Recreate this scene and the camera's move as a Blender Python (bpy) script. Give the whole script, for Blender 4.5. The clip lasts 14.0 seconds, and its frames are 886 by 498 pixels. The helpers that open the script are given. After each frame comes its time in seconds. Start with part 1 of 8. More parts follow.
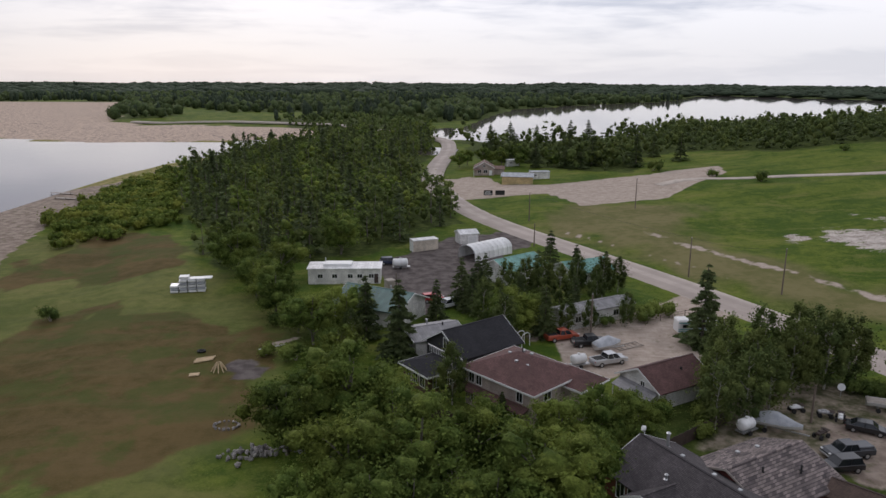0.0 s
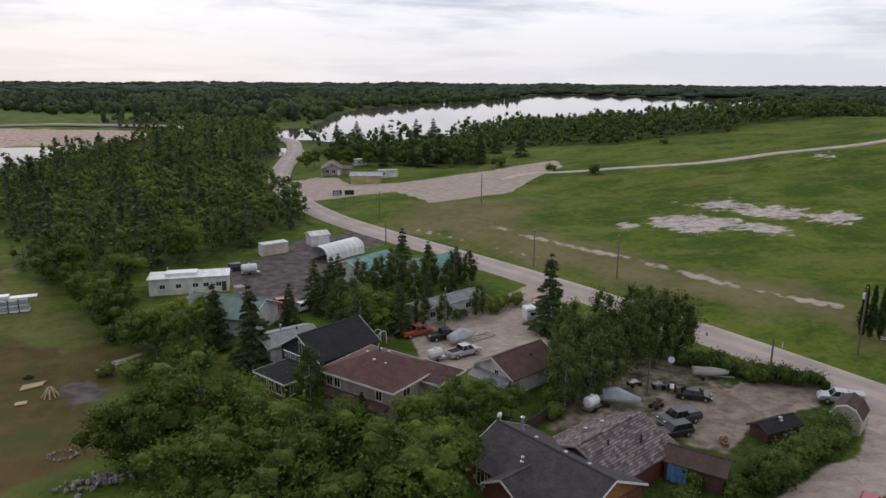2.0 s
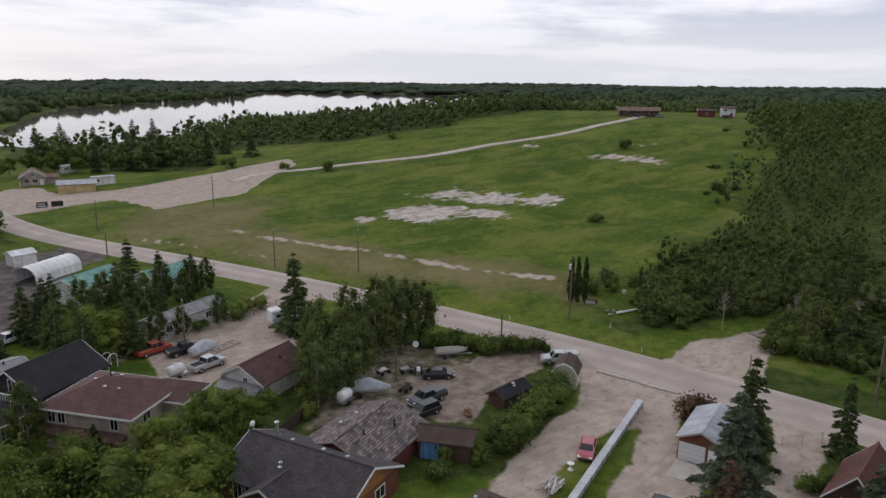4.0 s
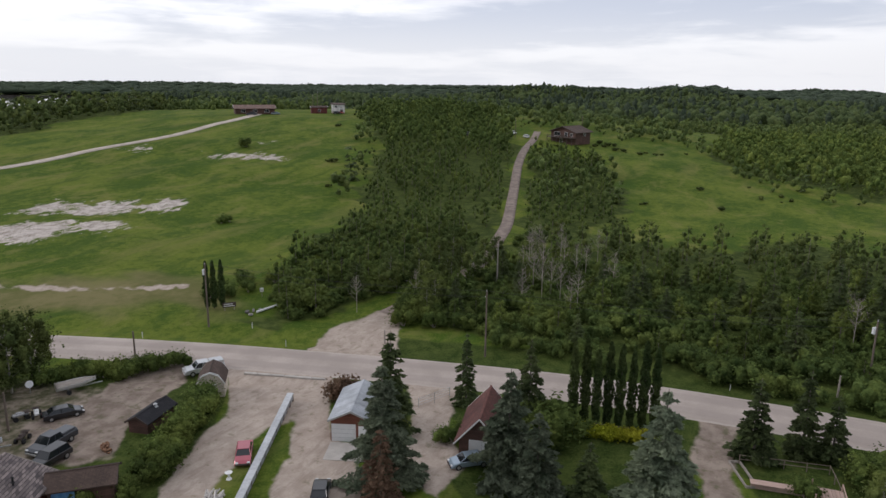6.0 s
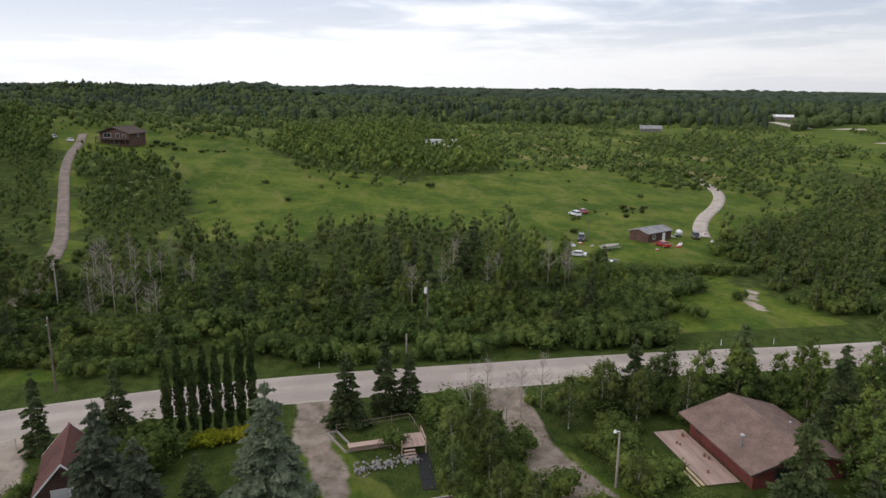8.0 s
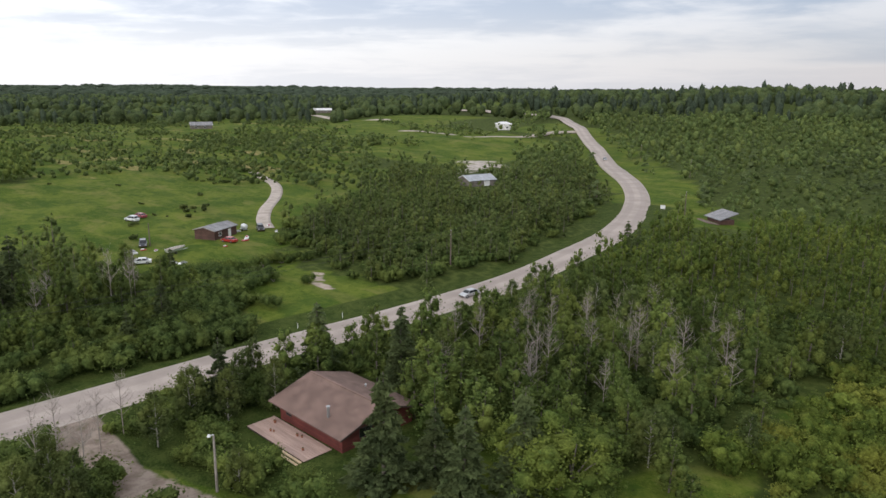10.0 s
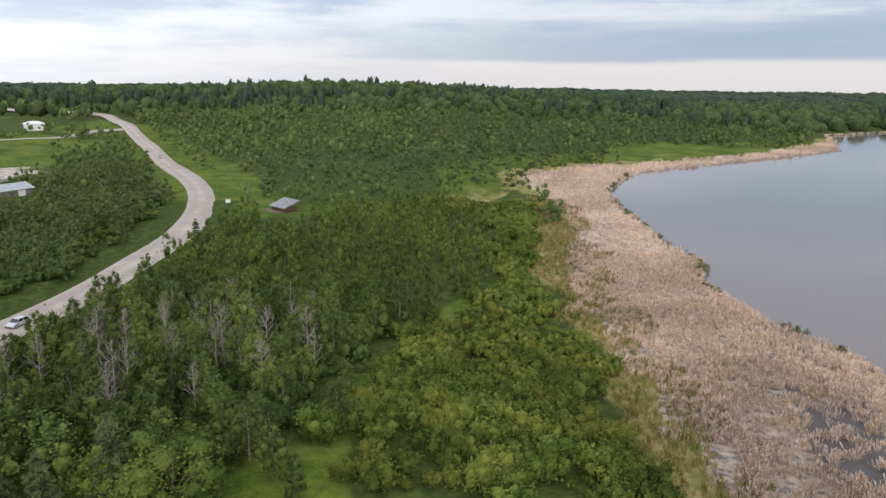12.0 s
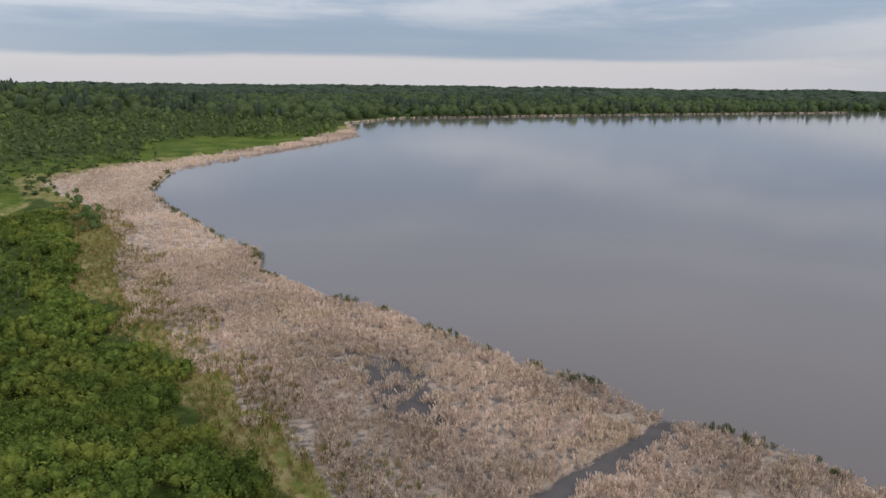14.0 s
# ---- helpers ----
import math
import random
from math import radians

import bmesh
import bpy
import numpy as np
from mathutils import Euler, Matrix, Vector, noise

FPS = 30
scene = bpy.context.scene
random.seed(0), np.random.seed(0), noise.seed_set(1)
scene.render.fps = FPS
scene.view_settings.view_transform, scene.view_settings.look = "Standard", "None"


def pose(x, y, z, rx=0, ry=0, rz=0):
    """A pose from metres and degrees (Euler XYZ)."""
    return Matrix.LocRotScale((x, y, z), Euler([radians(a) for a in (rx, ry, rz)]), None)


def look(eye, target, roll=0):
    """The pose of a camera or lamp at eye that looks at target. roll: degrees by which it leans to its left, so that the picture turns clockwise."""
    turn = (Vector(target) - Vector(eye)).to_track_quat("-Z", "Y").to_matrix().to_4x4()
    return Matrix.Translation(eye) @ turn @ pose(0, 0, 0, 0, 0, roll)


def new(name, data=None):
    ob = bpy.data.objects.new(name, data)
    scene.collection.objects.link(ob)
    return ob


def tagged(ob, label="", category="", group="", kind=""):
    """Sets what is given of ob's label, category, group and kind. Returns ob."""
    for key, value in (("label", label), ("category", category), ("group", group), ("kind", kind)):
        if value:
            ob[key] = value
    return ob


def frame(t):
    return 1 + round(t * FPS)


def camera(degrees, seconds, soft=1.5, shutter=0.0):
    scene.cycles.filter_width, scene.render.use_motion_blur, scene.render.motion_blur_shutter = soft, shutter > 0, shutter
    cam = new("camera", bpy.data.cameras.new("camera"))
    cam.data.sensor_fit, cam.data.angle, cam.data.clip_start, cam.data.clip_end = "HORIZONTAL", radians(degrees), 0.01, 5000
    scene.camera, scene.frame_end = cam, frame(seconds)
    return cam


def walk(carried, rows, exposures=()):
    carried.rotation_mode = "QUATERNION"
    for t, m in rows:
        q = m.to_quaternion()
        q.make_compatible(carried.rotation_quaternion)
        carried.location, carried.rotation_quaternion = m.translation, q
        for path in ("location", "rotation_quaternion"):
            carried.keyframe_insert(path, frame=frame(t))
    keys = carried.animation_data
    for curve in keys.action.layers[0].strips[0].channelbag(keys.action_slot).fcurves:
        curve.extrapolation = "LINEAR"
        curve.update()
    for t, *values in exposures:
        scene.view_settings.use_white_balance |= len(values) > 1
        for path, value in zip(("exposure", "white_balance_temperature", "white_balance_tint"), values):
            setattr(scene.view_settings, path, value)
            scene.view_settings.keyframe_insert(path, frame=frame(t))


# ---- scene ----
# ---------------------------------------------------------------- camera
cam = camera(63.8, 14.0)
PATH = [
    (0.0, pose(0, 0, 42, 76.41, -0.28, 0.00)),
    (0.5, pose(0, 0, 42, 76.39, -0.32, -2.63)),
    (1.0, pose(0, 0, 42, 76.39, -0.33, -5.43)),
    (1.5, pose(0, 0, 42, 76.39, -0.36, -8.58)),
    (2.0, pose(0, 0, 42, 76.41, -0.34, -12.18)),
    (4.5, pose(0, 0, 42, 76.40, -0.66, -40.34)),
    (5.0, pose(0, 0, 42, 76.44, -0.74, -47.86)),
    (5.5, pose(0, 0, 42, 76.49, -0.68, -55.46)),
    (6.0, pose(0, 0, 42, 76.56, -0.71, -63.07)),
    (6.5, pose(0, 0, 42, 76.62, -0.60, -70.99)),
    (7.0, pose(0, 0, 42, 76.64, -0.62, -79.61)),
    (7.5, pose(0, 0, 42, 76.64, -0.55, -88.41)),
    (8.0, pose(0, 0, 42, 76.69, -0.57, -97.16)),
    (10.5, pose(0, 0, 42, 76.73, -0.68, -140.35)),
    (11.0, pose(0, 0, 42, 76.70, -0.71, -148.91)),
    (11.5, pose(0, 0, 42, 76.69, -0.71, -157.55)),
    (12.0, pose(0, 0, 42, 76.71, -0.68, -166.16)),
    (12.5, pose(0, 0, 42, 76.68, -0.69, -174.83)),
    (13.0, pose(0, 0, 42, 76.66, -0.72, -183.51)),
    (13.5, pose(0, 0, 42, 76.66, -0.78, -192.41)),
    (14.0, pose(0, 0, 42, 76.60, -0.61, -201.86)),
]
walk(cam, PATH, [(0.0, -0.40, 6250, 17), (2.0, -0.38, 6250, 17), (5.0, -0.31, 6250, 16), (6.5, -0.12, 6300, 14), (8.0, 0.02, 6350, 13),
                (10.5, 0.24, 6350, 13), (11.5, 0.38, 6280, 12), (12.5, 0.38, 6200, 12), (13.2, 0.26, 6150, 11), (14.0, 0.03, 6100, 11)])

# ---------------------------------------------------------------- sky and sun
SUN_AZ, SUN_EL = radians(-20), radians(24)


class Nodes:
    """A short way to write node trees."""

    def __init__(self, tree):
        self.tree = tree
        tree.nodes.clear()

    def add(self, kind, **settings):
        n = self.tree.nodes.new(kind)
        for key, value in settings.items():
            if key in n.inputs:
                n.inputs[key].default_value = value
            else:
                setattr(n, key, value)
        return n

    def link(self, a, b):
        self.tree.links.new(a, b)

    def math(self, op, a, b=0.0, clamp=False):
        n = self.add("ShaderNodeMath", operation=op, use_clamp=clamp)
        for i, v in enumerate((a, b)):
            if isinstance(v, (int, float)):
                n.inputs[i].default_value = v
            else:
                self.link(v, n.inputs[i])
        return n.outputs[0]

    def mix(self, fac, a, b, how="MIX"):
        n = self.add("ShaderNodeMix", data_type="RGBA", blend_type=how)
        for i, v in ((0, fac), (6, a), (7, b)):
            if isinstance(v, (int, float)):
                n.inputs[i].default_value = v
            elif isinstance(v, tuple):
                n.inputs[i].default_value = (*v, 1)
            else:
                self.link(v, n.inputs[i])
        return n.outputs[2]

    def noise(self, vector, scale, detail=4.0, rough=0.55, distort=0.0):
        n = self.add("ShaderNodeTexNoise", noise_dimensions="3D")
        n.inputs["Scale"].default_value, n.inputs["Detail"].default_value = scale, detail
        n.inputs["Roughness"].default_value, n.inputs["Distortion"].default_value = rough, distort
        if vector is not None:
            self.link(vector, n.inputs["Vector"])
        return n.outputs["Fac"]

    def ramp(self, fac, lo, hi, smooth=True):
        n = self.add("ShaderNodeMapRange", interpolation_type="SMOOTHSTEP" if smooth else "LINEAR")
        n.inputs[1].default_value, n.inputs[2].default_value = lo, hi
        self.link(fac, n.inputs[0])
        return n.outputs[0]

    def coords(self, scale=(1, 1, 1)):
        n = self.add("ShaderNodeTexCoord")
        m = self.add("ShaderNodeMapping")
        m.inputs["Scale"].default_value = scale
        self.link(n.outputs["Object"], m.inputs["Vector"])
        return m.outputs[0]


world = bpy.data.worlds.new("overcast_evening")
world.use_nodes = True
scene.world = world
w = Nodes(world.node_tree)
sky = w.add("ShaderNodeTexSky", sky_type="NISHITA", sun_disc=False, sun_elevation=SUN_EL, sun_rotation=SUN_AZ)
way = w.add("ShaderNodeTexCoord").outputs["Generated"]
split = w.add("ShaderNodeSeparateXYZ")
w.link(way, split.inputs[0])
up = w.math("MAXIMUM", split.outputs[2], 0.0)
lift = w.math("ADD", up, 0.11)
flat = w.add("ShaderNodeCombineXYZ")
w.link(w.math("DIVIDE", split.outputs[0], lift), flat.inputs[0])
w.link(w.math("DIVIDE", split.outputs[1], lift), flat.inputs[1])
banks = w.noise(flat.outputs[0], 0.55, 5.0, 0.55, 0.4)
wisps = w.noise(flat.outputs[0], 1.7, 6.0, 0.6, 0.8)
cover = w.math("ADD", w.math("MULTIPLY", banks, 0.7), w.math("MULTIPLY", wisps, 0.3))
long = w.add("ShaderNodeMapping")
long.inputs["Scale"].default_value = (1.5, 1.5, 17.0)
w.link(way, long.inputs["Vector"])
streaks = w.noise(long.outputs[0], 1.0, 6.0, 0.55, 0.5)
cover = w.math("ADD", w.math("MULTIPLY", cover, 0.5), w.math("MULTIPLY", streaks, 0.5))
bright = w.ramp(cover, 0.44, 0.57)
toward = w.ramp(w.math("ADD", w.math("MULTIPLY", split.outputs[0], 0.64), w.math("MULTIPLY", split.outputs[1], 0.77)), -0.95, 1.05)  # brightest cloud north-east
deep = w.mix(toward, (0.345, 0.415, 0.515), (0.76, 0.82, 0.92))
pale = w.mix(toward, (0.60, 0.615, 0.645), (1.34, 1.35, 1.34))
cloud = w.mix(bright, deep, pale)
low = w.math("SUBTRACT", 1.0, w.ramp(up, 0.015, 0.11))
haze = w.mix(toward, (0.60, 0.57, 0.56), (1.08, 1.10, 1.09))
veil = w.mix(w.math("MULTIPLY", low, 0.75), cloud, haze)
# a slate-blue cloud base in the south-west with a clear pale strip under it
southward = w.ramp(w.math("SUBTRACT", w.math("MULTIPLY", split.outputs[1], -0.966), w.math("MULTIPLY", split.outputs[0], 0.259)), 0.74, 0.98)
edge_up = w.math("ADD", up, w.math("MULTIPLY", w.math("SUBTRACT", streaks, 0.5), 0.035))
slate = w.math("MULTIPLY", w.ramp(edge_up, 0.024, 0.034), w.math("SUBTRACT", 1.0, w.ramp(edge_up, 0.055, 0.092)))
veil = w.mix(w.math("MULTIPLY", w.math("MULTIPLY", slate, southward), 0.75), veil, (0.25, 0.335, 0.445))
strip = w.math("SUBTRACT", 1.0, w.ramp(edge_up, 0.020, 0.030))
veil = w.mix(w.math("MULTIPLY", w.math("MULTIPLY", strip, southward), 0.85), veil, (0.66, 0.615, 0.60))
veil = w.mix(w.math("MULTIPLY", w.ramp(up, 0.11, 0.36), 0.75), veil, w.mix(toward, (0.88, 0.89, 0.91), (1.12, 1.14, 1.15)))
blend = w.add("ShaderNodeMix", data_type="RGBA")
blend.inputs[0].default_value = 0.90
thin = w.mix(1.0, sky.outputs[0], (0.10, 0.10, 0.10), "MULTIPLY")
w.link(thin, blend.inputs[6])
w.link(veil, blend.inputs[7])
back = w.add("ShaderNodeBackground", Strength=1.0)
w.link(blend.outputs[2], back.inputs[0])
w.link(back.outputs[0], w.add("ShaderNodeOutputWorld").inputs[0])

sun_data = bpy.data.lights.new("sun", "SUN")
sun_data.energy, sun_data.angle, sun_data.color = 1.0, radians(18), (1.0, 0.95, 0.88)
sun = new("sun", sun_data)
sun.matrix_world = look((math.sin(SUN_AZ) * 900, math.cos(SUN_AZ) * 900, 900 * math.tan(SUN_EL)), (0, 0, 0))

# ---------------------------------------------------------------- materials
def material(name):
    m = bpy.data.materials.new(name)
    m.use_nodes = True
    n = Nodes(m.node_tree)
    out = n.add("ShaderNodeOutputMaterial")
    b = n.add("ShaderNodeBsdfPrincipled")
    n.link(b.outputs[0], out.inputs[0])
    return m, n, b, out


def bumped(n, b, height, strength, distance):
    k = n.add("ShaderNodeBump", Strength=strength, Distance=distance)
    n.link(height, k.inputs["Height"])
    n.link(k.outputs[0], b.inputs["Normal"])


def surface(name, a, c, scale=1.5, rough=0.75, metal=0.0, bump=0.3, fine=12.0, stretch=(1, 1, 1), spread=0.12, coat=0.0):
    """A painted or raw surface: two colours mixed by a broad and a fine grain, with a small difference from piece to piece."""
    m, n, b, _ = material(name)
    v = n.coords(stretch)
    broad, grain = n.noise(v, scale, 4.0), n.noise(v, scale * fine, 3.0)
    fac = n.ramp(n.math("ADD", n.math("MULTIPLY", broad, 0.65), n.math("MULTIPLY", grain, 0.35)), 0.33, 0.67)
    col = n.mix(fac, a, c)
    info = n.add("ShaderNodeObjectInfo")
    tone = n.add("ShaderNodeHueSaturation")
    n.link(n.math("ADD", n.math("MULTIPLY", info.outputs["Random"], 2 * spread), 1 - spread), tone.inputs["Value"])
    n.link(col, tone.inputs["Color"])
    n.link(tone.outputs[0], b.inputs["Base Color"])
    b.inputs["Metallic"].default_value = metal
    n.link(n.math("ADD", n.math("MULTIPLY", grain, 0.2), rough - 0.1), b.inputs["Roughness"])
    if coat:
        b.inputs["Coat Weight"].default_value = coat
        b.inputs["Coat Roughness"].default_value = 0.08
    if bump:
        bumped(n, b, grain, bump, 0.02)
    return m


def courses(name, a, c, step=0.16, rough=0.9, bump=0.5, width=0.9, axis=2):
    """Lapped rows along the slope: shingles, clapboard or corrugated sheet. axis 2: rows by height, 0: ribs along the length."""
    m, n, b, _ = material(name)
    v = n.coords()
    br = n.add("ShaderNodeTexBrick", offset=0.5)
    sep = n.add("ShaderNodeSeparateXYZ")
    n.link(v, sep.inputs[0])
    com = n.add("ShaderNodeCombineXYZ")
    if axis == 2:
        n.link(n.math("ADD", sep.outputs[0], sep.outputs[1]), com.inputs[0])
        n.link(sep.outputs[2], com.inputs[1])
    else:
        n.link(sep.outputs[2], com.inputs[0])
        n.link(sep.outputs[0], com.inputs[1])
    n.link(com.outputs[0], br.inputs["Vector"])
    br.inputs["Scale"].default_value = 1.0
    br.inputs["Brick Width"].default_value, br.inputs["Row Height"].default_value = width, step
    br.inputs["Mortar Size"].default_value = 0.012
    br.inputs["Color1"].default_value, br.inputs["Color2"].default_value = (*a, 1), (*c, 1)
    br.inputs["Mortar"].default_value = (*[0.55 * min(p, q) for p, q in zip(a, c)], 1)
    broad = n.noise(v, 0.6, 5.0)
    dirt = n.mix(n.ramp(broad, 0.35, 0.7), (0.78, 0.77, 0.75), (1.12, 1.1, 1.08))
    n.link(n.mix(1.0, br.outputs[0], dirt, "MULTIPLY"), b.inputs["Base Color"])
    b.inputs["Roughness"].default_value = rough
    bumped(n, b, br.outputs["Fac"], -bump, 0.02)
    return m


def leaf(name, a, c, yellow, gloss=0.85, grain=2.0):
    """Foliage: a colour that varies from leaf to leaf, from limb to limb and from tree to tree, a little of the light
    going through. Shade in the gaps between leaves is put into the colour.
    """
    m, n, b, out = material(name)
    g = n.add("ShaderNodeNewGeometry")
    big = n.noise(g.outputs["Position"], 0.13, 3.0)
    limb = n.noise(g.outputs["Position"], 0.62, 2.0)
    col = n.mix(n.math("ADD", n.math("MULTIPLY", g.outputs["Random Per Island"], 0.34), n.math("MULTIPLY", n.ramp(limb, 0.36, 0.64), 0.66)), a, c)
    col = n.mix(n.math("MULTIPLY", n.ramp(big, 0.46, 0.64), 0.65), col, yellow)
    gap_shade = n.noise(g.outputs["Position"], grain, 5.0, 0.7)
    stand = n.noise(g.outputs["Position"], 0.028, 3.0)
    info = n.add("ShaderNodeObjectInfo")
    tone = n.add("ShaderNodeHueSaturation")
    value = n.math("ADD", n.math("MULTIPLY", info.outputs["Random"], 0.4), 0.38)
    # self-shadow between leaves painted in: hollows of the bump noise get a darker value
    value = n.math("ADD", value, n.math("MULTIPLY", n.ramp(gap_shade, 0.36, 0.66), 0.5))
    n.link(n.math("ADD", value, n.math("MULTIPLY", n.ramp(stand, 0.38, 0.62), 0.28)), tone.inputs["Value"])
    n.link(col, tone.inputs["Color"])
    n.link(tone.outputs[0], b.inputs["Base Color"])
    bumped(n, b, gap_shade, 0.9, 0.9 / grain)
    b.inputs["Roughness"].default_value = gloss
    b.inputs["Specular IOR Level"].default_value = 0.08
    t = n.add("ShaderNodeBsdfTranslucent")
    n.link(tone.outputs[0], t.inputs[0])
    s = n.add("ShaderNodeMixShader")
    s.inputs[0].default_value = 0.24
    n.link(b.outputs[0], s.inputs[1])
    n.link(t.outputs[0], s.inputs[2])
    n.link(s.outputs[0], out.inputs[0])
    return m


LEAF_GREEN = leaf("broadleaf_foliage", (0.062, 0.104, 0.021), (0.186, 0.248, 0.056), (0.238, 0.280, 0.056), grain=3.0)
LEAF_COLUMN = leaf("columnar_poplar_foliage", (0.045, 0.076, 0.026), (0.105, 0.145, 0.050), (0.12, 0.15, 0.048))
LEAF_ASPEN = leaf("aspen_foliage", (0.056, 0.090, 0.023), (0.162, 0.216, 0.056), (0.205, 0.245, 0.056), grain=3.0)
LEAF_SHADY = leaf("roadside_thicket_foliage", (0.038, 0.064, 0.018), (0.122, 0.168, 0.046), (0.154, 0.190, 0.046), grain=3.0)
LEAF_DARK = leaf("poplar_foliage", (0.060, 0.090, 0.028), (0.150, 0.190, 0.062), (0.178, 0.208, 0.056))
LEAF_SHRUB = leaf("willow_foliage", (0.052, 0.084, 0.015), (0.190, 0.245, 0.048), (0.280, 0.286, 0.054), grain=3.0)
LEAF_YELLOW = leaf("yellow_shrub_foliage", (0.30, 0.34, 0.02), (0.46, 0.48, 0.04), (0.48, 0.45, 0.04))
NEEDLE = leaf("spruce_needles", (0.062, 0.088, 0.036), (0.135, 0.172, 0.070), (0.142, 0.176, 0.066), 0.7)
NEEDLE_BLUE = leaf("blue_spruce_needles", (0.098, 0.130, 0.080), (0.225, 0.260, 0.175), (0.205, 0.235, 0.145), 0.7)
NEEDLE_DEAD = leaf("dead_spruce_needles", (0.12, 0.075, 0.050), (0.21, 0.135, 0.09), (0.18, 0.12, 0.08), 0.85)
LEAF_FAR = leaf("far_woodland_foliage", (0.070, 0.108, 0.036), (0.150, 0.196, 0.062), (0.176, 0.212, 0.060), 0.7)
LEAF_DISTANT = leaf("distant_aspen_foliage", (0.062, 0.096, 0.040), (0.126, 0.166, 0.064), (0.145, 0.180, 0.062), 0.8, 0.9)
# spruce green lifted and greyed: the haze of distance is mixed into this colour
NEEDLE_HAZED = leaf("hazed_spruce_foliage", (0.056, 0.082, 0.054), (0.092, 0.122, 0.076), (0.100, 0.130, 0.074), 0.8, 0.9)
REED_DRY = leaf("dry_reed", (0.70, 0.525, 0.41), (0.95, 0.75, 0.60), (0.80, 0.63, 0.44), 0.8)
REED_FADED = leaf("faded_grass", (0.40, 0.29, 0.12), (0.58, 0.42, 0.21), (0.46, 0.38, 0.13), 0.8)
REED_RIM = leaf("young_reed", (0.11, 0.13, 0.036), (0.19, 0.20, 0.065), (0.24, 0.215, 0.08), 0.8)
REED_GREEN = leaf("green_reed", (0.20, 0.205, 0.045), (0.34, 0.32, 0.085), (0.42, 0.34, 0.12), 0.8)
BARK = surface("grey_bark", (0.10, 0.085, 0.07), (0.20, 0.175, 0.15), 3.0, 0.9, stretch=(1, 1, 0.2))
BARK_PALE = surface("pale_aspen_bark", (0.30, 0.28, 0.24), (0.50, 0.47, 0.42), 2.0, 0.85)
TWIG = surface("bare_twig", (0.26, 0.22, 0.19), (0.42, 0.37, 0.33), 2.0, 0.9)

# ---------------------------------------------------------------- plan of the place
LAKE_Z = -2.0
LAKE_WEST = [(-71, -47), (-68, -56), (-65, -64), (-59, -70), (-57, -82), (-50, -95), (-45, -108), (-39, -126), (-30, -138), (-24, -154),
             (-20, -165), (-22, -185), (-16, -199), (-10, -224), (-3, -257), (4, -296), (-5, -358), (-14, -380), (-74, -455), (-142, -540),
             (-168, -640), (-180, -705), (-258, -787), (-497, -812), (-1009, -815), (-1700, -900), (-2300, -300), (-1500, 420), (-700, 560),
             (-307, 498), (-236, 472), (-184, 483), (-148, 489), (-99, 513), (-90, 505), (-107, 479), (-124, 407), (-140, 366), (-146, 313),
             (-146, 266), (-144, 228), (-135, 180), (-115, 110), (-95, 40), (-80, -10)]
LAKE_NORTH = [(0, 548), (38, 530), (72, 502), (122, 552), (182, 590), (302, 634), (515, 712), (760, 840), (1060, 1230), (900, 1500), (686, 1840),
              (428, 1371), (217, 1152), (103, 1015), (59, 840), (15, 632)]
MAIN_ROAD = [(-300, 700), (-160, 668), (-98, 650), (-62, 614), (-38, 580), (-17, 536), (0, 496), (4, 458), (2, 400), (-3, 337), (-4, 292), (2, 255), (9, 226), (18, 203), (34, 172), (48, 145), (61, 117),
             (69, 98), (76, 79), (81, 63), (86, 46), (91, 26), (94, 6), (96, -22), (97.5, -49), (98, -80), (100.5, -110), (106.5, -136),
             (118.5, -176), (143, -223), (174, -265), (219, -315), (312, -419), (390, -503), (440, -552), (472, -576), (520, -588), (640, -592)]
HILL_TRACK = [(80, 262), (95, 268), (119, 263), (147, 252), (178, 247), (211, 242), (251, 246), (283, 253), (300, 262)]
HOUSE_TRACK = [(90, 60), (106, 65), (128, 62), (152.3, 64.3), (165, 67.6), (182, 71.9), (211, 81.9), (240, 92), (265.6, 100.7), (289, 107), (311.7, 111.5), (335, 118)]
GROVE = [(-53, 152), (-70, 201), (-97, 249), (-119, 328), (-118, 400), (-98, 470), (-60, 554), (-6, 531), (-5, 436), (-14, 332), (-7, 265),
         (5, 225), (8, 206), (0, 195), (-9, 183), (-19, 170), (-30, 160)]
NORTH_TREES = [(14, 439), (26, 355), (46, 331), (69, 305), (82, 306), (104, 366), (130, 362), (152, 325), (184, 322), (212, 312), (232, 330), (290, 330),
               (420, 430), (560, 570), (640, 720), (510, 690), (300, 618), (180, 576), (122, 538), (72, 486), (38, 514), (12, 530)]
TRACK_WOOD_A = [(94, 80), (113, 97), (138, 104), (156, 108), (200, 130), (259, 160), (300, 194), (329, 218), (366, 238), (430, 262), (420, 180),
                (312, 122), (284, 110), (250, 98), (212, 84), (176, 71), (155, 68), (118, 68), (101, 71)]
TRACK_WOOD_B = [(290, 103), (256, 93), (214, 78), (180, 65), (150, 61), (186, 48), (213, 47), (248, 54), (285, 74), (292, 92)]
ROAD_WOOD = [(101, 40), (103, 26), (105, 15), (109, -11), (110, -34), (111, -49), (119, -57), (141, -60), (157, -46), (188, -48), (196, -29),
             (202, 4), (180, 22), (186, 46), (150, 60), (130, 60), (112, 60), (104, 56)]
MOUND_WOOD = [(376, 44), (442, 42), (557, 10), (511, -47), (440, -80), (424, -72), (400, -84), (322, -66), (291, -22), (311, 6), (318, 26)]
SOUTH_BAND = [(178, -98), (195, -118), (250, -200), (205, -280), (156, -222), (126, -166), (110, -113), (109, -88), (117, -83), (149, -87)]
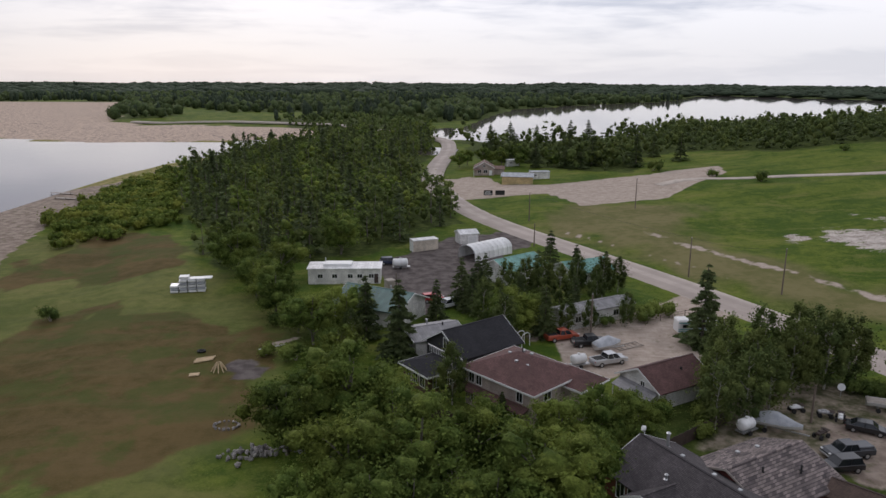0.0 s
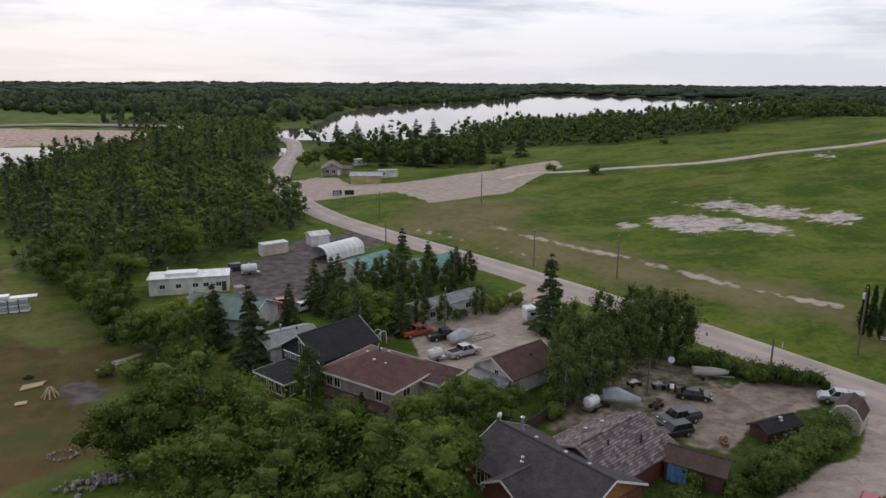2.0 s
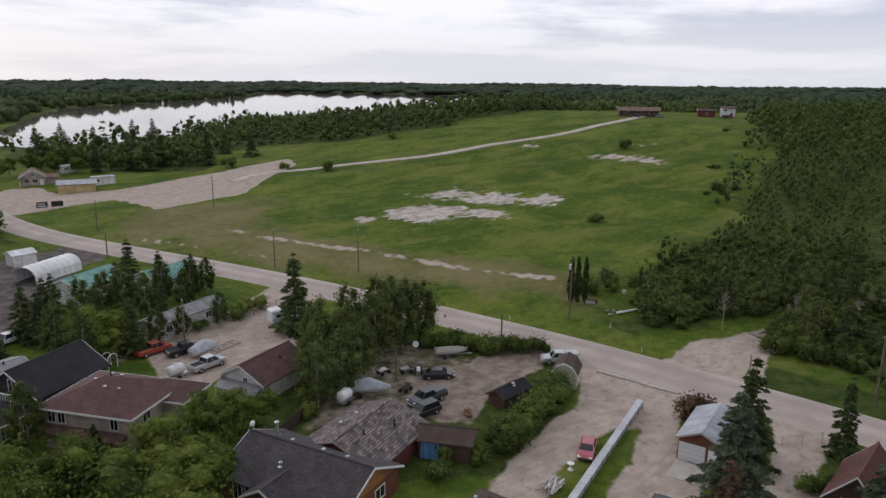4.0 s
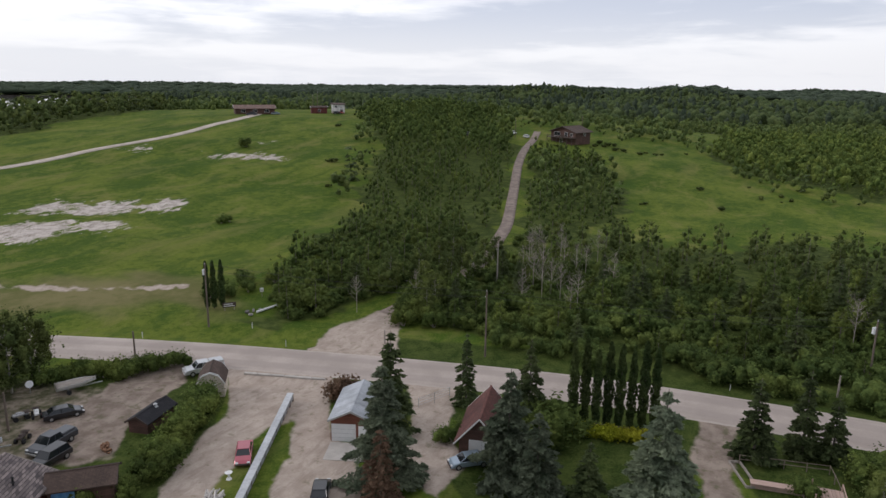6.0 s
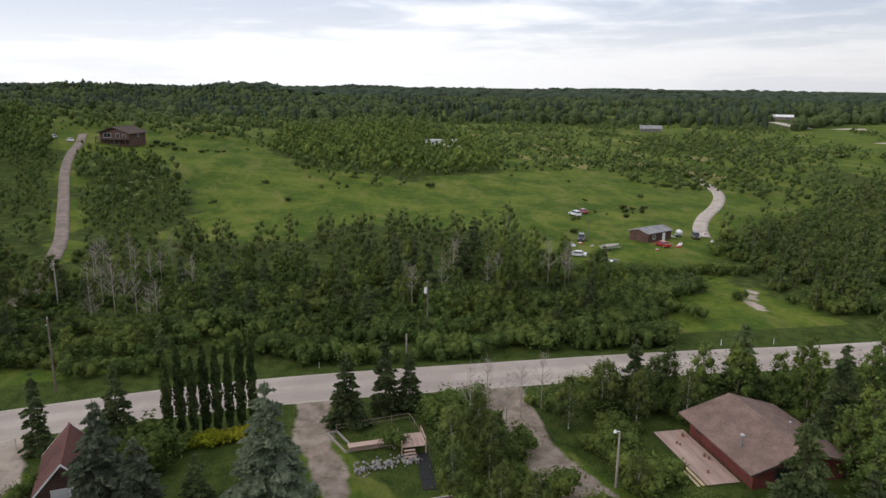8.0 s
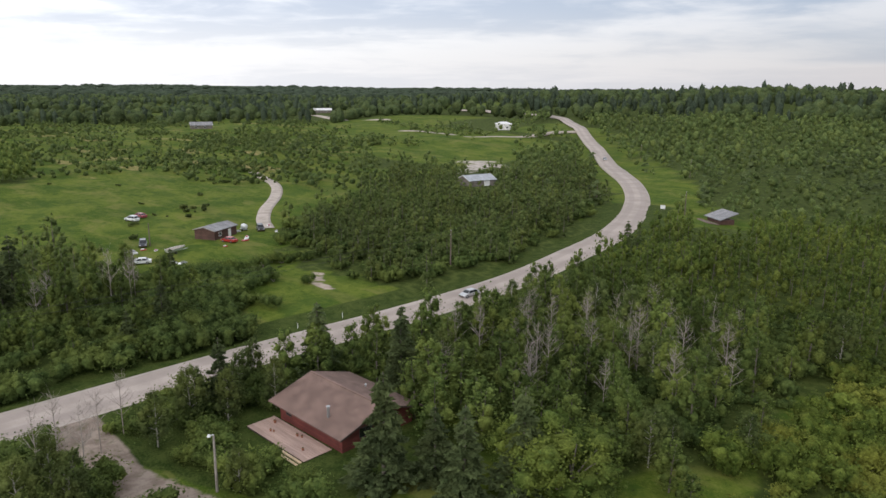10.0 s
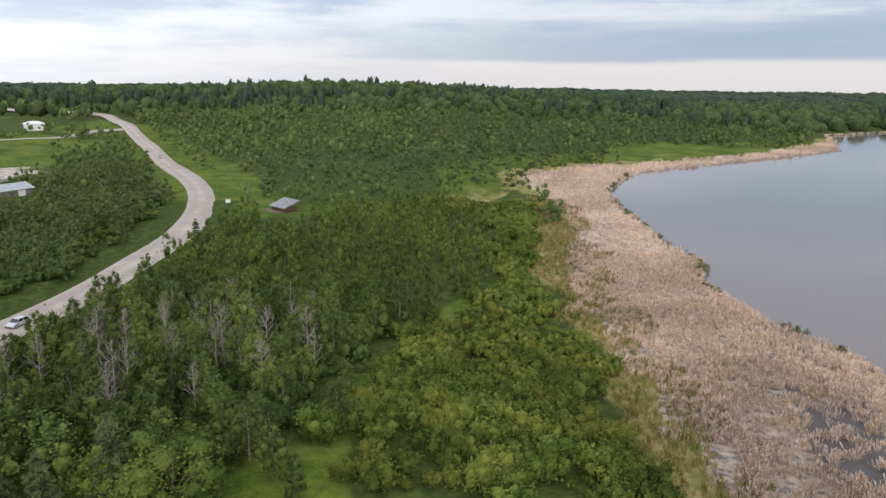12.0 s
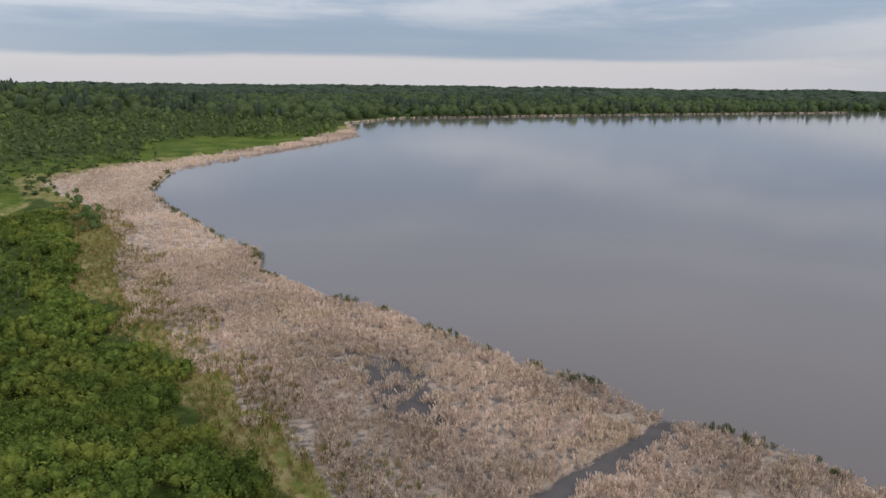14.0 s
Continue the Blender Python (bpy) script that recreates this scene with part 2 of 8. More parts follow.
BARN_LOT = [(218, -212), (262, -244), (282, -262), (272, -286), (252, -272), (222, -228)]
LIGHT_SCRUB = [(71, -222), (67, -245), (50, -290), (34, -285), (24, -215), (26, -184), (43, -218)]
THICKET = [(106, -36), (139, -46), (151, -58), (149, -71), (133, -68), (118, -63), (107, -56)]
SOUTH_WOOD = [(88, -41), (89, -58), (88, -77), (90, -107), (96, -133), (104, -164), (108, -200), (84, -218), (71, -225), (40, -247), (28, -192),
              (22, -138), (34, -107), (32, -81), (31, -68), (42, -60), (60, -57), (80, -54)]
SHRUBS = [(29, -64), (32, -81), (34, -107), (22, -138), (28, -192), (40, -247), (44, -300), (30, -276), (24, -215), (18, -161), (9, -142),
          (2, -118), (-1, -99), (-4, -81), (-11, -66), (10, -63)]
REED_BED = [(-15, -67), (-13, -77), (-9, -94), (-8, -101), (-2, -120), (3, -140), (9, -159), (11, -180), (14, -229), (27, -276), (46, -340),
            (15, -390), (-7, -405), (-80, -488), (-146, -598), (-190, -640), (-160, -540), (-90, -455), (-34, -380), (-20, -340), (-10, -296),
            (-16, -257), (-24, -224), (-34, -165), (-58, -108), (-80, -56), (-92, -20), (-40, -20)]
CHANNEL = [(-62, -69), (-50, -64), (-39, -60), (-30, -56)]
POND = [(-23, -116), (-32, -102), (-37, -87), (-32, -78), (-26, -82), (-25, -93)]
REED_FLAT = [(-300, 505), (-236, 480), (-184, 490), (-148, 496), (-90, 520), (-60, 545), (-75, 580), (-124, 622), (-249, 657), (-324, 700),
             (-545, 1240), (-1150, 1180), (-1000, 700), (-500, 540)]
MOWN = [(-90, 112), (-73.6, 114), (-68, 124), (-50, 124), (-38, 117), (-29.4, 105), (-25, 89), (-24, 78), (-28, 71), (-38.6, 68), (-47, 66), (-70, 70)]
MOWN_FAR = [(-97, 178), (-95, 195), (-75, 190), (-62, 167), (-60, 150), (-80, 147), (-92, 137), (-101, 157)]
WEST_BANK = [(-147, 233), (-149, 268), (-137, 294), (-131, 364), (-123, 352), (-127, 279), (-120, 221), (-115, 196), (-108, 170), (-95, 120), (-85, 60), (-100, 60), (-120, 120), (-140, 200)]
HILL_FIELD = [(30, 200), (60, 150), (80, 100), (95, 84), (112, 100), (142, 112), (176, 128), (300, 198), (345, 230), (360, 270), (325, 320),
              (270, 420), (200, 395), (150, 405), (112, 385), (90, 315), (60, 280), (40, 240)]
EAST_FIELD = [(300, 110), (330, 84), (378, 72), (354, 42), (301, 29), (275, 5), (265, -20), (301, -62), (390, -83), (355, -108), (348, -194), (250, -166),
              (199, -120), (156, -82), (118, -78), (119, -60), (145, -64), (160, -50), (202, -60), (202, -32), (214, 4), (194, 34), (215, 44), (257, 54), (294, 79), (292, 100)]
GLADES = [[(561, -190), (564, -241), (511, -290), (364, -310), (342, -291), (396, -224), (401, -170)], [(363, -121), (364, -160), (296, -195), (252, -235), (216, -161), (245, -144), (276, -116)],
          [(617, -441), (344, -400), (310, -400), (280, -350), (366, -331)], [(396, -521), (301, -436), (186, -302), (126, -219), (106, -205), (140, -262), (198, -335), (323, -475)]]


def inside(x, y, poly):
    got = np.zeros(x.shape, bool)
    for (ax, ay), (bx, by) in zip(poly, poly[1:] + poly[:1]):
        cross = (ay > y) != (by > y)
        with np.errstate(divide="ignore", invalid="ignore"):
            got ^= cross & (x < (bx - ax) * (y - ay) / ((by - ay) or 1e-9) + ax)
    return got


def off_line(x, y, line):
    """Distance to an open line."""
    best = np.full(x.shape, 1e9)
    for (ax, ay), (bx, by) in zip(line, line[1:]):
        ux, uy = bx - ax, by - ay
        t = np.clip(((x - ax) * ux + (y - ay) * uy) / (ux * ux + uy * uy), 0, 1)
        best = np.minimum(best, np.hypot(x - ax - t * ux, y - ay - t * uy))
    return best


def depth_in(x, y, poly):
    """Signed distance to a polygon's edge: above zero inside."""
    d = off_line(x, y, poly + poly[:1])
    return np.where(inside(x, y, poly), d, -d)


def ease(t):
    t = np.clip(t, 0, 1)
    return t * t * (3 - 2 * t)


def waves(x, y, size, seed):
    """Smooth, cheap ups and downs between about -1 and 1."""
    r = np.random.RandomState(seed)
    total = 0
    for k in range(6):
        a, f, p = r.uniform(0, 6.283), (0.6 + 0.25 * k) * 6.283 / size, r.uniform(0, 6.283, 2)
        total = total + np.sin((x * np.cos(a) + y * np.sin(a)) * f + p[0] + 0.8 * np.sin((y * np.cos(a) - x * np.sin(a)) * f * 0.7 + p[1]))
    return total / 3.2


HILLS = [(330, 300, 23, 150, 150), (440, 130, 9, 130, 70), (640, -1000, 20, 380, 300), (250, -1150, 19, 330, 260), (1750, 600, 27, 260, 110),
         (1900, 290, 30, 300, 120), (520, 0, 4, 160, 90)]


def height(x, y):
    x, y = np.asarray(x, float), np.asarray(y, float)
    r = np.hypot(x, y)
    z = 0.35 * waves(x, y, 70, 3) * ease((r - 20) / 100)
    far = ease((r - 700) / 1500)
    z = z + far * (-9 + 7 * waves(x, y, 1100, 5)) + 1.6 * waves(x, y, 240, 8) * ease((r - 240) / 200)
    for cx, cy, h, sx, sy in HILLS:
        a = math.atan2(cy, cx)
        u, v = (x - cx) * math.cos(a) + (y - cy) * math.sin(a), -(x - cx) * math.sin(a) + (y - cy) * math.cos(a)
        z = z + h * np.exp(-0.5 * ((u / sx) ** 2 + (v / sy) ** 2) ** 1.3)
    z = np.where(r < 2600, np.maximum(z, LAKE_Z + 0.35), z)
    road = off_line(x, y, MAIN_ROAD)
    near_road = 1 - ease((road - 5) / 20)
    z = z * (1 - near_road * (1 - ease((r - 230) / 170)))
    z = z - 0.55 * np.exp(-((road - 8.5) / 2.0) ** 2) * (1 - ease((r - 190) / 60))
    for lake, wide in ((LAKE_WEST, 46), (LAKE_NORTH, 14)):
        d = -depth_in(x, y, lake)
        bank = np.where(d < wide, LAKE_Z + 0.16 + 0.006 * d, LAKE_Z + 0.16 + 0.006 * wide + 0.14 * (d - wide))
        bank = np.where(d < 0, LAKE_Z + 0.16 + np.maximum(d * 0.16, -4), bank)
        z = np.minimum(z, bank)
    return z


def level(x, y):
    return float(height(np.array([x]), np.array([y]))[0])


def mesh_of(name, verts, faces, mat=None, smooth=False):
    """A mesh from numpy arrays: verts (n, 3), faces (m, 3 or 4)."""
    verts, faces = np.asarray(verts, np.float32), np.asarray(faces, np.int32)
    me = bpy.data.meshes.new(name)
    k = faces.shape[1]
    me.vertices.add(len(verts))
    me.vertices.foreach_set("co", verts.ravel())
    me.loops.add(faces.size)
    me.loops.foreach_set("vertex_index", faces.ravel())
    me.polygons.add(len(faces))
    me.polygons.foreach_set("loop_start", np.arange(0, faces.size, k, dtype=np.int32))
    if smooth:
        me.polygons.foreach_set("use_smooth", np.ones(len(faces), bool))
    me.update(calc_edges=True)
    if mat:
        me.materials.append(mat)
    return me


def spread(lo, hi, step, reach, ratio):
    core = list(np.arange(lo, hi + step, step))
    up, s = core[-1], step
    while up < reach:
        s *= ratio
        up += s
        core.append(up)
    down, s = core[0], step
    while down > -reach:
        s *= ratio
        down -= s
        core.insert(0, down)
    return np.array(core)


# ---------------------------------------------------------------- ground
gx, gy = np.meshgrid(spread(-130, 300, 2.2, 4800, 1.09), spread(-165, 285, 2.2, 4800, 1.09))
rows_n, cols_n = gx.shape
gz = height(gx.ravel(), gy.ravel())
fx, fy = gx.ravel(), gy.ravel()
# where the sheet is coarse it lies a little below the road's bank
reach = np.hypot(fx, fy)
cell = 3 + 0.09 * np.maximum(reach - 260, 0)
gz = gz - np.clip((reach - 260) / 130, 0, 1) * (0.9 + 0.0016 * reach) * (1 - ease((off_line(fx, fy, MAIN_ROAD) - 4.7 - cell * 0.9) / cell))
idx = np.arange(rows_n * cols_n).reshape(rows_n, cols_n)
quads = np.stack([idx[:-1, :-1], idx[:-1, 1:], idx[1:, 1:], idx[1:, :-1]], -1).reshape(-1, 4)
ground_mesh = mesh_of("ground", np.stack([fx, fy, gz], -1), quads, smooth=True)


WARP = waves(fx, fy, 26, 4) + 0.6 * waves(fx, fy, 11, 6)


def soft(poly, width):
    return ease(0.5 + (depth_in(fx, fy, poly) + WARP * min(width, 10) * 0.4) / width)


def band(line, half, width):
    return ease(0.5 + (half - off_line(fx, fy, line)) / width)


def biggest(*masks):
    out = masks[0]
    for m in masks[1:]:
        out = np.maximum(out, m)
    return out


OPEN_LAND = [(330, -40), (700, -90), (860, -300), (620, -400), (430, -330), (290, -190)]
YARDS = [
    [(38, 50), (49, 57), (63, 62), (71, 70), (74, 78), (81, 62), (77, 56), (64, 48), (62, 42), (52, 35), (44, 38), (50, 44), (61, 50.5), (66, 54), (60, 55), (50, 51.5), (44, 47.5)],
    [(84, 47), (87, 38), (80, 38), (70, 35), (66, 30), (58, 30), (61, 35), (69, 39), (78, 44)],
    [(48, 79), (54, 80), (61, 82), (69, 86), (74, 86), (74, 79), (67, 75), (56, 71), (48, 66), (45, 66), (44, 72)],
    [(52, 139), (57, 128), (42, 114), (30, 104), (27, 97), (20, 93), (17, 98), (25, 105), (38, 117), (34, 119), (15, 110), (15, 113), (33, 122)],
    [(93, 8.6), (93, 3.6), (84, 4.2), (67, 1.0), (60, 0.5), (66, 3.6), (79, 7.0)],
    [(93, -17), (93, -24), (77, -22), (66, -26), (60, -28), (60, -22), (70, -19)],
    [(84, 66), (95, 69), (108, 67), (104, 61), (92, 55), (88, 52)],
    [(18.7, 109), (21, 114.8), (28, 116.5), (36, 122), (46, 122.8), (42, 111), (38, 99), (33, 95.5), (27.5, 97), (20, 90.6), (17, 93), (18, 99)],
    [(-6, 262), (0, 246), (17, 250), (38, 254), (46, 230), (75, 238), (112, 281), (116, 300), (94, 297), (41, 276), (23, 280), (20, 300), (10, 305), (-2, 300)],
]
UNDER_POPLARS = [(28, 74), (34, 86), (46, 95), (58, 94), (61, 84), (68, 83), (68, 77), (53, 69), (43, 69), (37, 69)]
LAWNS = [[(22, 74), (32, 94), (50, 98), (62, 92), (74, 84), (66, 66), (46, 54), (36, 58), (26, 66)], [(36, 104), (44, 112), (58, 100), (50, 94), (34, 96)], [(55, -2), (58, 26), (62, 30), (76, 25), (79, 21), (84, 10), (80, 8), (66, 5), (60, 0)], [(66, -4), (79, 2), (92, 2), (92, -16), (70, -18), (60, -12)], [(88, 40), (92, 24), (88, 12), (80, 26), (70, 33), (80, 37)],
         [(60, -30), (66, -27), (77, -23), (92, -25), (94, -60), (76, -58), (56, -56), (52, -42)], [(74, 48), (84, 48), (80, 40), (68, 40)]]
DARK_YARD = [(-14, 160), (0, 184), (20, 196), (27, 188), (10, 156), (4, 140), (0, 124), (-4, 122), (-8, 136), (-14, 149)]
SAND = [[(90, 176), (104, 182), (116, 178), (129, 158), (118, 157), (102, 167)], [(119, 192), (126, 196), (138, 188), (148, 163), (140, 161), (128, 178)],
        [(192, 238), (199, 234), (198, 229), (191, 233)], [(204, 200), (211, 196), (214, 184), (214, 172), (209, 174), (208, 190)], [(232, 202), (238, 199), (237, 193), (232, 196)], [(240, -232), (262, -250), (280, -264), (270, -280), (250, -262)]]
STRIP = [(55, 190), (60, 176), (68, 162), (77, 149), (83, 134), (89, 120), (99, 108)]
STRIP_B = [(28, 205), (44, 178), (58, 154), (72, 130)]
masks = {
    "reed": biggest(soft(REED_BED, 4), soft(REED_FLAT, 18)),
    "wet": biggest(0.8 * soft(POND, 9), band(CHANNEL, 1.5, 1.6)),
    "dry": biggest(soft(MOWN, 13), soft(MOWN_FAR, 14)),
    "tan": soft([(28, 205), (70, 122), (95, 92), (104, 108), (80, 150), (64, 185), (80, 228), (46, 232)], 22) + 0.5 * soft([(-120, 60), (-20, 60), (-20, 120), (-55, 160), (-100, 210), (-120, 180)], 16),
    "bare": biggest(*[ease(0.6 + (depth_in(fx, fy, p) + 0.5 * WARP) / 1.8) for p in YARDS[:2] + YARDS[3:4] + YARDS[6:]], (0.74 + 0.34 * waves(fx, fy, 15, 31)) * band(STRIP, 1.6, 3.0), (0.62 + 0.3 * waves(fx, fy, 22, 32)) * band(STRIP_B, 0.8, 2),
                    band([(-29, 106), (-24, 110)], 0.4, 1), band([(133, -82), (128, -78.5), (121, -76.5)], 1.1, 2.6)),
    "earth": biggest(*[ease(0.6 + (depth_in(fx, fy, p) + 0.5 * WARP) / 1.8) for p in YARDS[2:3] + YARDS[4:6] + [WEST_BANK]], 0.5 * soft(UNDER_POPLARS, 4)),
    "sand": biggest(*[soft(p, 11) for p in SAND]),
    "lush": biggest(*[soft(p, 3) for p in LAWNS], 0.9 * band(MAIN_ROAD, 13, 4) * (fx > 60) * (fy < 60) * (reach < 260)),
    "tufted": ease((fy + 200) / 20) * (fy < 60),
    "dark": biggest(soft(DARK_YARD, 3), band([(-29.8, 99.0), (-28, 96)], 2.3, 2), band([(-26.5, 80.2), (-26.5, 80.4)], 1.0, 1)),
    "wood": biggest(*[soft(p, 10) for p in (GROVE, NORTH_TREES, TRACK_WOOD_A, TRACK_WOOD_B, ROAD_WOOD, MOUND_WOOD, SOUTH_BAND, SOUTH_WOOD, SHRUBS)], soft(UNDER_POPLARS, 4)),
    "fallow": biggest(ease(0.5 + (7 - np.abs(off_line(fx, fy, REED_BED + REED_BED[:1]) - 4)) / 8) * (fy < -50) * (fx > -25),
                      ease(0.5 + (14 - np.abs(off_line(fx, fy, LAKE_WEST) - 6)) / 14) * (fy > 120),
                      ease(0.5 + (9 - np.abs(off_line(fx, fy, LAKE_WEST) - 3)) / 9) * (fy < -330), 0.55 * soft(LIGHT_SCRUB, 14),
                      0.6 * ease(waves(fx * 0.5 + fy, fy - fx, 60, 41) * 1.6 - 0.3) * soft(OPEN_LAND, 40)),
}
far_wood = np.maximum(ease((reach - 480) / 120), ease((reach - 220) / 40) * ease((-120 - fy) / 40) * ease((off_line(fx, fy, MAIN_ROAD) - 12) / 6)) * ease((-depth_in(fx, fy, REED_BED) - 18) / 40) * (1 - soft([(20, -400), (-60, -420), (-145, -570), (-62, -535), (-5, -520)], 14)) * (1 - soft(REED_FLAT, 30))
far_wood = far_wood * np.maximum(ease((0.42 - waves(fx, fy, 330, 9)) / 0.2), np.maximum(reach > 1450, (fy < -230) & (fx < -30 - 0.75 * fy)))
for p in (HILL_FIELD, EAST_FIELD, OPEN_LAND, *GLADES):
    far_wood = far_wood * (1 - soft(p, 20))
masks["wood"] = np.maximum(masks["wood"], 0.85 * far_wood)
for key, value in masks.items():
    ground_mesh.attributes.new(key, "FLOAT", "POINT").data.foreach_set("value", value.astype(np.float32))

GROUND, n, b, _ = material("meadow_and_soil")
v = n.coords()
patch, tuft, blade = n.noise(v, 0.045, 5.0), n.noise(v, 0.45, 5.0, 0.6), n.noise(v, 3.2, 4.0, 0.65)


def edge(key, wobble=0.5):
    a = n.add("ShaderNodeAttribute", attribute_name=key).outputs["Fac"]
    k = n.math("ADD", a, n.math("MULTIPLY", n.math("SUBTRACT", tuft, 0.5), wobble))
    return n.ramp(k, 0.35, 0.62)


mixed = n.math("ADD", n.math("MULTIPLY", patch, 0.6), n.math("MULTIPLY", tuft, 0.4))
grass = n.mix(n.ramp(mixed, 0.40, 0.60), (0.050, 0.092, 0.011), (0.124, 0.158, 0.025))
grass = n.mix(n.math("MULTIPLY", n.ramp(blade, 0.45, 0.7), 0.5), grass, (0.185, 0.205, 0.046))
straw = n.mix(n.ramp(mixed, 0.38, 0.62), (0.074, 0.060, 0.020), (0.132, 0.094, 0.040))
straw = n.mix(n.math("MULTIPLY", n.ramp(blade, 0.5, 0.75), 0.5), straw, (0.150, 0.110, 0.058))
fallow = n.mix(n.ramp(tuft, 0.4, 0.62), (0.16, 0.172, 0.044), (0.32, 0.258, 0.12))
litter = n.mix(n.ramp(tuft, 0.4, 0.65), (0.042, 0.060, 0.015), (0.085, 0.108, 0.028))
clumps_ = n.noise(v, 0.75, 5.0, 0.65)
gravel = n.mix(n.ramp(tuft, 0.30, 0.70), (0.38, 0.312, 0.26), (0.49, 0.412, 0.35))
gravel = n.mix(n.math("MULTIPLY", n.ramp(blade, 0.4, 0.75), 0.3), gravel, (0.26, 0.21, 0.17))
gravel = n.mix(n.math("MULTIPLY", n.ramp(clumps_, 0.54, 0.70), 0.5), gravel, (0.13, 0.12, 0.06))
ruts = n.noise(n.coords((0.25, 0.9, 1.0)), 0.9, 5.0, 0.6, 0.8)
gravel = n.mix(n.math("MULTIPLY", n.ramp(ruts, 0.50, 0.64), 0.45), gravel, (0.27, 0.215, 0.175))
earth = n.mix(n.ramp(tuft, 0.34, 0.66), (0.215, 0.168, 0.136), (0.35, 0.286, 0.236))
earth = n.mix(n.math("MULTIPLY", n.ramp(clumps_, 0.52, 0.66), 0.5), earth, (0.085, 0.095, 0.035))
cinder = n.mix(n.ramp(tuft, 0.36, 0.64), (0.085, 0.072, 0.068), (0.150, 0.130, 0.122))
far_straw = n.mix(n.ramp(n.math("ADD", n.math("MULTIPLY", tuft, 0.6), n.math("MULTIPLY", blade, 0.4)), 0.40, 0.54), (0.20, 0.17, 0.155), (0.56, 0.43, 0.335))
mud = n.mix(edge("tufted", 0.2), far_straw, n.mix(edge("wet", 0.6), n.mix(n.ramp(clumps_, 0.36, 0.60), (0.15, 0.13, 0.12), (0.44, 0.35, 0.28)), n.mix(tuft, (0.085, 0.078, 0.080), (0.16, 0.142, 0.135))))
clumps = n.noise(v, 0.8, 7.0, 0.75, 0.6)
grass = n.mix(n.math("MULTIPLY", n.ramp(clumps, 0.46, 0.68), 0.5), grass, (0.028, 0.056, 0.008))
streak = n.noise(n.coords((0.02, 0.11, 0.1)), 1.0, 5.0, 0.6)
grass = n.mix(n.math("MULTIPLY", n.ramp(streak, 0.52, 0.66), 0.45), grass, (0.165, 0.165, 0.050))
meadow = n.noise(n.coords((0.6, 1.0, 1.0)), 0.11, 6.0, 0.68, 0.5)
grass = n.mix(n.math("MULTIPLY", n.ramp(meadow, 0.50, 0.62), 0.6), grass, (0.042, 0.082, 0.014))
grass = n.mix(n.math("MULTIPLY", n.math("SUBTRACT", 1.0, n.ramp(meadow, 0.36, 0.46)), 0.45), grass, (0.20, 0.190, 0.060))
mow = n.noise(n.coords((0.05, 0.30, 0.1)), 1.0, 5.0, 0.65, 0.8)
straw = n.mix(n.math("MULTIPLY", n.ramp(mow, 0.44, 0.62), 0.3), straw, (0.145, 0.105, 0.052))
straw = n.mix(n.math("MULTIPLY", n.ramp(n.noise(v, 0.07, 5.0, 0.65), 0.50, 0.60), 0.6), straw, (0.066, 0.090, 0.022))
straw = n.mix(n.math("MULTIPLY", n.ramp(streak, 0.50, 0.64), 0.5), straw, (0.070, 0.090, 0.026))
tan = n.mix(n.ramp(mixed, 0.4, 0.6), (0.125, 0.125, 0.045), (0.185, 0.165, 0.075))
grass = n.mix(n.ramp(n.add("ShaderNodeAttribute", attribute_name="tan").outputs["Fac"], 0.1, 0.9), grass, tan)
col = n.mix(edge("dry"), grass, straw)
lush = n.mix(n.ramp(n.math("ADD", n.math("MULTIPLY", tuft, 0.5), n.math("MULTIPLY", blade, 0.5)), 0.38, 0.62), (0.028, 0.048, 0.010), (0.074, 0.096, 0.024))
col = n.mix(edge("lush"), col, lush)
col = n.mix(edge("fallow"), col, fallow)
col = n.mix(edge("wood"), col, litter)
col = n.mix(edge("bare"), col, gravel)
broken = n.math("ADD", n.math("MULTIPLY", n.noise(n.coords((0.5, 1.2, 1)), 0.3, 7.0, 0.72), 0.9), n.math("MULTIPLY", blade, 0.2))
col = n.mix(edge("earth"), col, earth)
sand_at = n.ramp(n.math("ADD", n.add("ShaderNodeAttribute", attribute_name="sand").outputs["Fac"], n.math("MULTIPLY", n.math("SUBTRACT", broken, 0.56), 4.2)), 0.42, 0.62)
sand_at = n.math("MULTIPLY", sand_at, n.ramp(n.add("ShaderNodeAttribute", attribute_name="sand").outputs["Fac"], 0.02, 0.2))
col = n.mix(sand_at, col, n.mix(n.ramp(n.math("ADD", n.math("MULTIPLY", tuft, 0.5), n.math("MULTIPLY", blade, 0.5)), 0.38, 0.6), (0.26, 0.22, 0.185), (0.60, 0.54, 0.49)))
col = n.mix(edge("dark"), col, cinder)
col = n.mix(edge("reed", 0.25), col, mud)
n.link(col, b.inputs["Base Color"])
b.inputs["Roughness"].default_value = 0.95
b.inputs["Specular IOR Level"].default_value = 0.05
bumped(n, b, n.math("ADD", tuft, n.math("MULTIPLY", blade, 0.5)), 0.6, 0.25)
ground_mesh.materials.append(GROUND)
ground = tagged(new("ground", ground_mesh), "rolling meadow, mown dry grass and bare soil", "ground", kind="structure")

# ---------------------------------------------------------------- water
WATER, n, b, _ = material("still_lake_water")
v = n.coords()
b.inputs["Base Color"].default_value = (0.148, 0.125, 0.119, 1)
b.inputs["Roughness"].default_value = 0.07
b.inputs["IOR"].default_value = 1.33
ripple = n.noise(v, 1.4, 3.0)
bumped(n, b, n.math("ADD", ripple, n.math("MULTIPLY", n.noise(v, 0.08, 3.0), 2.0)), 0.10, 0.06)


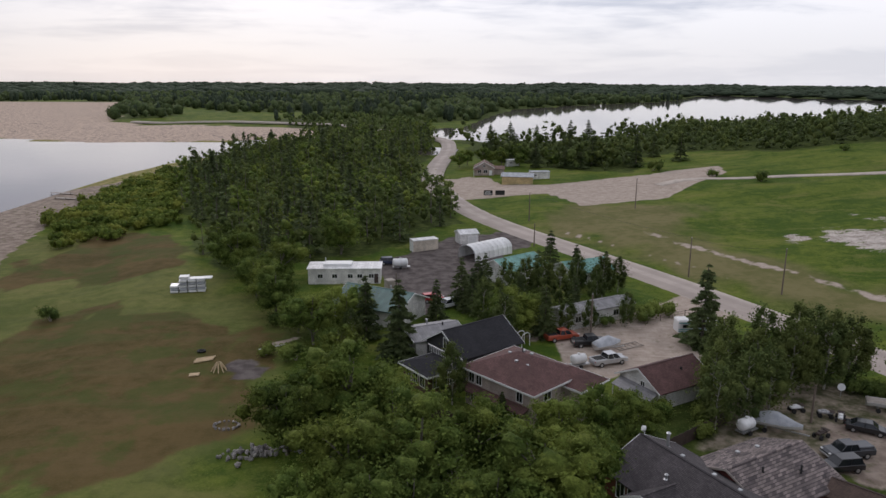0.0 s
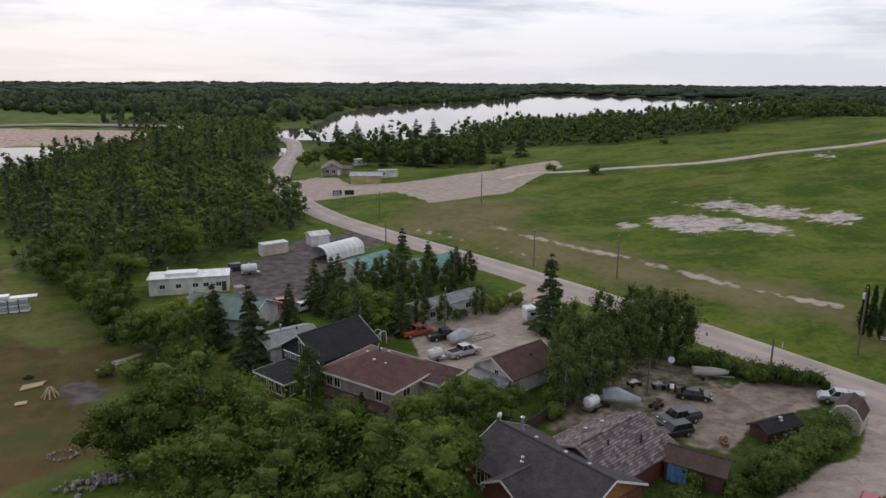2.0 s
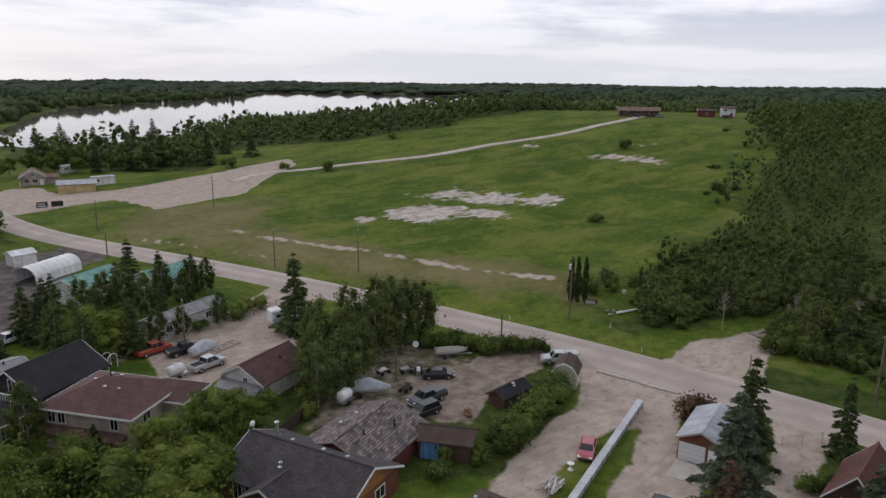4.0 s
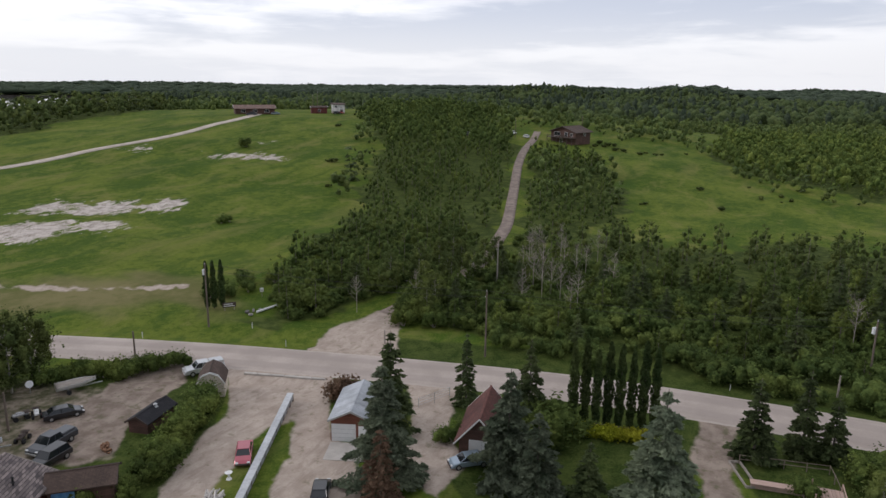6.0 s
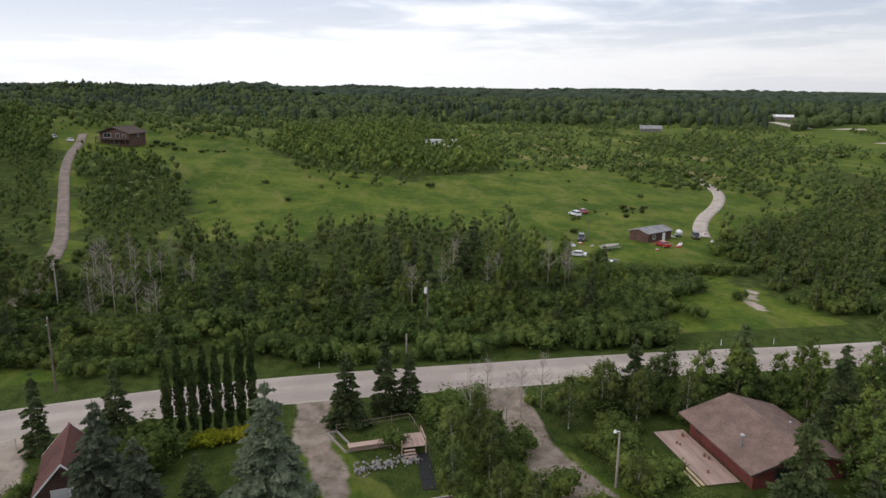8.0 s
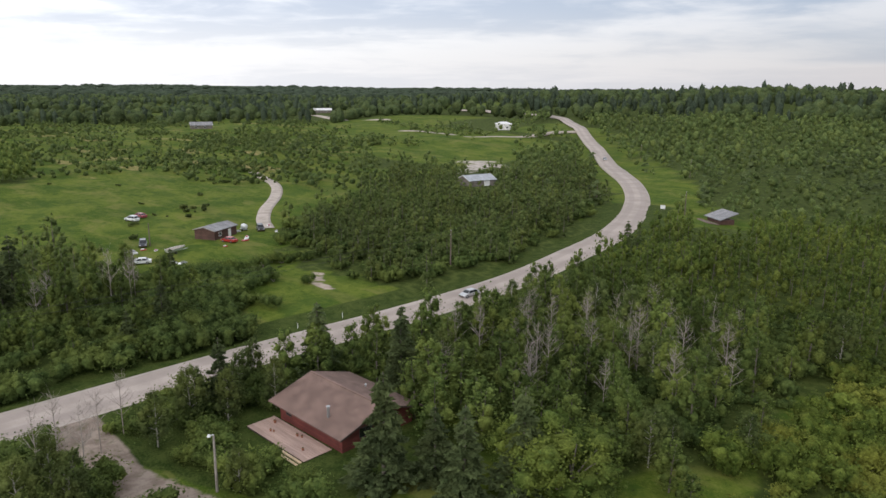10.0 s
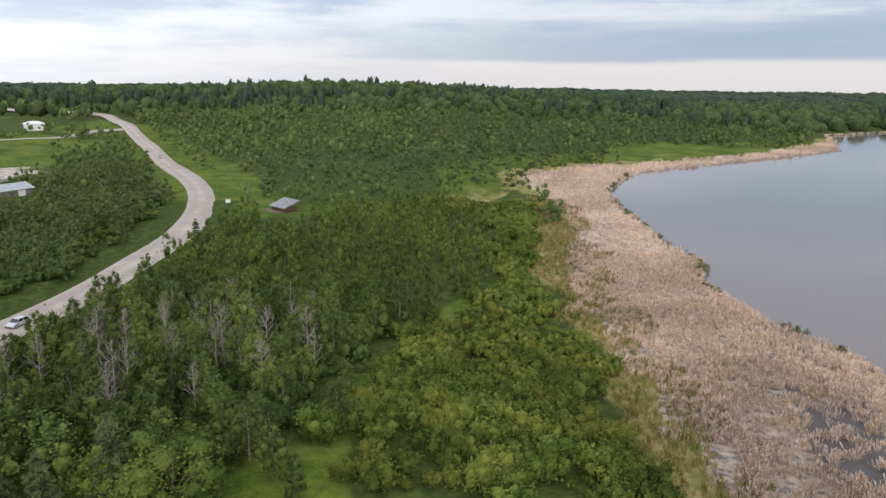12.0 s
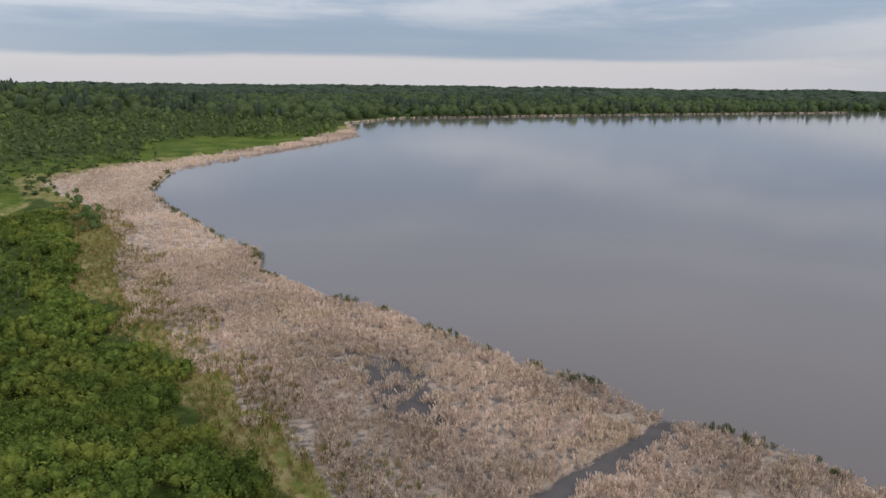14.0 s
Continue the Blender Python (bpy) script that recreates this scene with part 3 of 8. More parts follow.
RIPPLED, n, b, _ = material("wind_rippled_lake_water")
v = n.coords()
b.inputs["Base Color"].default_value = (0.148, 0.125, 0.119, 1)
b.inputs["Roughness"].default_value = 0.04
b.inputs["IOR"].default_value = 1.33
bumped(n, b, n.noise(v, 1.1, 4.0), 0.02, 0.03)


def sheet(name, poly, z, mat, label, category):
    bm = bmesh.new()
    bm.faces.new([bm.verts.new((x, y, z)) for x, y in poly])
    bmesh.ops.triangulate(bm, faces=bm.faces[:])
    bmesh.ops.recalc_face_normals(bm, faces=bm.faces[:])
    if sum(f.normal.z for f in bm.faces) < 0:
        bmesh.ops.reverse_faces(bm, faces=bm.faces[:])
    me = bpy.data.meshes.new(name)
    bm.to_mesh(me)
    bm.free()
    me.materials.append(mat)
    return tagged(new(name, me), label, category, kind="structure")


sheet("water", [(-2400, -1000), (70, -1000), (70, 430), (-30, 470), (-30, 600), (-2400, 600)], LAKE_Z, WATER,
      "calm brownish grey lake reflecting the sky", "lake")
sheet("water", [(-28, 482), (70, 440), (1100, 560), (1150, 1950), (-28, 1950)], LAKE_Z, RIPPLED, "calm pale lake reflecting the bright sky", "lake")


# ---------------------------------------------------------------- road
def ribbon(line, half, lift=0.05, step=3.0, sag=0.0):
    pts = [Vector((x, y, 0)) for x, y in line]
    dense = []
    for i in range(len(pts) - 1):
        p0, p1, p2, p3 = pts[max(i - 1, 0)], pts[i], pts[i + 1], pts[min(i + 2, len(pts) - 1)]
        k = max(2, int((p2 - p1).length / step))
        for j in range(k):
            t = j / k
            dense.append(0.5 * ((2 * p1) + (p2 - p0) * t + (2 * p0 - 5 * p1 + 4 * p2 - p3) * t * t + (3 * p1 - p0 - 3 * p2 + p3) * t ** 3))
    dense.append(pts[-1])
    faces = []
    across = np.array((-1.0, -0.97, -0.5, 0, 0.5, 0.97, 1.0))
    mid = np.array([(p.x, p.y) for p in dense])
    d = np.gradient(mid, axis=0)
    d /= np.linalg.norm(d, axis=1, keepdims=True)
    side = np.stack([d[:, 1], -d[:, 0]], -1)
    flat = mid[:, None] + side[:, None] * (across * half)[None, :, None]
    z = height(flat[..., 0].ravel(), flat[..., 1].ravel()).reshape(flat.shape[:2])
    z = np.maximum(z, z[:, 3:4]) + lift - np.where(np.abs(across) == 1, 0.25 + np.clip((np.hypot(mid[:, :1], mid[:, 1:]) - 180) / 130, 0, 1), 0.06 * across ** 2)
    verts = np.concatenate([flat, z[..., None]], -1).reshape(-1, 3)
    k = len(across)
    for i in range(len(dense) - 1):
        for j in range(k - 1):
            faces.append((i * k + j, i * k + j + 1, (i + 1) * k + j + 1, (i + 1) * k + j))
    return verts, [f[::-1] for f in faces]


ROAD, n, b, _ = material("worn_pale_chip_seal")
v = n.coords()
lane = n.math("ABSOLUTE", n.add("ShaderNodeAttribute", attribute_name="lane").outputs["Fac"])
stone, stain, streaky = n.noise(v, 4.0, 4.0, 0.7), n.noise(v, 0.10, 5.0, 0.6), n.noise(v, 0.5, 4.0)
col = n.mix(n.ramp(stain, 0.36, 0.64), (0.355, 0.300, 0.262), (0.46, 0.392, 0.345))
wheel = n.math("MULTIPLY", n.ramp(lane, 0.16, 0.32), n.math("SUBTRACT", 1.0, n.ramp(lane, 0.58, 0.76)))
col = n.mix(n.math("MULTIPLY", wheel, n.math("ADD", n.math("MULTIPLY", streaky, 0.5), 0.2)), col, (0.29, 0.245, 0.218))
shoulder = n.ramp(n.math("ADD", lane, n.math("MULTIPLY", n.math("SUBTRACT", streaky, 0.5), 0.3)), 0.82, 0.95)
col = n.mix(n.math("MULTIPLY", shoulder, 0.7), col, (0.52, 0.455, 0.40))
col = n.mix(n.math("MULTIPLY", n.ramp(stone, 0.45, 0.75), 0.3), col, (0.24, 0.205, 0.185))
n.link(col, b.inputs["Base Color"])
b.inputs["Roughness"].default_value = 0.92
bumped(n, b, stone, 0.4, 0.02)
verts, faces = ribbon(MAIN_ROAD, 4.7)
road_mesh = mesh_of("road", verts, faces, ROAD, True)
road_mesh.attributes.new("lane", "FLOAT", "POINT").data.foreach_set("value", np.tile(np.array((-1.0, -0.97, -0.5, 0, 0.5, 0.97, 1.0), np.float32), len(verts) // 7))
road = tagged(new("road", road_mesh), "pale worn chip-sealed country road with gravel edges", "road", kind="structure")

# dirt tracks up the hill, to the brown house and to the shack
FARM_TRACK = [(470, -372), (446, -381), (400, -364), (367, -357), (353, -388), (358, -432), (352, -455)]
FAR_TRACK = [(735, -440), (690, -430), (640, -420), (607, -433), (580, -450)]
SHACK_TRACK = [(308, -156), (290, -152), (257, -140), (232, -126), (211, -111), (196, -102), (184, -97)]
TRACK = surface("rutted_dirt_track", (0.16, 0.122, 0.10), (0.29, 0.232, 0.195), 0.5, 0.95, fine=8.0)
TRACK_PALE = surface("pale_gravel_track", (0.33, 0.28, 0.235), (0.52, 0.45, 0.39), 0.3, 0.95, fine=6.0)
for line, half, mat, label in ((HOUSE_TRACK[1:], 1.7, TRACK, "rutted brown dirt track between young poplars"), (HILL_TRACK, 2.5, TRACK_PALE, "pale gravel track over the hill field"),
                               (FARM_TRACK, 3.0, TRACK_PALE, "pale gravel drive to a white house"), (FAR_TRACK, 5.0, TRACK_PALE, "pale gravel lane to a far house"),
                               (SHACK_TRACK, 2.2, TRACK_PALE, "pale gravel track to a shack in the meadow")):
    verts, faces = ribbon(line, half, 0.14, 2.0)
    tagged(new("track", mesh_of("track", verts, faces, mat, True)), label, "track", kind="structure")

# ---------------------------------------------------------------- trees
RNG = np.random.RandomState(7)


def cards(points, size, rng, up=0.35, flat=0.62, axes=None, outward=None):
    """Small leaf sprays at the given points: three-cornered blades, each turned its own way."""
    k = len(points)
    a = rng.normal(size=(k, 3)) if axes is None else axes + 0.35 * rng.normal(size=(k, 3))
    a /= np.linalg.norm(a, axis=1, keepdims=True)
    nrm = rng.normal(size=(k, 3)) * (1.0 if outward is None else 0.4) + np.array([0, 0, up])
    if outward is not None:
        nrm = nrm + outward
    b = np.cross(nrm, a)
    b /= np.maximum(np.linalg.norm(b, axis=1, keepdims=True), 1e-6)
    s = size * rng.uniform(0.55, 1.4, (k, 1))
    v = np.stack([points + a * s, points - a * s * 0.6 + b * s * flat * 1.25, points - a * s * 0.6 - b * s * flat * 1.25], 1)
    return v.reshape(-1, 3), np.arange(3 * k).reshape(-1, 3)


def tube(path, radii, sides=6):
    """A tapered limb along a path."""
    path = np.asarray(path, float)
    d = np.gradient(path, axis=0)
    d /= np.linalg.norm(d, axis=1, keepdims=True)
    ref = np.array([0.31, 0.95, 0.05])
    u = np.cross(d, ref)
    u /= np.linalg.norm(u, axis=1, keepdims=True)
    w_ = np.cross(d, u)
    ang = np.linspace(0, 2 * np.pi, sides, endpoint=False)
    ring = path[:, None] + np.asarray(radii)[:, None, None] * (np.cos(ang)[None, :, None] * u[:, None] + np.sin(ang)[None, :, None] * w_[:, None])
    k = len(path)
    i, j = np.meshgrid(np.arange(k - 1), np.arange(sides), indexing="ij")
    f = np.stack([i * sides + j, i * sides + (j + 1) % sides, (i + 1) * sides + (j + 1) % sides, (i + 1) * sides + j], -1).reshape(-1, 4)
    return ring.reshape(-1, 3), f


def joined(parts):
    vs, fs, off = [], [], 0
    for v, f in parts:
        vs.append(v)
        fs.append(f + off)
        off += len(v)
    return np.concatenate(vs), np.concatenate(fs)


def lobe(rng, c, rad, tall=0.85, sides=6, rings=3):
    """The lumpy, closed heart of a limb's foliage; leaf sprays stand out from it."""
    lat = np.linspace(-0.5, 0.5, rings + 2)[1:-1] * np.pi
    ang = np.arange(sides) * 6.2832 / sides
    v = [np.array([[0.0, 0.0, -1.0]])]
    for i, la in enumerate(lat):
        k = rng.uniform(0.6, 1.22, (sides, 1))
        v.append(np.stack([np.cos(ang + 0.5 * i) * np.cos(la), np.sin(ang + 0.5 * i) * np.cos(la), np.full(sides, np.sin(la))], -1) * k)
    v.append(np.array([[0.0, 0.0, rng.uniform(0.85, 1.15)]]))
    f, last = [], 1 + sides * rings
    for j in range(sides):
        q = (j + 1) % sides
        f.append((0, 1 + q, 1 + j))
        f.append((last, 1 + sides * (rings - 1) + j, 1 + sides * (rings - 1) + q))
        for i in range(rings - 1):
            a, c_ = 1 + i * sides, 1 + (i + 1) * sides
            f += [(a + j, a + q, c_ + q), (a + j, c_ + q, c_ + j)]
    return np.concatenate(v) * rad * np.array([1, 1, tall]) + c, np.array(f)


def broadleaf(rng, h, r, count, size, low=0.22, lobes=11, sides=6):
    """A round-headed tree: trunk, limbs that end in lobes, and leaf sprays on the lobes."""
    cz, rz = h * (1 + low) / 2, h * (1 - low) / 2
    heads = []
    for i in range(lobes):
        d = rng.normal(size=3)
        d /= np.linalg.norm(d)
        q = rng.uniform(0.3, 0.88)
        heads.append((np.array([d[0] * r * q, d[1] * r * q, cz + d[2] * rz * min(q, 0.72)]), r * rng.uniform(0.2, 0.46)))
    wood = [tube([(0, 0, -0.3), (0.04 * h * rng.normal() * 0.4, 0, h * 0.35), (0, 0.02 * h * rng.normal(), h * 0.85)], [0.022 * h, 0.015 * h, 0.003 * h], sides)]
    for c, lr in heads[: max(4, lobes // 2 + 1)]:
        start = np.array([0, 0, min(c[2] * 0.55, h * 0.5)])
        wood.append(tube([start, start * 0.4 + c * 0.6 + np.array([0, 0, 0.2]), c], [0.009 * h, 0.006 * h, 0.002 * h], 4))
    pts, ways, hearts, each = [], [], [], count // lobes
    for c, lr in heads:
        hearts.append(lobe(rng, c, lr * 0.62, 0.85))
        d = rng.normal(size=(each, 3))
        d /= np.linalg.norm(d, axis=1, keepdims=True)
        ways.append(d)
        rad = lr * (0.78 + 0.30 * rng.normal(size=(each, 1)))
        pts.append(c + d * rad * np.array([1, 1, 0.85]))
    return joined(wood), joined([cards(np.concatenate(pts), size, rng, outward=np.concatenate(ways))] + hearts)


def aspen(rng, h, r, count, size, low=0.35, lobes=9, sides=5, limbs=True, rings=2, fill=0.40):
    """A slim tree with a high, narrow and open head on a bare stem."""
    wood = [tube([(0, 0, -0.3), (0.1 * rng.normal(), 0.1 * rng.normal(), h * 0.5), (0.2 * rng.normal(), 0.2 * rng.normal(), h * 0.95)], [0.013 * h, 0.009 * h, 0.002 * h], sides)]
    pts, ways, hearts, each = [], [], [], count // lobes
    for i in range(lobes):
        t = low + (1 - low) * (i + 0.6) / lobes
        a = i * 2.4 + rng.uniform(-0.5, 0.5)
        reach = r * (0.25 + 0.6 * np.sin(np.pi * min(1, (t - low) / (1 - low) * 0.85 + 0.12))) * rng.uniform(0.6, 1.1)
        c = np.array([np.cos(a) * reach * 0.7, np.sin(a) * reach * 0.7, h * t])
        if limbs:
            wood.append(tube([(0, 0, h * (t - 0.12)), c * 0.6 + np.array([0, 0, h * (t - 0.1) * 0.4]), c], [0.004 * h, 0.003 * h, 0.001 * h], 3))
        d = rng.normal(size=(each, 3))
        d /= np.linalg.norm(d, axis=1, keepdims=True)
        ways.append(d)
        pts.append(c + d * np.abs(rng.normal(size=(each, 1)) * 0.38 + 0.52) * reach * 0.84 * np.array([1, 1, 1.4]))
        hearts.append(lobe(rng, c, max(reach * fill, h * 0.03), 1.4, 5, rings))
    return joined(wood), joined([cards(np.concatenate(pts), size, rng, outward=0.7 * np.concatenate(ways))] + hearts)


def spruce(rng, h, r, count, size, low=0.06, sides=6):
    """A spire of drooping whorls; sprays lie along the boughs and thin out to their tips."""
    levels = max(6, int(h * 1.9)) if count > 300 else max(5, count // 9)
    pts, axes, wood = [], [], [tube([(0, 0, -0.3), (0, 0, h * 0.5), (0, 0, h * 0.99)], [0.016 * h, 0.010 * h, 0.002 * h], sides)]
    boughs = []
    for i in range(levels):
        t = low + (1 - low) * (i + rng.uniform(-0.3, 0.3)) / levels
        reach = r * (1 - t) ** 0.85 * rng.uniform(0.72, 1.12) + 0.1
        for k in range(rng.randint(6, 9) if count > 300 else 4):
            boughs.append((t, reach * rng.uniform(0.7, 1.15), rng.uniform(0, 6.283)))
    total = sum(b_[1] for b_ in boughs)
    for t, reach, a in boughs:
        k = max(2 if count > 60 else 1, int(count * reach / total))
        s = rng.uniform(0.12, 1, k) ** 0.7
        out = np.array([np.cos(a), np.sin(a), 0])
        drop = -0.28 * s ** 1.4 * reach + 0.10 * np.maximum(s - 0.8, 0) * reach
        side = np.array([-out[1], out[0], 0])
        p = out * (s * reach)[:, None] + side * (rng.normal(size=k) * 0.20 * reach * (1.25 - s))[:, None]
        p[:, 2] += h * t + drop
        pts.append(p)
        axes.append(np.tile(out + np.array([0, 0, -0.25]), (k, 1)))
    return joined(wood), cards(np.concatenate(pts), size, rng, up=1.6, flat=0.6, axes=np.concatenate(axes))


def column(rng, h, r, count, size):
    """A narrow column of leaves, as a fastigiate poplar grows."""
    t = rng.uniform(0.04, 1, count)
    a = rng.uniform(0, 6.283, count)
    lobe = 0.8 + 0.3 * np.sin(a * 3 + t * 25)
    rad = r * np.sin(np.pi * (0.12 + 0.86 * t)) ** 0.6 * rng.uniform(0.3, 1, count) ** 0.5 * lobe
    p = np.stack([np.cos(a) * rad, np.sin(a) * rad, t * h], -1)
    return tube([(0, 0, -0.3), (0, 0, h * 0.5), (0, 0, h * 0.95)], [0.010 * h, 0.008 * h, 0.002 * h], 5), cards(p, size, rng, axes=np.tile([0, 0, 1.0], (count, 1)))


def bare_tree(rng, h, r, sides=4):
    """Leafless stem with forking twigs."""
    wood = [tube([(0, 0, -0.3), (0.1, 0, h * 0.5), (0.15 * rng.normal(), 0.1, h)], [0.012 * h, 0.008 * h, 0.001 * h], sides)]
    for i in range(22):
        t = rng.uniform(0.3, 0.95)
        a, reach = rng.uniform(0, 6.283), r * (1.15 - t) * rng.uniform(0.7, 1.3)
        s = np.array([0, 0, h * t])
        e = s + np.array([np.cos(a) * reach, np.sin(a) * reach, reach * rng.uniform(0.5, 1.1)])
        wood.append(tube([s, (s + e) / 2 + [0, 0, -0.1], e], [0.0045 * h, 0.003 * h, 0.001 * h], 3))
        for k in range(3):
            m = s + (e - s) * rng.uniform(0.4, 0.95)
            wood.append(tube([m, m + rng.normal(size=3) * 0.12 * h * 0.6 + [0, 0, 0.05 * h]], [0.002 * h, 0.0007 * h], 3))
    return joined(wood), None


def shrub(rng, h, r, count, size):
    """Many short stems with leaf sprays down to the ground."""
    pts, ways, wood, hearts, each = [], [], [], [], count // 7
    for i in range(7):
        a, q = rng.uniform(0, 6.283), rng.uniform(0.1, 0.65)
        c = np.array([np.cos(a) * r * q, np.sin(a) * r * q, h * rng.uniform(0.4, 0.68)])
        wood.append(tube([(0, 0, -0.15), c * 0.5, c], [0.04, 0.03, 0.01], 3))
        d = rng.normal(size=(each, 3))
        d /= np.linalg.norm(d, axis=1, keepdims=True)
        ways.append(d)
        hearts.append(lobe(rng, c * [1, 1, 0.9], r * 0.32, h * 0.33 / (r * 0.32), 5, 2))
        pts.append(c + d * (0.82 + 0.26 * rng.normal(size=(each, 1))) * np.array([r * 0.5, r * 0.5, h * 0.42]))
    p = np.concatenate(pts)
    p[:, 2] = np.maximum(p[:, 2], 0.05)
    return joined(wood), joined([cards(p, size, rng, outward=np.concatenate(ways))] + hearts)


def kind_of_tree(makes, count_variants, wood_mat, leaf_mat, name):
    """Meshes of a few variants: (trunk mesh, crown mesh)."""
    made = []
    for i in range(count_variants):
        wood, leaves = makes(np.random.RandomState(100 + 17 * i + len(name)))
        made.append((mesh_of(name + "_trunk", *wood, wood_mat, True), mesh_of(name + "_crown", *leaves, leaf_mat, True) if leaves else None))
    return made


NEAR = {
    # each variant stands 10 m high and is scaled to its place
    "broadleaf": kind_of_tree(lambda q: broadleaf(q, 10, 5.0, 5700, 0.16, low=0.12, lobes=30), 4, BARK, LEAF_GREEN, "broadleaf_tree"),
    "poplar": kind_of_tree(lambda q: aspen(q, 10, 2.9, 2700, 0.165, 0.16, 20, fill=0.32), 4, BARK_PALE, LEAF_DARK, "poplar_tree"),
    "aspen": kind_of_tree(lambda q: aspen(q, 10, 2.6, 1150, 0.19, 0.08, 15), 4, BARK, LEAF_ASPEN, "aspen_tree"),
    "spruce": kind_of_tree(lambda q: spruce(q, 10, 2.5, 3300, 0.25), 3, BARK, NEEDLE, "spruce_tree"),
    "blue_spruce": kind_of_tree(lambda q: spruce(q, 10, 3.3, 8600, 0.225), 2, BARK, NEEDLE_BLUE, "blue_spruce"),
    "dead_spruce": kind_of_tree(lambda q: spruce(q, 10, 3.2, 2600, 0.22), 1, BARK, NEEDLE_DEAD, "dead_spruce"),
    "column": kind_of_tree(lambda q: column(q, 10, 0.64, 2400, 0.17), 3, BARK, LEAF_COLUMN, "columnar_poplar"),
    "bare": kind_of_tree(lambda q: bare_tree(q, 10, 3.2), 3, TWIG, None, "bare_tree"),
    "shrub": kind_of_tree(lambda q: shrub(q, 2.4, 1.9, 640, 0.125), 4, TWIG, LEAF_ASPEN, "shrub"),
    "willow": kind_of_tree(lambda q: shrub(q, 2.4, 1.9, 640, 0.12), 5, TWIG, LEAF_SHRUB, "willow"),
    "brown_shrub": kind_of_tree(lambda q: shrub(q, 2.4, 1.7, 1300, 0.15), 1, TWIG, NEEDLE_DEAD, "brown_shrub"),
    "gold_shrub": kind_of_tree(lambda q: shrub(q, 1.5, 1.2, 700, 0.14), 2, TWIG, LEAF_YELLOW, "gold_shrub"),
}
LOOKS = {
    "broadleaf": ("broadleaf_tree", "leafy green broadleaf tree with a round crown", "tree"),
    "poplar": ("poplar_tree", "slim dark green poplar with a pale stem", "tree"),
    "aspen": ("aspen_tree", "slender green aspen with an open crown", "tree"),
    "spruce": ("spruce_tree", "dark green spruce with drooping boughs", "tree"),
    "blue_spruce": ("blue_spruce_tree", "broad blue-green spruce on a lawn", "tree"),
    "dead_spruce": ("dead_spruce_tree", "spruce with rusty brown dead needles", "tree"),
    "column": ("columnar_poplar", "narrow columnar poplar in a roadside row", "tree"),
    "bare": ("bare_tree", "leafless grey tree with fine bare twigs", "tree"),
    "shrub": ("shrub", "bushy green shrub on rough grass", "shrub"),
    "willow": ("willow_shrub", "bushy yellow-green willow shrub on rough grass", "shrub"),
    "brown_shrub": ("brown_shrub", "drooping brownish shrub beside a garage", "shrub"),
    "gold_shrub": ("gold_shrub", "low yellow-green garden shrub under the poplars", "shrub"),
}
plant_n = 0


def plant(kind, x, y, h, wide=1.0, group=""):
    """One tree as a thing of its own: an empty at its foot, trunk and crown under it."""
    global plant_n
    plant_n += 1
    trunk, crown = NEAR[kind][plant_n % len(NEAR[kind])]
    name, label, category = LOOKS[kind]
    tall = {"shrub": 2.4, "willow": 2.4, "brown_shrub": 2.4, "gold_shrub": 1.5}.get(kind, 10.0)
    root = tagged(new(name), label, category, group)
    s = h / tall
    root.matrix_world = Matrix.LocRotScale((x, y, level(x, y)), Euler((0, 0, (plant_n * 2.399) % 6.283)), (s * wide, s * wide, s))
    a = new("trunk", trunk)
    a.parent = root
    if crown:
        c = new("crown", crown)
        c.parent = root
    return root


def scatter(poly, step, rng, margin=0.0):
    """Points on a shaken grid inside a polygon."""
    xs, ys = [p[0] for p in poly], [p[1] for p in poly]
    gx_, gy_ = np.meshgrid(np.arange(min(xs), max(xs), step), np.arange(min(ys), max(ys), step))
    p = np.stack([gx_.ravel(), gy_.ravel()], -1) + rng.uniform(-0.45, 0.45, (gx_.size, 2)) * step
    ragged = 3.5 * waves(p[:, 0], p[:, 1], 24, 4) + 2 * waves(p[:, 0], p[:, 1], 9, 6) - 1.5
    return p[depth_in(p[:, 0], p[:, 1], poly) + ragged > margin]


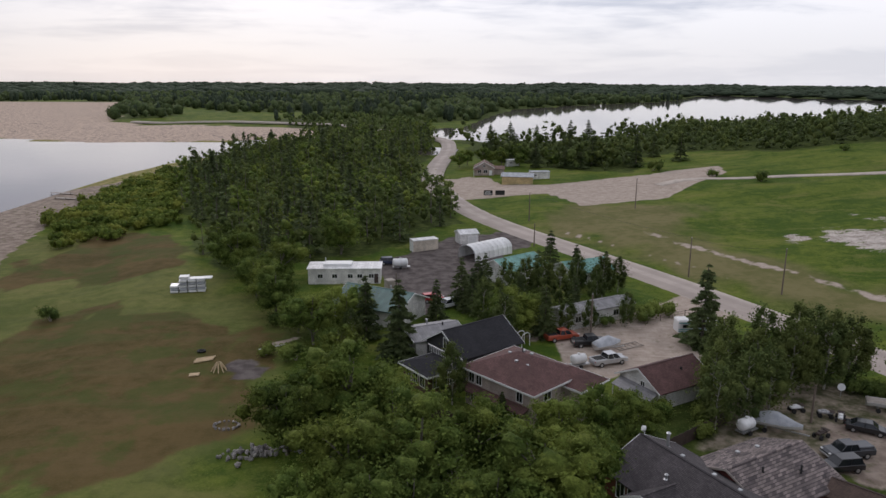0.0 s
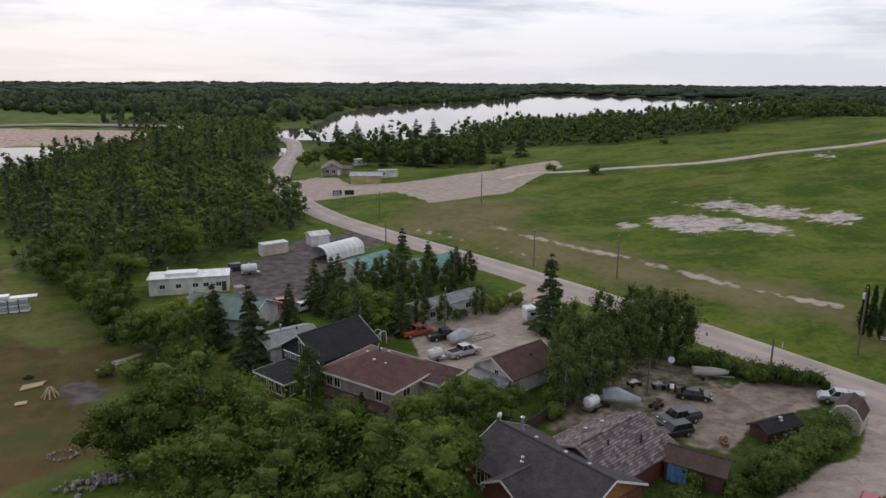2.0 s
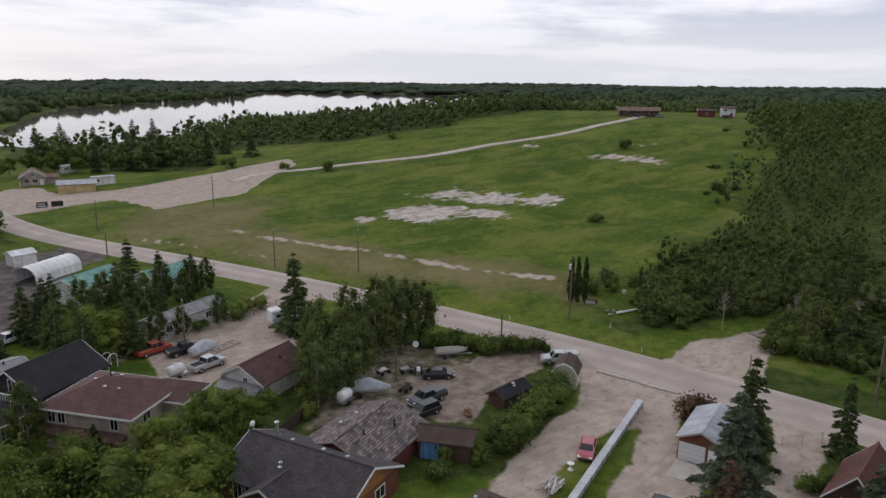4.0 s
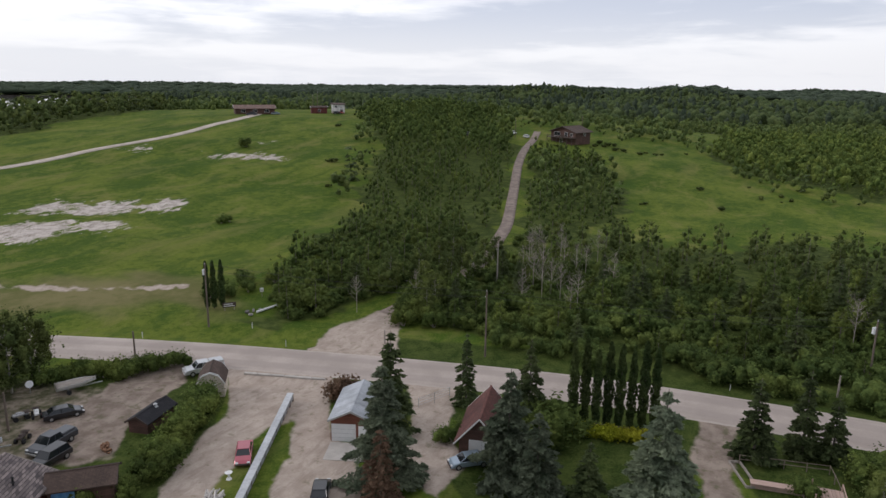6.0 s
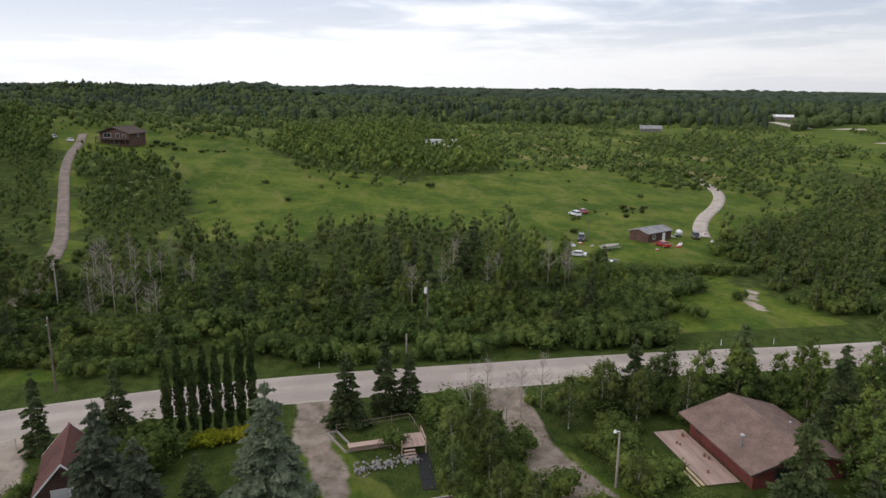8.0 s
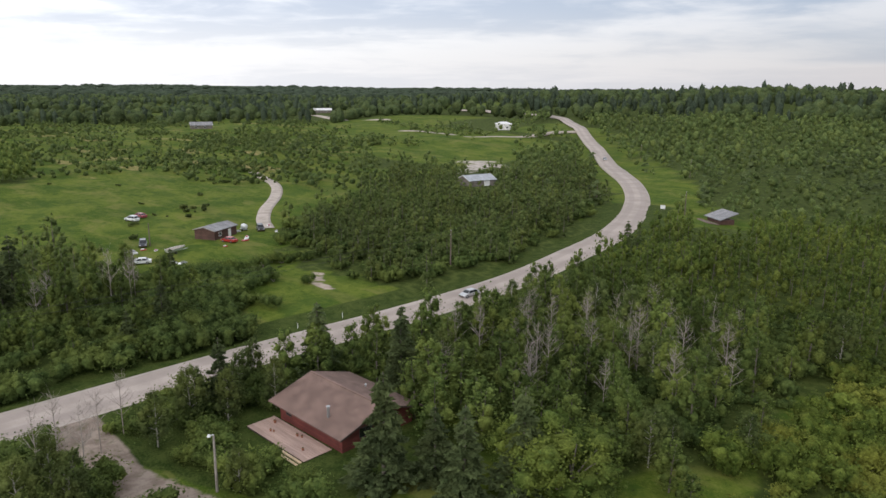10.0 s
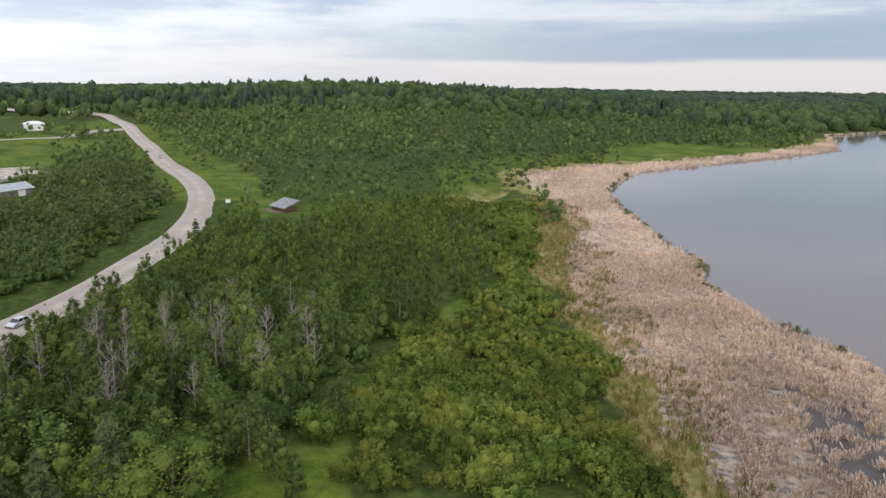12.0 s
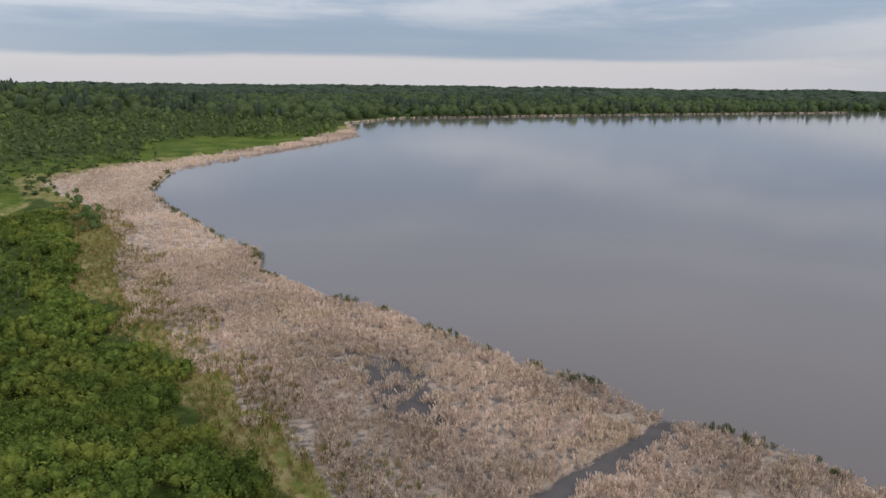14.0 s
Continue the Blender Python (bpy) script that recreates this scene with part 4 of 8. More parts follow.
def mass(name, sets, label, category):
    """Uncountable plants in one mesh: sets of (variants of (wood, leaves), materials, points, heights)."""
    mats, vs, fs, ms, off = [], [], [], [], 0
    for variants, tall, mat_pair, pts, hs, wide in sets:
        hs = hs * (1 + 0.20 * waves(pts[:, 0], pts[:, 1], 26, 33) + 0.12 * waves(pts[:, 0], pts[:, 1], 70, 34))
        pick = RNG.randint(0, len(variants), len(pts))
        zs = height(pts[:, 0], pts[:, 1])
        for vi, (wood, leaves) in enumerate(variants):
            sel = pick == vi
            k = int(sel.sum())
            if not k:
                continue
            ang, s = RNG.uniform(0, 6.283, k), hs[sel] / tall
            ca, sa = np.cos(ang), np.sin(ang)
            for (v0, f0), m0 in zip((wood, leaves), mat_pair):
                if m0 is None:
                    continue
                if m0 not in mats:
                    mats.append(m0)
                sw = s * wide
                out = np.empty((k, len(v0), 3), np.float32)
                out[..., 0] = (v0[None, :, 0] * ca[:, None] - v0[None, :, 1] * sa[:, None]) * sw[:, None] + pts[sel, 0][:, None]
                out[..., 1] = (v0[None, :, 0] * sa[:, None] + v0[None, :, 1] * ca[:, None]) * sw[:, None] + pts[sel, 1][:, None]
                out[..., 2] = v0[None, :, 2] * s[:, None] + zs[sel][:, None]
                if f0.shape[1] == 4:
                    f0 = np.concatenate([f0[:, :3], f0[:, [0, 2, 3]]])
                vs.append(out.reshape(-1, 3))
                fs.append((f0[None] + (np.arange(k) * len(v0))[:, None, None] + off).reshape(-1, 3))
                ms.append(np.full(k * len(f0), mats.index(m0), np.int32))
                off += k * len(v0)
    me = mesh_of(name, np.concatenate(vs), np.concatenate(fs), smooth=True)
    for m0 in mats:
        me.materials.append(m0)
    me.polygons.foreach_set("material_index", np.concatenate(ms))
    return tagged(new(name, me), label, category, kind="stuff")


def variants(make, k, seed):
    return [make(np.random.RandomState(seed + i)) for i in range(k)]


MID_ROUND = variants(lambda q: aspen(q, 10, 3.0, 168, 0.37, 0.05, 7, 3, False), 6, 11)
MID_SPIRE = variants(lambda q: spruce(q, 10, 2.0, 240, 0.46, sides=3), 5, 31)
MID_BUSH = variants(lambda q: shrub(q, 2.4, 1.8, 112, 0.225), 5, 51)
FINE_BUSH = variants(lambda q: shrub(q, 2.4, 1.8, 301, 0.135), 5, 211)
SLIM_ROUND = variants(lambda q: aspen(q, 10, 3.2, 120, 0.42, 0.04, 6, 3, False), 5, 191)
HALF_ROUND = variants(lambda q: aspen(q, 10, 4.0, 64, 0.52, 0.05, 4, 3, False, fill=0.5), 5, 171)
FAR_ROUND = variants(lambda q: aspen(q, 10, 4.2, 36, 0.7, 0.05, 3, 3, False, fill=0.6), 5, 71)
FAR_SPIRE = variants(lambda q: spruce(q, 10, 2.4, 56, 0.9, sides=3), 4, 91)


def far_crown(q, wide, h, count, size, rings=2):
    """One crown, or a stand of crowns merged by distance."""
    d = q.normal(size=(count, 3))
    d[:, 2] = np.abs(d[:, 2])
    d /= np.linalg.norm(d, axis=1, keepdims=True)
    p = np.array([0, 0, h * 0.4]) + d * np.array([wide, wide, h * 0.55])
    return (np.zeros((0, 3)), np.zeros((0, 4), int)), joined([lobe(q, np.array([0, 0, h * 0.4]), wide, h * 0.58 / wide, 5, rings), cards(p, size, q, outward=d)])


FAR_CROWN = variants(lambda q: far_crown(q, 6.6, 10, 7, 1.3), 6, 111)
FAR_SPRUCE = variants(lambda q: far_crown(q, 3.2, 13, 8, 1.0), 6, 121)
LAST_STAND = variants(lambda q: far_crown(q, 27.0, 11, 3, 3.0, 1), 6, 131)


def shares(pts, rng, part):
    pick = rng.uniform(size=len(pts)) < part
    return pts[pick], pts[~pick]


# woods by the grove, the lake and the track
r4 = np.random.RandomState(41)
p = scatter(GROVE, 6.8, r4)
spire, rounds = shares(p, r4, 0.28)
mass("woods", [(MID_SPIRE, 10, (BARK, NEEDLE), spire, r4.uniform(7, 15, len(spire)), 1.3), (MID_ROUND, 10, (BARK, LEAF_DARK), rounds[::2], r4.uniform(6, 12, len(rounds[::2])), 1.5), (MID_ROUND, 10, (BARK, LEAF_GREEN), rounds[1::2], r4.uniform(5, 11, len(rounds[1::2])), 1.7)],
     "dense mixed grove of dark spruce and poplar by the lake", "woods")
p = scatter(NORTH_TREES, 7.4, r4)
p = p[~((p[:, 0] < 130) & (p[:, 1] > 395) & (r4.uniform(size=len(p)) < 0.85))]
spire, rounds = shares(p, r4, 0.4)
mass("woods", [(FAR_SPIRE, 10, (None, NEEDLE), spire, r4.uniform(6, 13, len(spire)), 1.2), (HALF_ROUND, 10, (None, LEAF_DARK), rounds, r4.uniform(6, 11, len(rounds)), 1.35)],
     "belt of dark spruce and poplar before the lake", "woods")
p = np.concatenate([scatter(TRACK_WOOD_A, 4.7, r4), scatter(TRACK_WOOD_B, 4.7, r4)])
p = p[(off_line(p[:, 0], p[:, 1], HOUSE_TRACK) > 3.4) & (waves(p[:, 0], p[:, 1], 38, 37) > -0.75)]
near_p = p[np.hypot(p[:, 0], p[:, 1]) < 300]
far_p = p[np.hypot(p[:, 0], p[:, 1]) >= 300]
under = np.concatenate([scatter(TRACK_WOOD_A, 3.4, r4), scatter([(97, 74), (112, 72), (118, 84), (104, 90), (96, 86)], 3.0, r4), scatter(TRACK_WOOD_B, 3.6, r4)])
under = under[(np.hypot(under[:, 0], under[:, 1]) < 185) & (off_line(under[:, 0], under[:, 1], HOUSE_TRACK) > 4.0)]
mass("undergrowth", [(MID_BUSH, 2.4, (None, LEAF_SHADY), under, r4.uniform(1.4, 3.0, len(under)), 1.35)], "dense bushes along the mouth of the dirt track", "shrubs")
mass("woods", [(SLIM_ROUND, 10, (BARK, LEAF_SHADY), near_p, r4.uniform(3.4, 7.4, len(near_p)), 1.05), (HALF_ROUND, 10, (None, LEAF_SHADY), far_p, r4.uniform(4, 8, len(far_p)), 1.1)],
     "dense young poplar wood along the dirt track", "woods")
p = scatter(MOUND_WOOD, 5.6, r4)
p = p[(np.hypot(p[:, 0] - 428, p[:, 1] + 54) > 16) & (np.hypot(p[:, 0] - 404, p[:, 1] + 51) > 12)]
mass("woods", [(HALF_ROUND, 10, (None, LEAF_ASPEN), p, r4.uniform(5, 9.5, len(p)), 1.1)], "thicket of grey-green poplars on a low rise", "woods")
p = scatter(SOUTH_BAND, 5.2, r4)
p = p[(np.hypot(p[:, 0] - 209, p[:, 1] + 206) > 14) & (np.hypot(p[:, 0] - 196, p[:, 1] + 193) > 11) & (depth_in(p[:, 0], p[:, 1], BARN_LOT) < 0)]
under = scatter(SOUTH_BAND, 3.9, r4)
under = under[np.hypot(under[:, 0], under[:, 1]) < 260]
mass("undergrowth", [(MID_BUSH, 2.4, (None, LEAF_SHADY), under, r4.uniform(1.4, 3.2, len(under)), 1.4)], "dark bushes under the roadside poplars", "shrubs")
mass("woods", [(MID_ROUND, 10, (BARK, LEAF_DARK), p, r4.uniform(4, 8, len(p)), 1.25)], "young poplar thicket beside the road", "woods")
p = scatter(THICKET, 2.7, r4)
mass("thicket", [(FINE_BUSH, 2.4, (None, LEAF_SHADY), p, r4.uniform(1.8, 4.2, len(p)), 1.2)], "dense dark bushes on the road bank", "shrubs")
p = scatter(SOUTH_WOOD, 4.4, r4)
p = p[(depth_in(p[:, 0], p[:, 1], LIGHT_SCRUB) < 0) & (p[:, 1] < -112) & (off_line(p[:, 0], p[:, 1], [(112, -226), (92, -186)]) > 8)]
mass("woods", [(MID_ROUND, 10, (BARK, LEAF_GREEN), p, r4.uniform(3.5, 9.0, len(p)), 1.0)], "green aspen wood between the road and the shore", "woods")

# the far country
r5 = np.random.RandomState(61)


def far_points(lo, hi, step):
    g = np.arange(-hi, hi, step)
    a, c = np.meshgrid(g, g)
    p = np.stack([a.ravel(), c.ravel()], -1) + r5.uniform(-0.48, 0.48, (a.size, 2)) * step
    r = np.hypot(p[:, 0], p[:, 1])
    p = p[(r > lo) & (r < hi)]
    az = np.degrees(np.arctan2(p[:, 0], p[:, 1]))
    keep = ~((az < -46) & (az > -112) & (np.hypot(p[:, 0], p[:, 1]) > 720) & (r5.uniform(size=len(p)) < 0.9))
    for lake in (LAKE_WEST, LAKE_NORTH):
        keep &= depth_in(p[:, 0], p[:, 1], lake) < -12
    for poly in (HILL_FIELD, EAST_FIELD, REED_FLAT, GROVE, NORTH_TREES, TRACK_WOOD_A, MOUND_WOOD, SOUTH_WOOD, SHRUBS, REED_BED):
        keep &= depth_in(p[:, 0], p[:, 1], poly) < -2
    for line, gap in ((MAIN_ROAD, 13), (HOUSE_TRACK, 6)):
        keep &= off_line(p[:, 0], p[:, 1], line) > gap
    glade = waves(p[:, 0], p[:, 1], 330, 9)
    south = (p[:, 1] < -230) & (p[:, 0] < 60 - 0.75 * p[:, 1] - 90)
    keep &= (glade < 0.32) | south | (np.hypot(p[:, 0], p[:, 1]) > 1450)
    keep &= ~((p[:, 0] < 130) & (p[:, 1] > -200) & (p[:, 1] < 500) & (np.hypot(p[:, 0], p[:, 1]) < 450))
    keep &= ~inside(p[:, 0], p[:, 1], [(10, -408), (-60, -430), (-137, -560), (-62, -523), (-9, -513)])
    for hx, hy, room in ((321, 97, 34), (428, -54, 16), (586, -252, 34), (735, -466, 45), (411, -435, 30), (209, -206, 15), (265, -262, 22), (106, -212, 11), (343, 250, 26), (296, 262, 30)):
        keep &= np.hypot(p[:, 0] - hx, p[:, 1] - hy) > room
        keep &= np.hypot(p[:, 0] - hx * 0.9, p[:, 1] - hy * 0.9) > room * 0.8
    keep &= depth_in(p[:, 0], p[:, 1], LIGHT_SCRUB) < 0
    for poly in GLADES:
        keep &= depth_in(p[:, 0], p[:, 1], poly) < 2
    keep &= ~inside(p[:, 0], p[:, 1], [(560, -180), (620, -180), (640, -300), (560, -300)]) & ~inside(p[:, 0], p[:, 1], [(440, -440), (520, -430), (560, -560), (450, -520)])
    return p[keep]


p = far_points(215, 720, 9.8)
scrubby = inside(p[:, 0], p[:, 1], OPEN_LAND)
p = p[~scrubby | (r5.uniform(size=len(p)) < 0.55)]
scrubby = inside(p[:, 0], p[:, 1], OPEN_LAND)
sombre = (p[:, 1] < -300) & (p[:, 0] < 150)
dark_pick = r5.uniform(size=len(p)) < np.where(sombre, 0.62, 0.03 + 0.4 * (waves(p[:, 0], p[:, 1], 120, 57) > 0.55))
spire, rounds = p[dark_pick], p[~dark_pick]
low_land = np.where(scrubby[~dark_pick], 0.45, 1.0)
by = np.hypot(rounds[:, 0], rounds[:, 1]) < 400
closer, close_low = rounds[by], low_land[by]
rounds, low_land = rounds[~by], low_land[~by]
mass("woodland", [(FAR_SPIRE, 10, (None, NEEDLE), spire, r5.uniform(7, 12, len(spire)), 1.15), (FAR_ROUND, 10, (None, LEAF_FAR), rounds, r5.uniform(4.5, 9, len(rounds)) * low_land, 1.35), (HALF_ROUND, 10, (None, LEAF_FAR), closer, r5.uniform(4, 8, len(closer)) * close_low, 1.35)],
     "wide aspen woodland with scattered spruce", "woods")
p = np.concatenate([scatter(OPEN_LAND, 7.5, r5), scatter(GLADES[1], 7, r5), scatter(GLADES[0], 7.5, r5), scatter(GLADES[2], 8, r5)])
dense = inside(p[:, 0], p[:, 1], GLADES[1]) | (inside(p[:, 0], p[:, 1], GLADES[0]) & (np.hypot(p[:, 0], p[:, 1]) < 480)) | inside(p[:, 0], p[:, 1], [(300, -190), (420, -150), (470, -220), (400, -300), (310, -260)])
p = p[(waves(p[:, 0] * 0.55 - p[:, 1] * 0.3, p[:, 1] * 0.55 + p[:, 0] * 0.9, 62, 44) + 0.6 * waves(p[:, 0], p[:, 1], 26, 45) > np.where(dense, -0.75, 0.0)) & (off_line(p[:, 0], p[:, 1], MAIN_ROAD) > 14) & (np.hypot(p[:, 0] - 428, p[:, 1] + 54) > 22) & (np.hypot(p[:, 0] - 580, p[:, 1] + 249) > 30)]
mass("scrub", [(FAR_ROUND, 10, (None, LEAF_FAR), p, r5.uniform(1.6, 4.8, len(p)), 1.75)], "low willow scrub in patches over open land", "shrubs")
p = far_points(720, 1700, 17.5)
conifer = 0.6 * waves(p[:, 0], p[:, 1], 420, 52) + 0.5 * waves(p[:, 0], p[:, 1], 130, 53) + r5.normal(size=len(p)) * 0.35 > 0.3
spire, rounds = p[conifer], p[~conifer]
mass("woodland", [(FAR_CROWN, 10, (None, LEAF_DISTANT), rounds, r5.uniform(7, 13, len(rounds)), 1.0), (FAR_SPRUCE, 13, (None, NEEDLE_HAZED), spire, r5.uniform(10, 17, len(spire)), 1.0)],
     "far unbroken woodland over low hills", "woods")
p = far_points(1700, 4700, 60)
mass("woodland", [(LAST_STAND, 11, (None, NEEDLE_HAZED), p, r5.uniform(9, 15, len(p)), 1.0)], "distant forest up to the horizon", "woods")

# ---------------------------------------------------------------- building kit
def part(name, bm, mat, parent, label="", smooth=False):
    """One mesh object under a thing or under a part."""
    bmesh.ops.recalc_face_normals(bm, faces=bm.faces[:])
    me = bpy.data.meshes.new(name)
    bm.to_mesh(me)
    bm.free()
    if smooth:
        me.polygons.foreach_set("use_smooth", np.ones(len(me.polygons), bool))
    me.materials.append(mat)
    ob = new(name, me)
    ob.parent = parent
    if label:
        ob["label"] = label
    return ob


def box(bm, x0, x1, y0, y1, z0, z1, bevel=0.0):
    c = [bm.verts.new((x, y, z)) for z in (z0, z1) for y in (y0, y1) for x in (x0, x1)]
    fs = [bm.faces.new([c[i] for i in f]) for f in ((0, 2, 3, 1), (4, 5, 7, 6), (0, 1, 5, 4), (2, 6, 7, 3), (0, 4, 6, 2), (1, 3, 7, 5))]
    if bevel:
        bmesh.ops.bevel(bm, geom=list({e for f in fs for e in f.edges}), offset=bevel, segments=1, affect="EDGES")
    return bm


def boxed(*dims, bevel=0.0):
    return box(bmesh.new(), *dims, bevel=bevel)


def slab(bm, pts, down=0.14):
    """A thin plate under the given outline."""
    top = [bm.verts.new(p) for p in pts]
    low = [bm.verts.new((p[0], p[1], p[2] - down)) for p in pts]
    bm.faces.new(top)
    bm.faces.new(low[::-1])
    for i in range(len(pts)):
        j = (i + 1) % len(pts)
        bm.faces.new((top[i], low[i], low[j], top[j]))
    return bm


def rod(bm, a, b, r, sides=8, r2=None):
    a, b = Vector(a), Vector(b)
    q = (b - a).to_track_quat("Z", "Y")
    rings = []
    for p, rad in ((a, r), (b, r if r2 is None else r2)):
        rings.append([bm.verts.new(p + q @ Vector((math.cos(6.2832 * i / sides) * rad, math.sin(6.2832 * i / sides) * rad, 0))) for i in range(sides)])
    for i in range(sides):
        j = (i + 1) % sides
        bm.faces.new((rings[0][i], rings[0][j], rings[1][j], rings[1][i]))
    bm.faces.new(rings[0][::-1])
    bm.faces.new(rings[1])
    return bm


def rodded(*args, **kw):
    return rod(bmesh.new(), *args, **kw)


def thing(name, x, y, yaw=0.0, label="", category="", group="", z=None):
    root = tagged(new(name), label, category, group)
    root.matrix_world = pose(x, y, level(x, y) if z is None else z, 0, 0, yaw)
    return root


WALLS = {
    "white": courses("white_lap_siding", (0.72, 0.72, 0.71), (0.78, 0.78, 0.77), 0.2, 0.7, 0.3, 4.0),
    "cream": courses("cream_lap_siding", (0.56, 0.50, 0.42), (0.62, 0.56, 0.47), 0.2, 0.7, 0.3, 4.0),
    "pinkish": courses("dusty_pink_siding", (0.44, 0.37, 0.345), (0.49, 0.415, 0.38), 0.2, 0.75, 0.3, 4.0),
    "red": courses("dark_red_siding", (0.125, 0.030, 0.026), (0.165, 0.042, 0.034), 0.2, 0.75, 0.35, 4.0),
    "rust": courses("red_brown_board_siding", (0.16, 0.055, 0.032), (0.21, 0.075, 0.045), 0.22, 0.8, 0.35, 4.0),
    "brown": courses("dark_brown_board_siding", (0.085, 0.045, 0.035), (0.12, 0.062, 0.048), 0.22, 0.8, 0.35, 4.0),
    "orange": courses("varnished_orange_boards", (0.30, 0.13, 0.05), (0.38, 0.17, 0.065), 0.16, 0.6, 0.35, 4.0),
    "yellow": courses("faded_yellow_siding", (0.52, 0.41, 0.20), (0.58, 0.46, 0.24), 0.25, 0.75, 0.3, 4.0),
    "grey": courses("weathered_grey_boards", (0.15, 0.135, 0.12), (0.24, 0.215, 0.19), 0.2, 0.9, 0.5, 3.0),
    "black": courses("charcoal_siding", (0.030, 0.030, 0.034), (0.042, 0.042, 0.046), 0.2, 0.7, 0.3, 4.0),
}
ROOFS = {
    "charcoal": courses("charcoal_shingles", (0.058, 0.051, 0.056), (0.096, 0.085, 0.090), 0.07, 0.95, 0.6, 0.33),
    "weathered": courses("weathered_mauve_shingles", (0.080, 0.067, 0.070), (0.27, 0.225, 0.215), 0.13, 0.95, 1.0, 0.6),
    "maroon": courses("maroon_shingles", (0.115, 0.060, 0.058), (0.165, 0.088, 0.080), 0.07, 0.95, 0.6, 0.33),
    "black": courses("black_shingles", (0.022, 0.022, 0.028), (0.036, 0.036, 0.042), 0.07, 0.95, 0.6, 0.33),
    "tan": courses("tan_brown_shingles", (0.215, 0.142, 0.118), (0.265, 0.178, 0.150), 0.07, 0.95, 0.6, 0.33),
    "redbrown": courses("red_brown_shingles", (0.125, 0.050, 0.043), (0.165, 0.068, 0.056), 0.07, 0.95, 0.6, 0.33),
    "brown": courses("brown_shingles", (0.085, 0.058, 0.048), (0.12, 0.082, 0.066), 0.07, 0.95, 0.6, 0.33),
    "teal": courses("grey_teal_sheet_roof", (0.075, 0.155, 0.145), (0.10, 0.19, 0.175), 0.45, 0.55, 0.5, 6.0, 0),
    "green": courses("turquoise_sheet_roof", (0.13, 0.33, 0.29), (0.17, 0.38, 0.335), 0.3, 0.5, 0.6, 6.0, 0),
    "metal": courses("pale_ribbed_metal_roof", (0.36, 0.39, 0.43), (0.45, 0.48, 0.52), 0.3, 0.5, 0.9, 6.0, 0),
    "white": courses("white_sheet_roof", (0.74, 0.75, 0.76), (0.80, 0.81, 0.82), 0.6, 0.6, 0.4, 6.0, 0),
    "slate": courses("grey_sheet_roof", (0.22, 0.22, 0.235), (0.29, 0.29, 0.30), 0.4, 0.6, 0.5, 6.0, 0),
}
TRIM = surface("white_trim_paint", (0.76, 0.76, 0.75), (0.84, 0.84, 0.83), 2.0, 0.55)
DARK_TRIM = surface("dark_brown_trim", (0.05, 0.035, 0.03), (0.08, 0.055, 0.045), 2.0, 0.65)
STEEL = surface("galvanised_steel", (0.42, 0.43, 0.44), (0.55, 0.56, 0.57), 3.0, 0.45, 0.8)
CONCRETE = surface("pale_concrete", (0.36, 0.33, 0.30), (0.47, 0.44, 0.40), 0.8, 0.95)
PLANK = surface("grey_planks", (0.25, 0.22, 0.19), (0.38, 0.34, 0.30), 1.5, 0.9, stretch=(0.4, 4, 1))
PINK_PLANK = surface("faded_red_deck_planks", (0.40, 0.275, 0.225), (0.52, 0.375, 0.315), 1.2, 0.85, stretch=(0.4, 4, 1))
POLE_WOOD = surface("weathered_pole_wood", (0.13, 0.10, 0.08), (0.22, 0.175, 0.145), 2.0, 0.95, stretch=(1, 1, 0.15))
FRESH_WOOD = surface("fresh_split_timber", (0.50, 0.37, 0.22), (0.66, 0.52, 0.34), 2.0, 0.85)
BLACK_RUBBER = surface("black_rubber", (0.012, 0.012, 0.012), (0.022, 0.022, 0.022), 4.0, 0.85)
GLASS, gn, gb, _ = material("dark_window_glass")
gb.inputs["Base Color"].default_value = (0.018, 0.021, 0.024, 1)
gb.inputs["Roughness"].default_value = 0.05
gb.inputs["Specular IOR Level"].default_value = 0.6


def wall_point(side, u, L, W):
    """Where a wall's outer face lies: a point u along it and the way out. Sides: 0 front (-y), 1 right (+x), 2 back, 3 left."""
    return {0: ((u, -W / 2), (0, -1)), 1: ((L / 2, u), (1, 0)), 2: ((-u, W / 2), (0, 1)), 3: ((-L / 2, -u), (-1, 0))}[side]


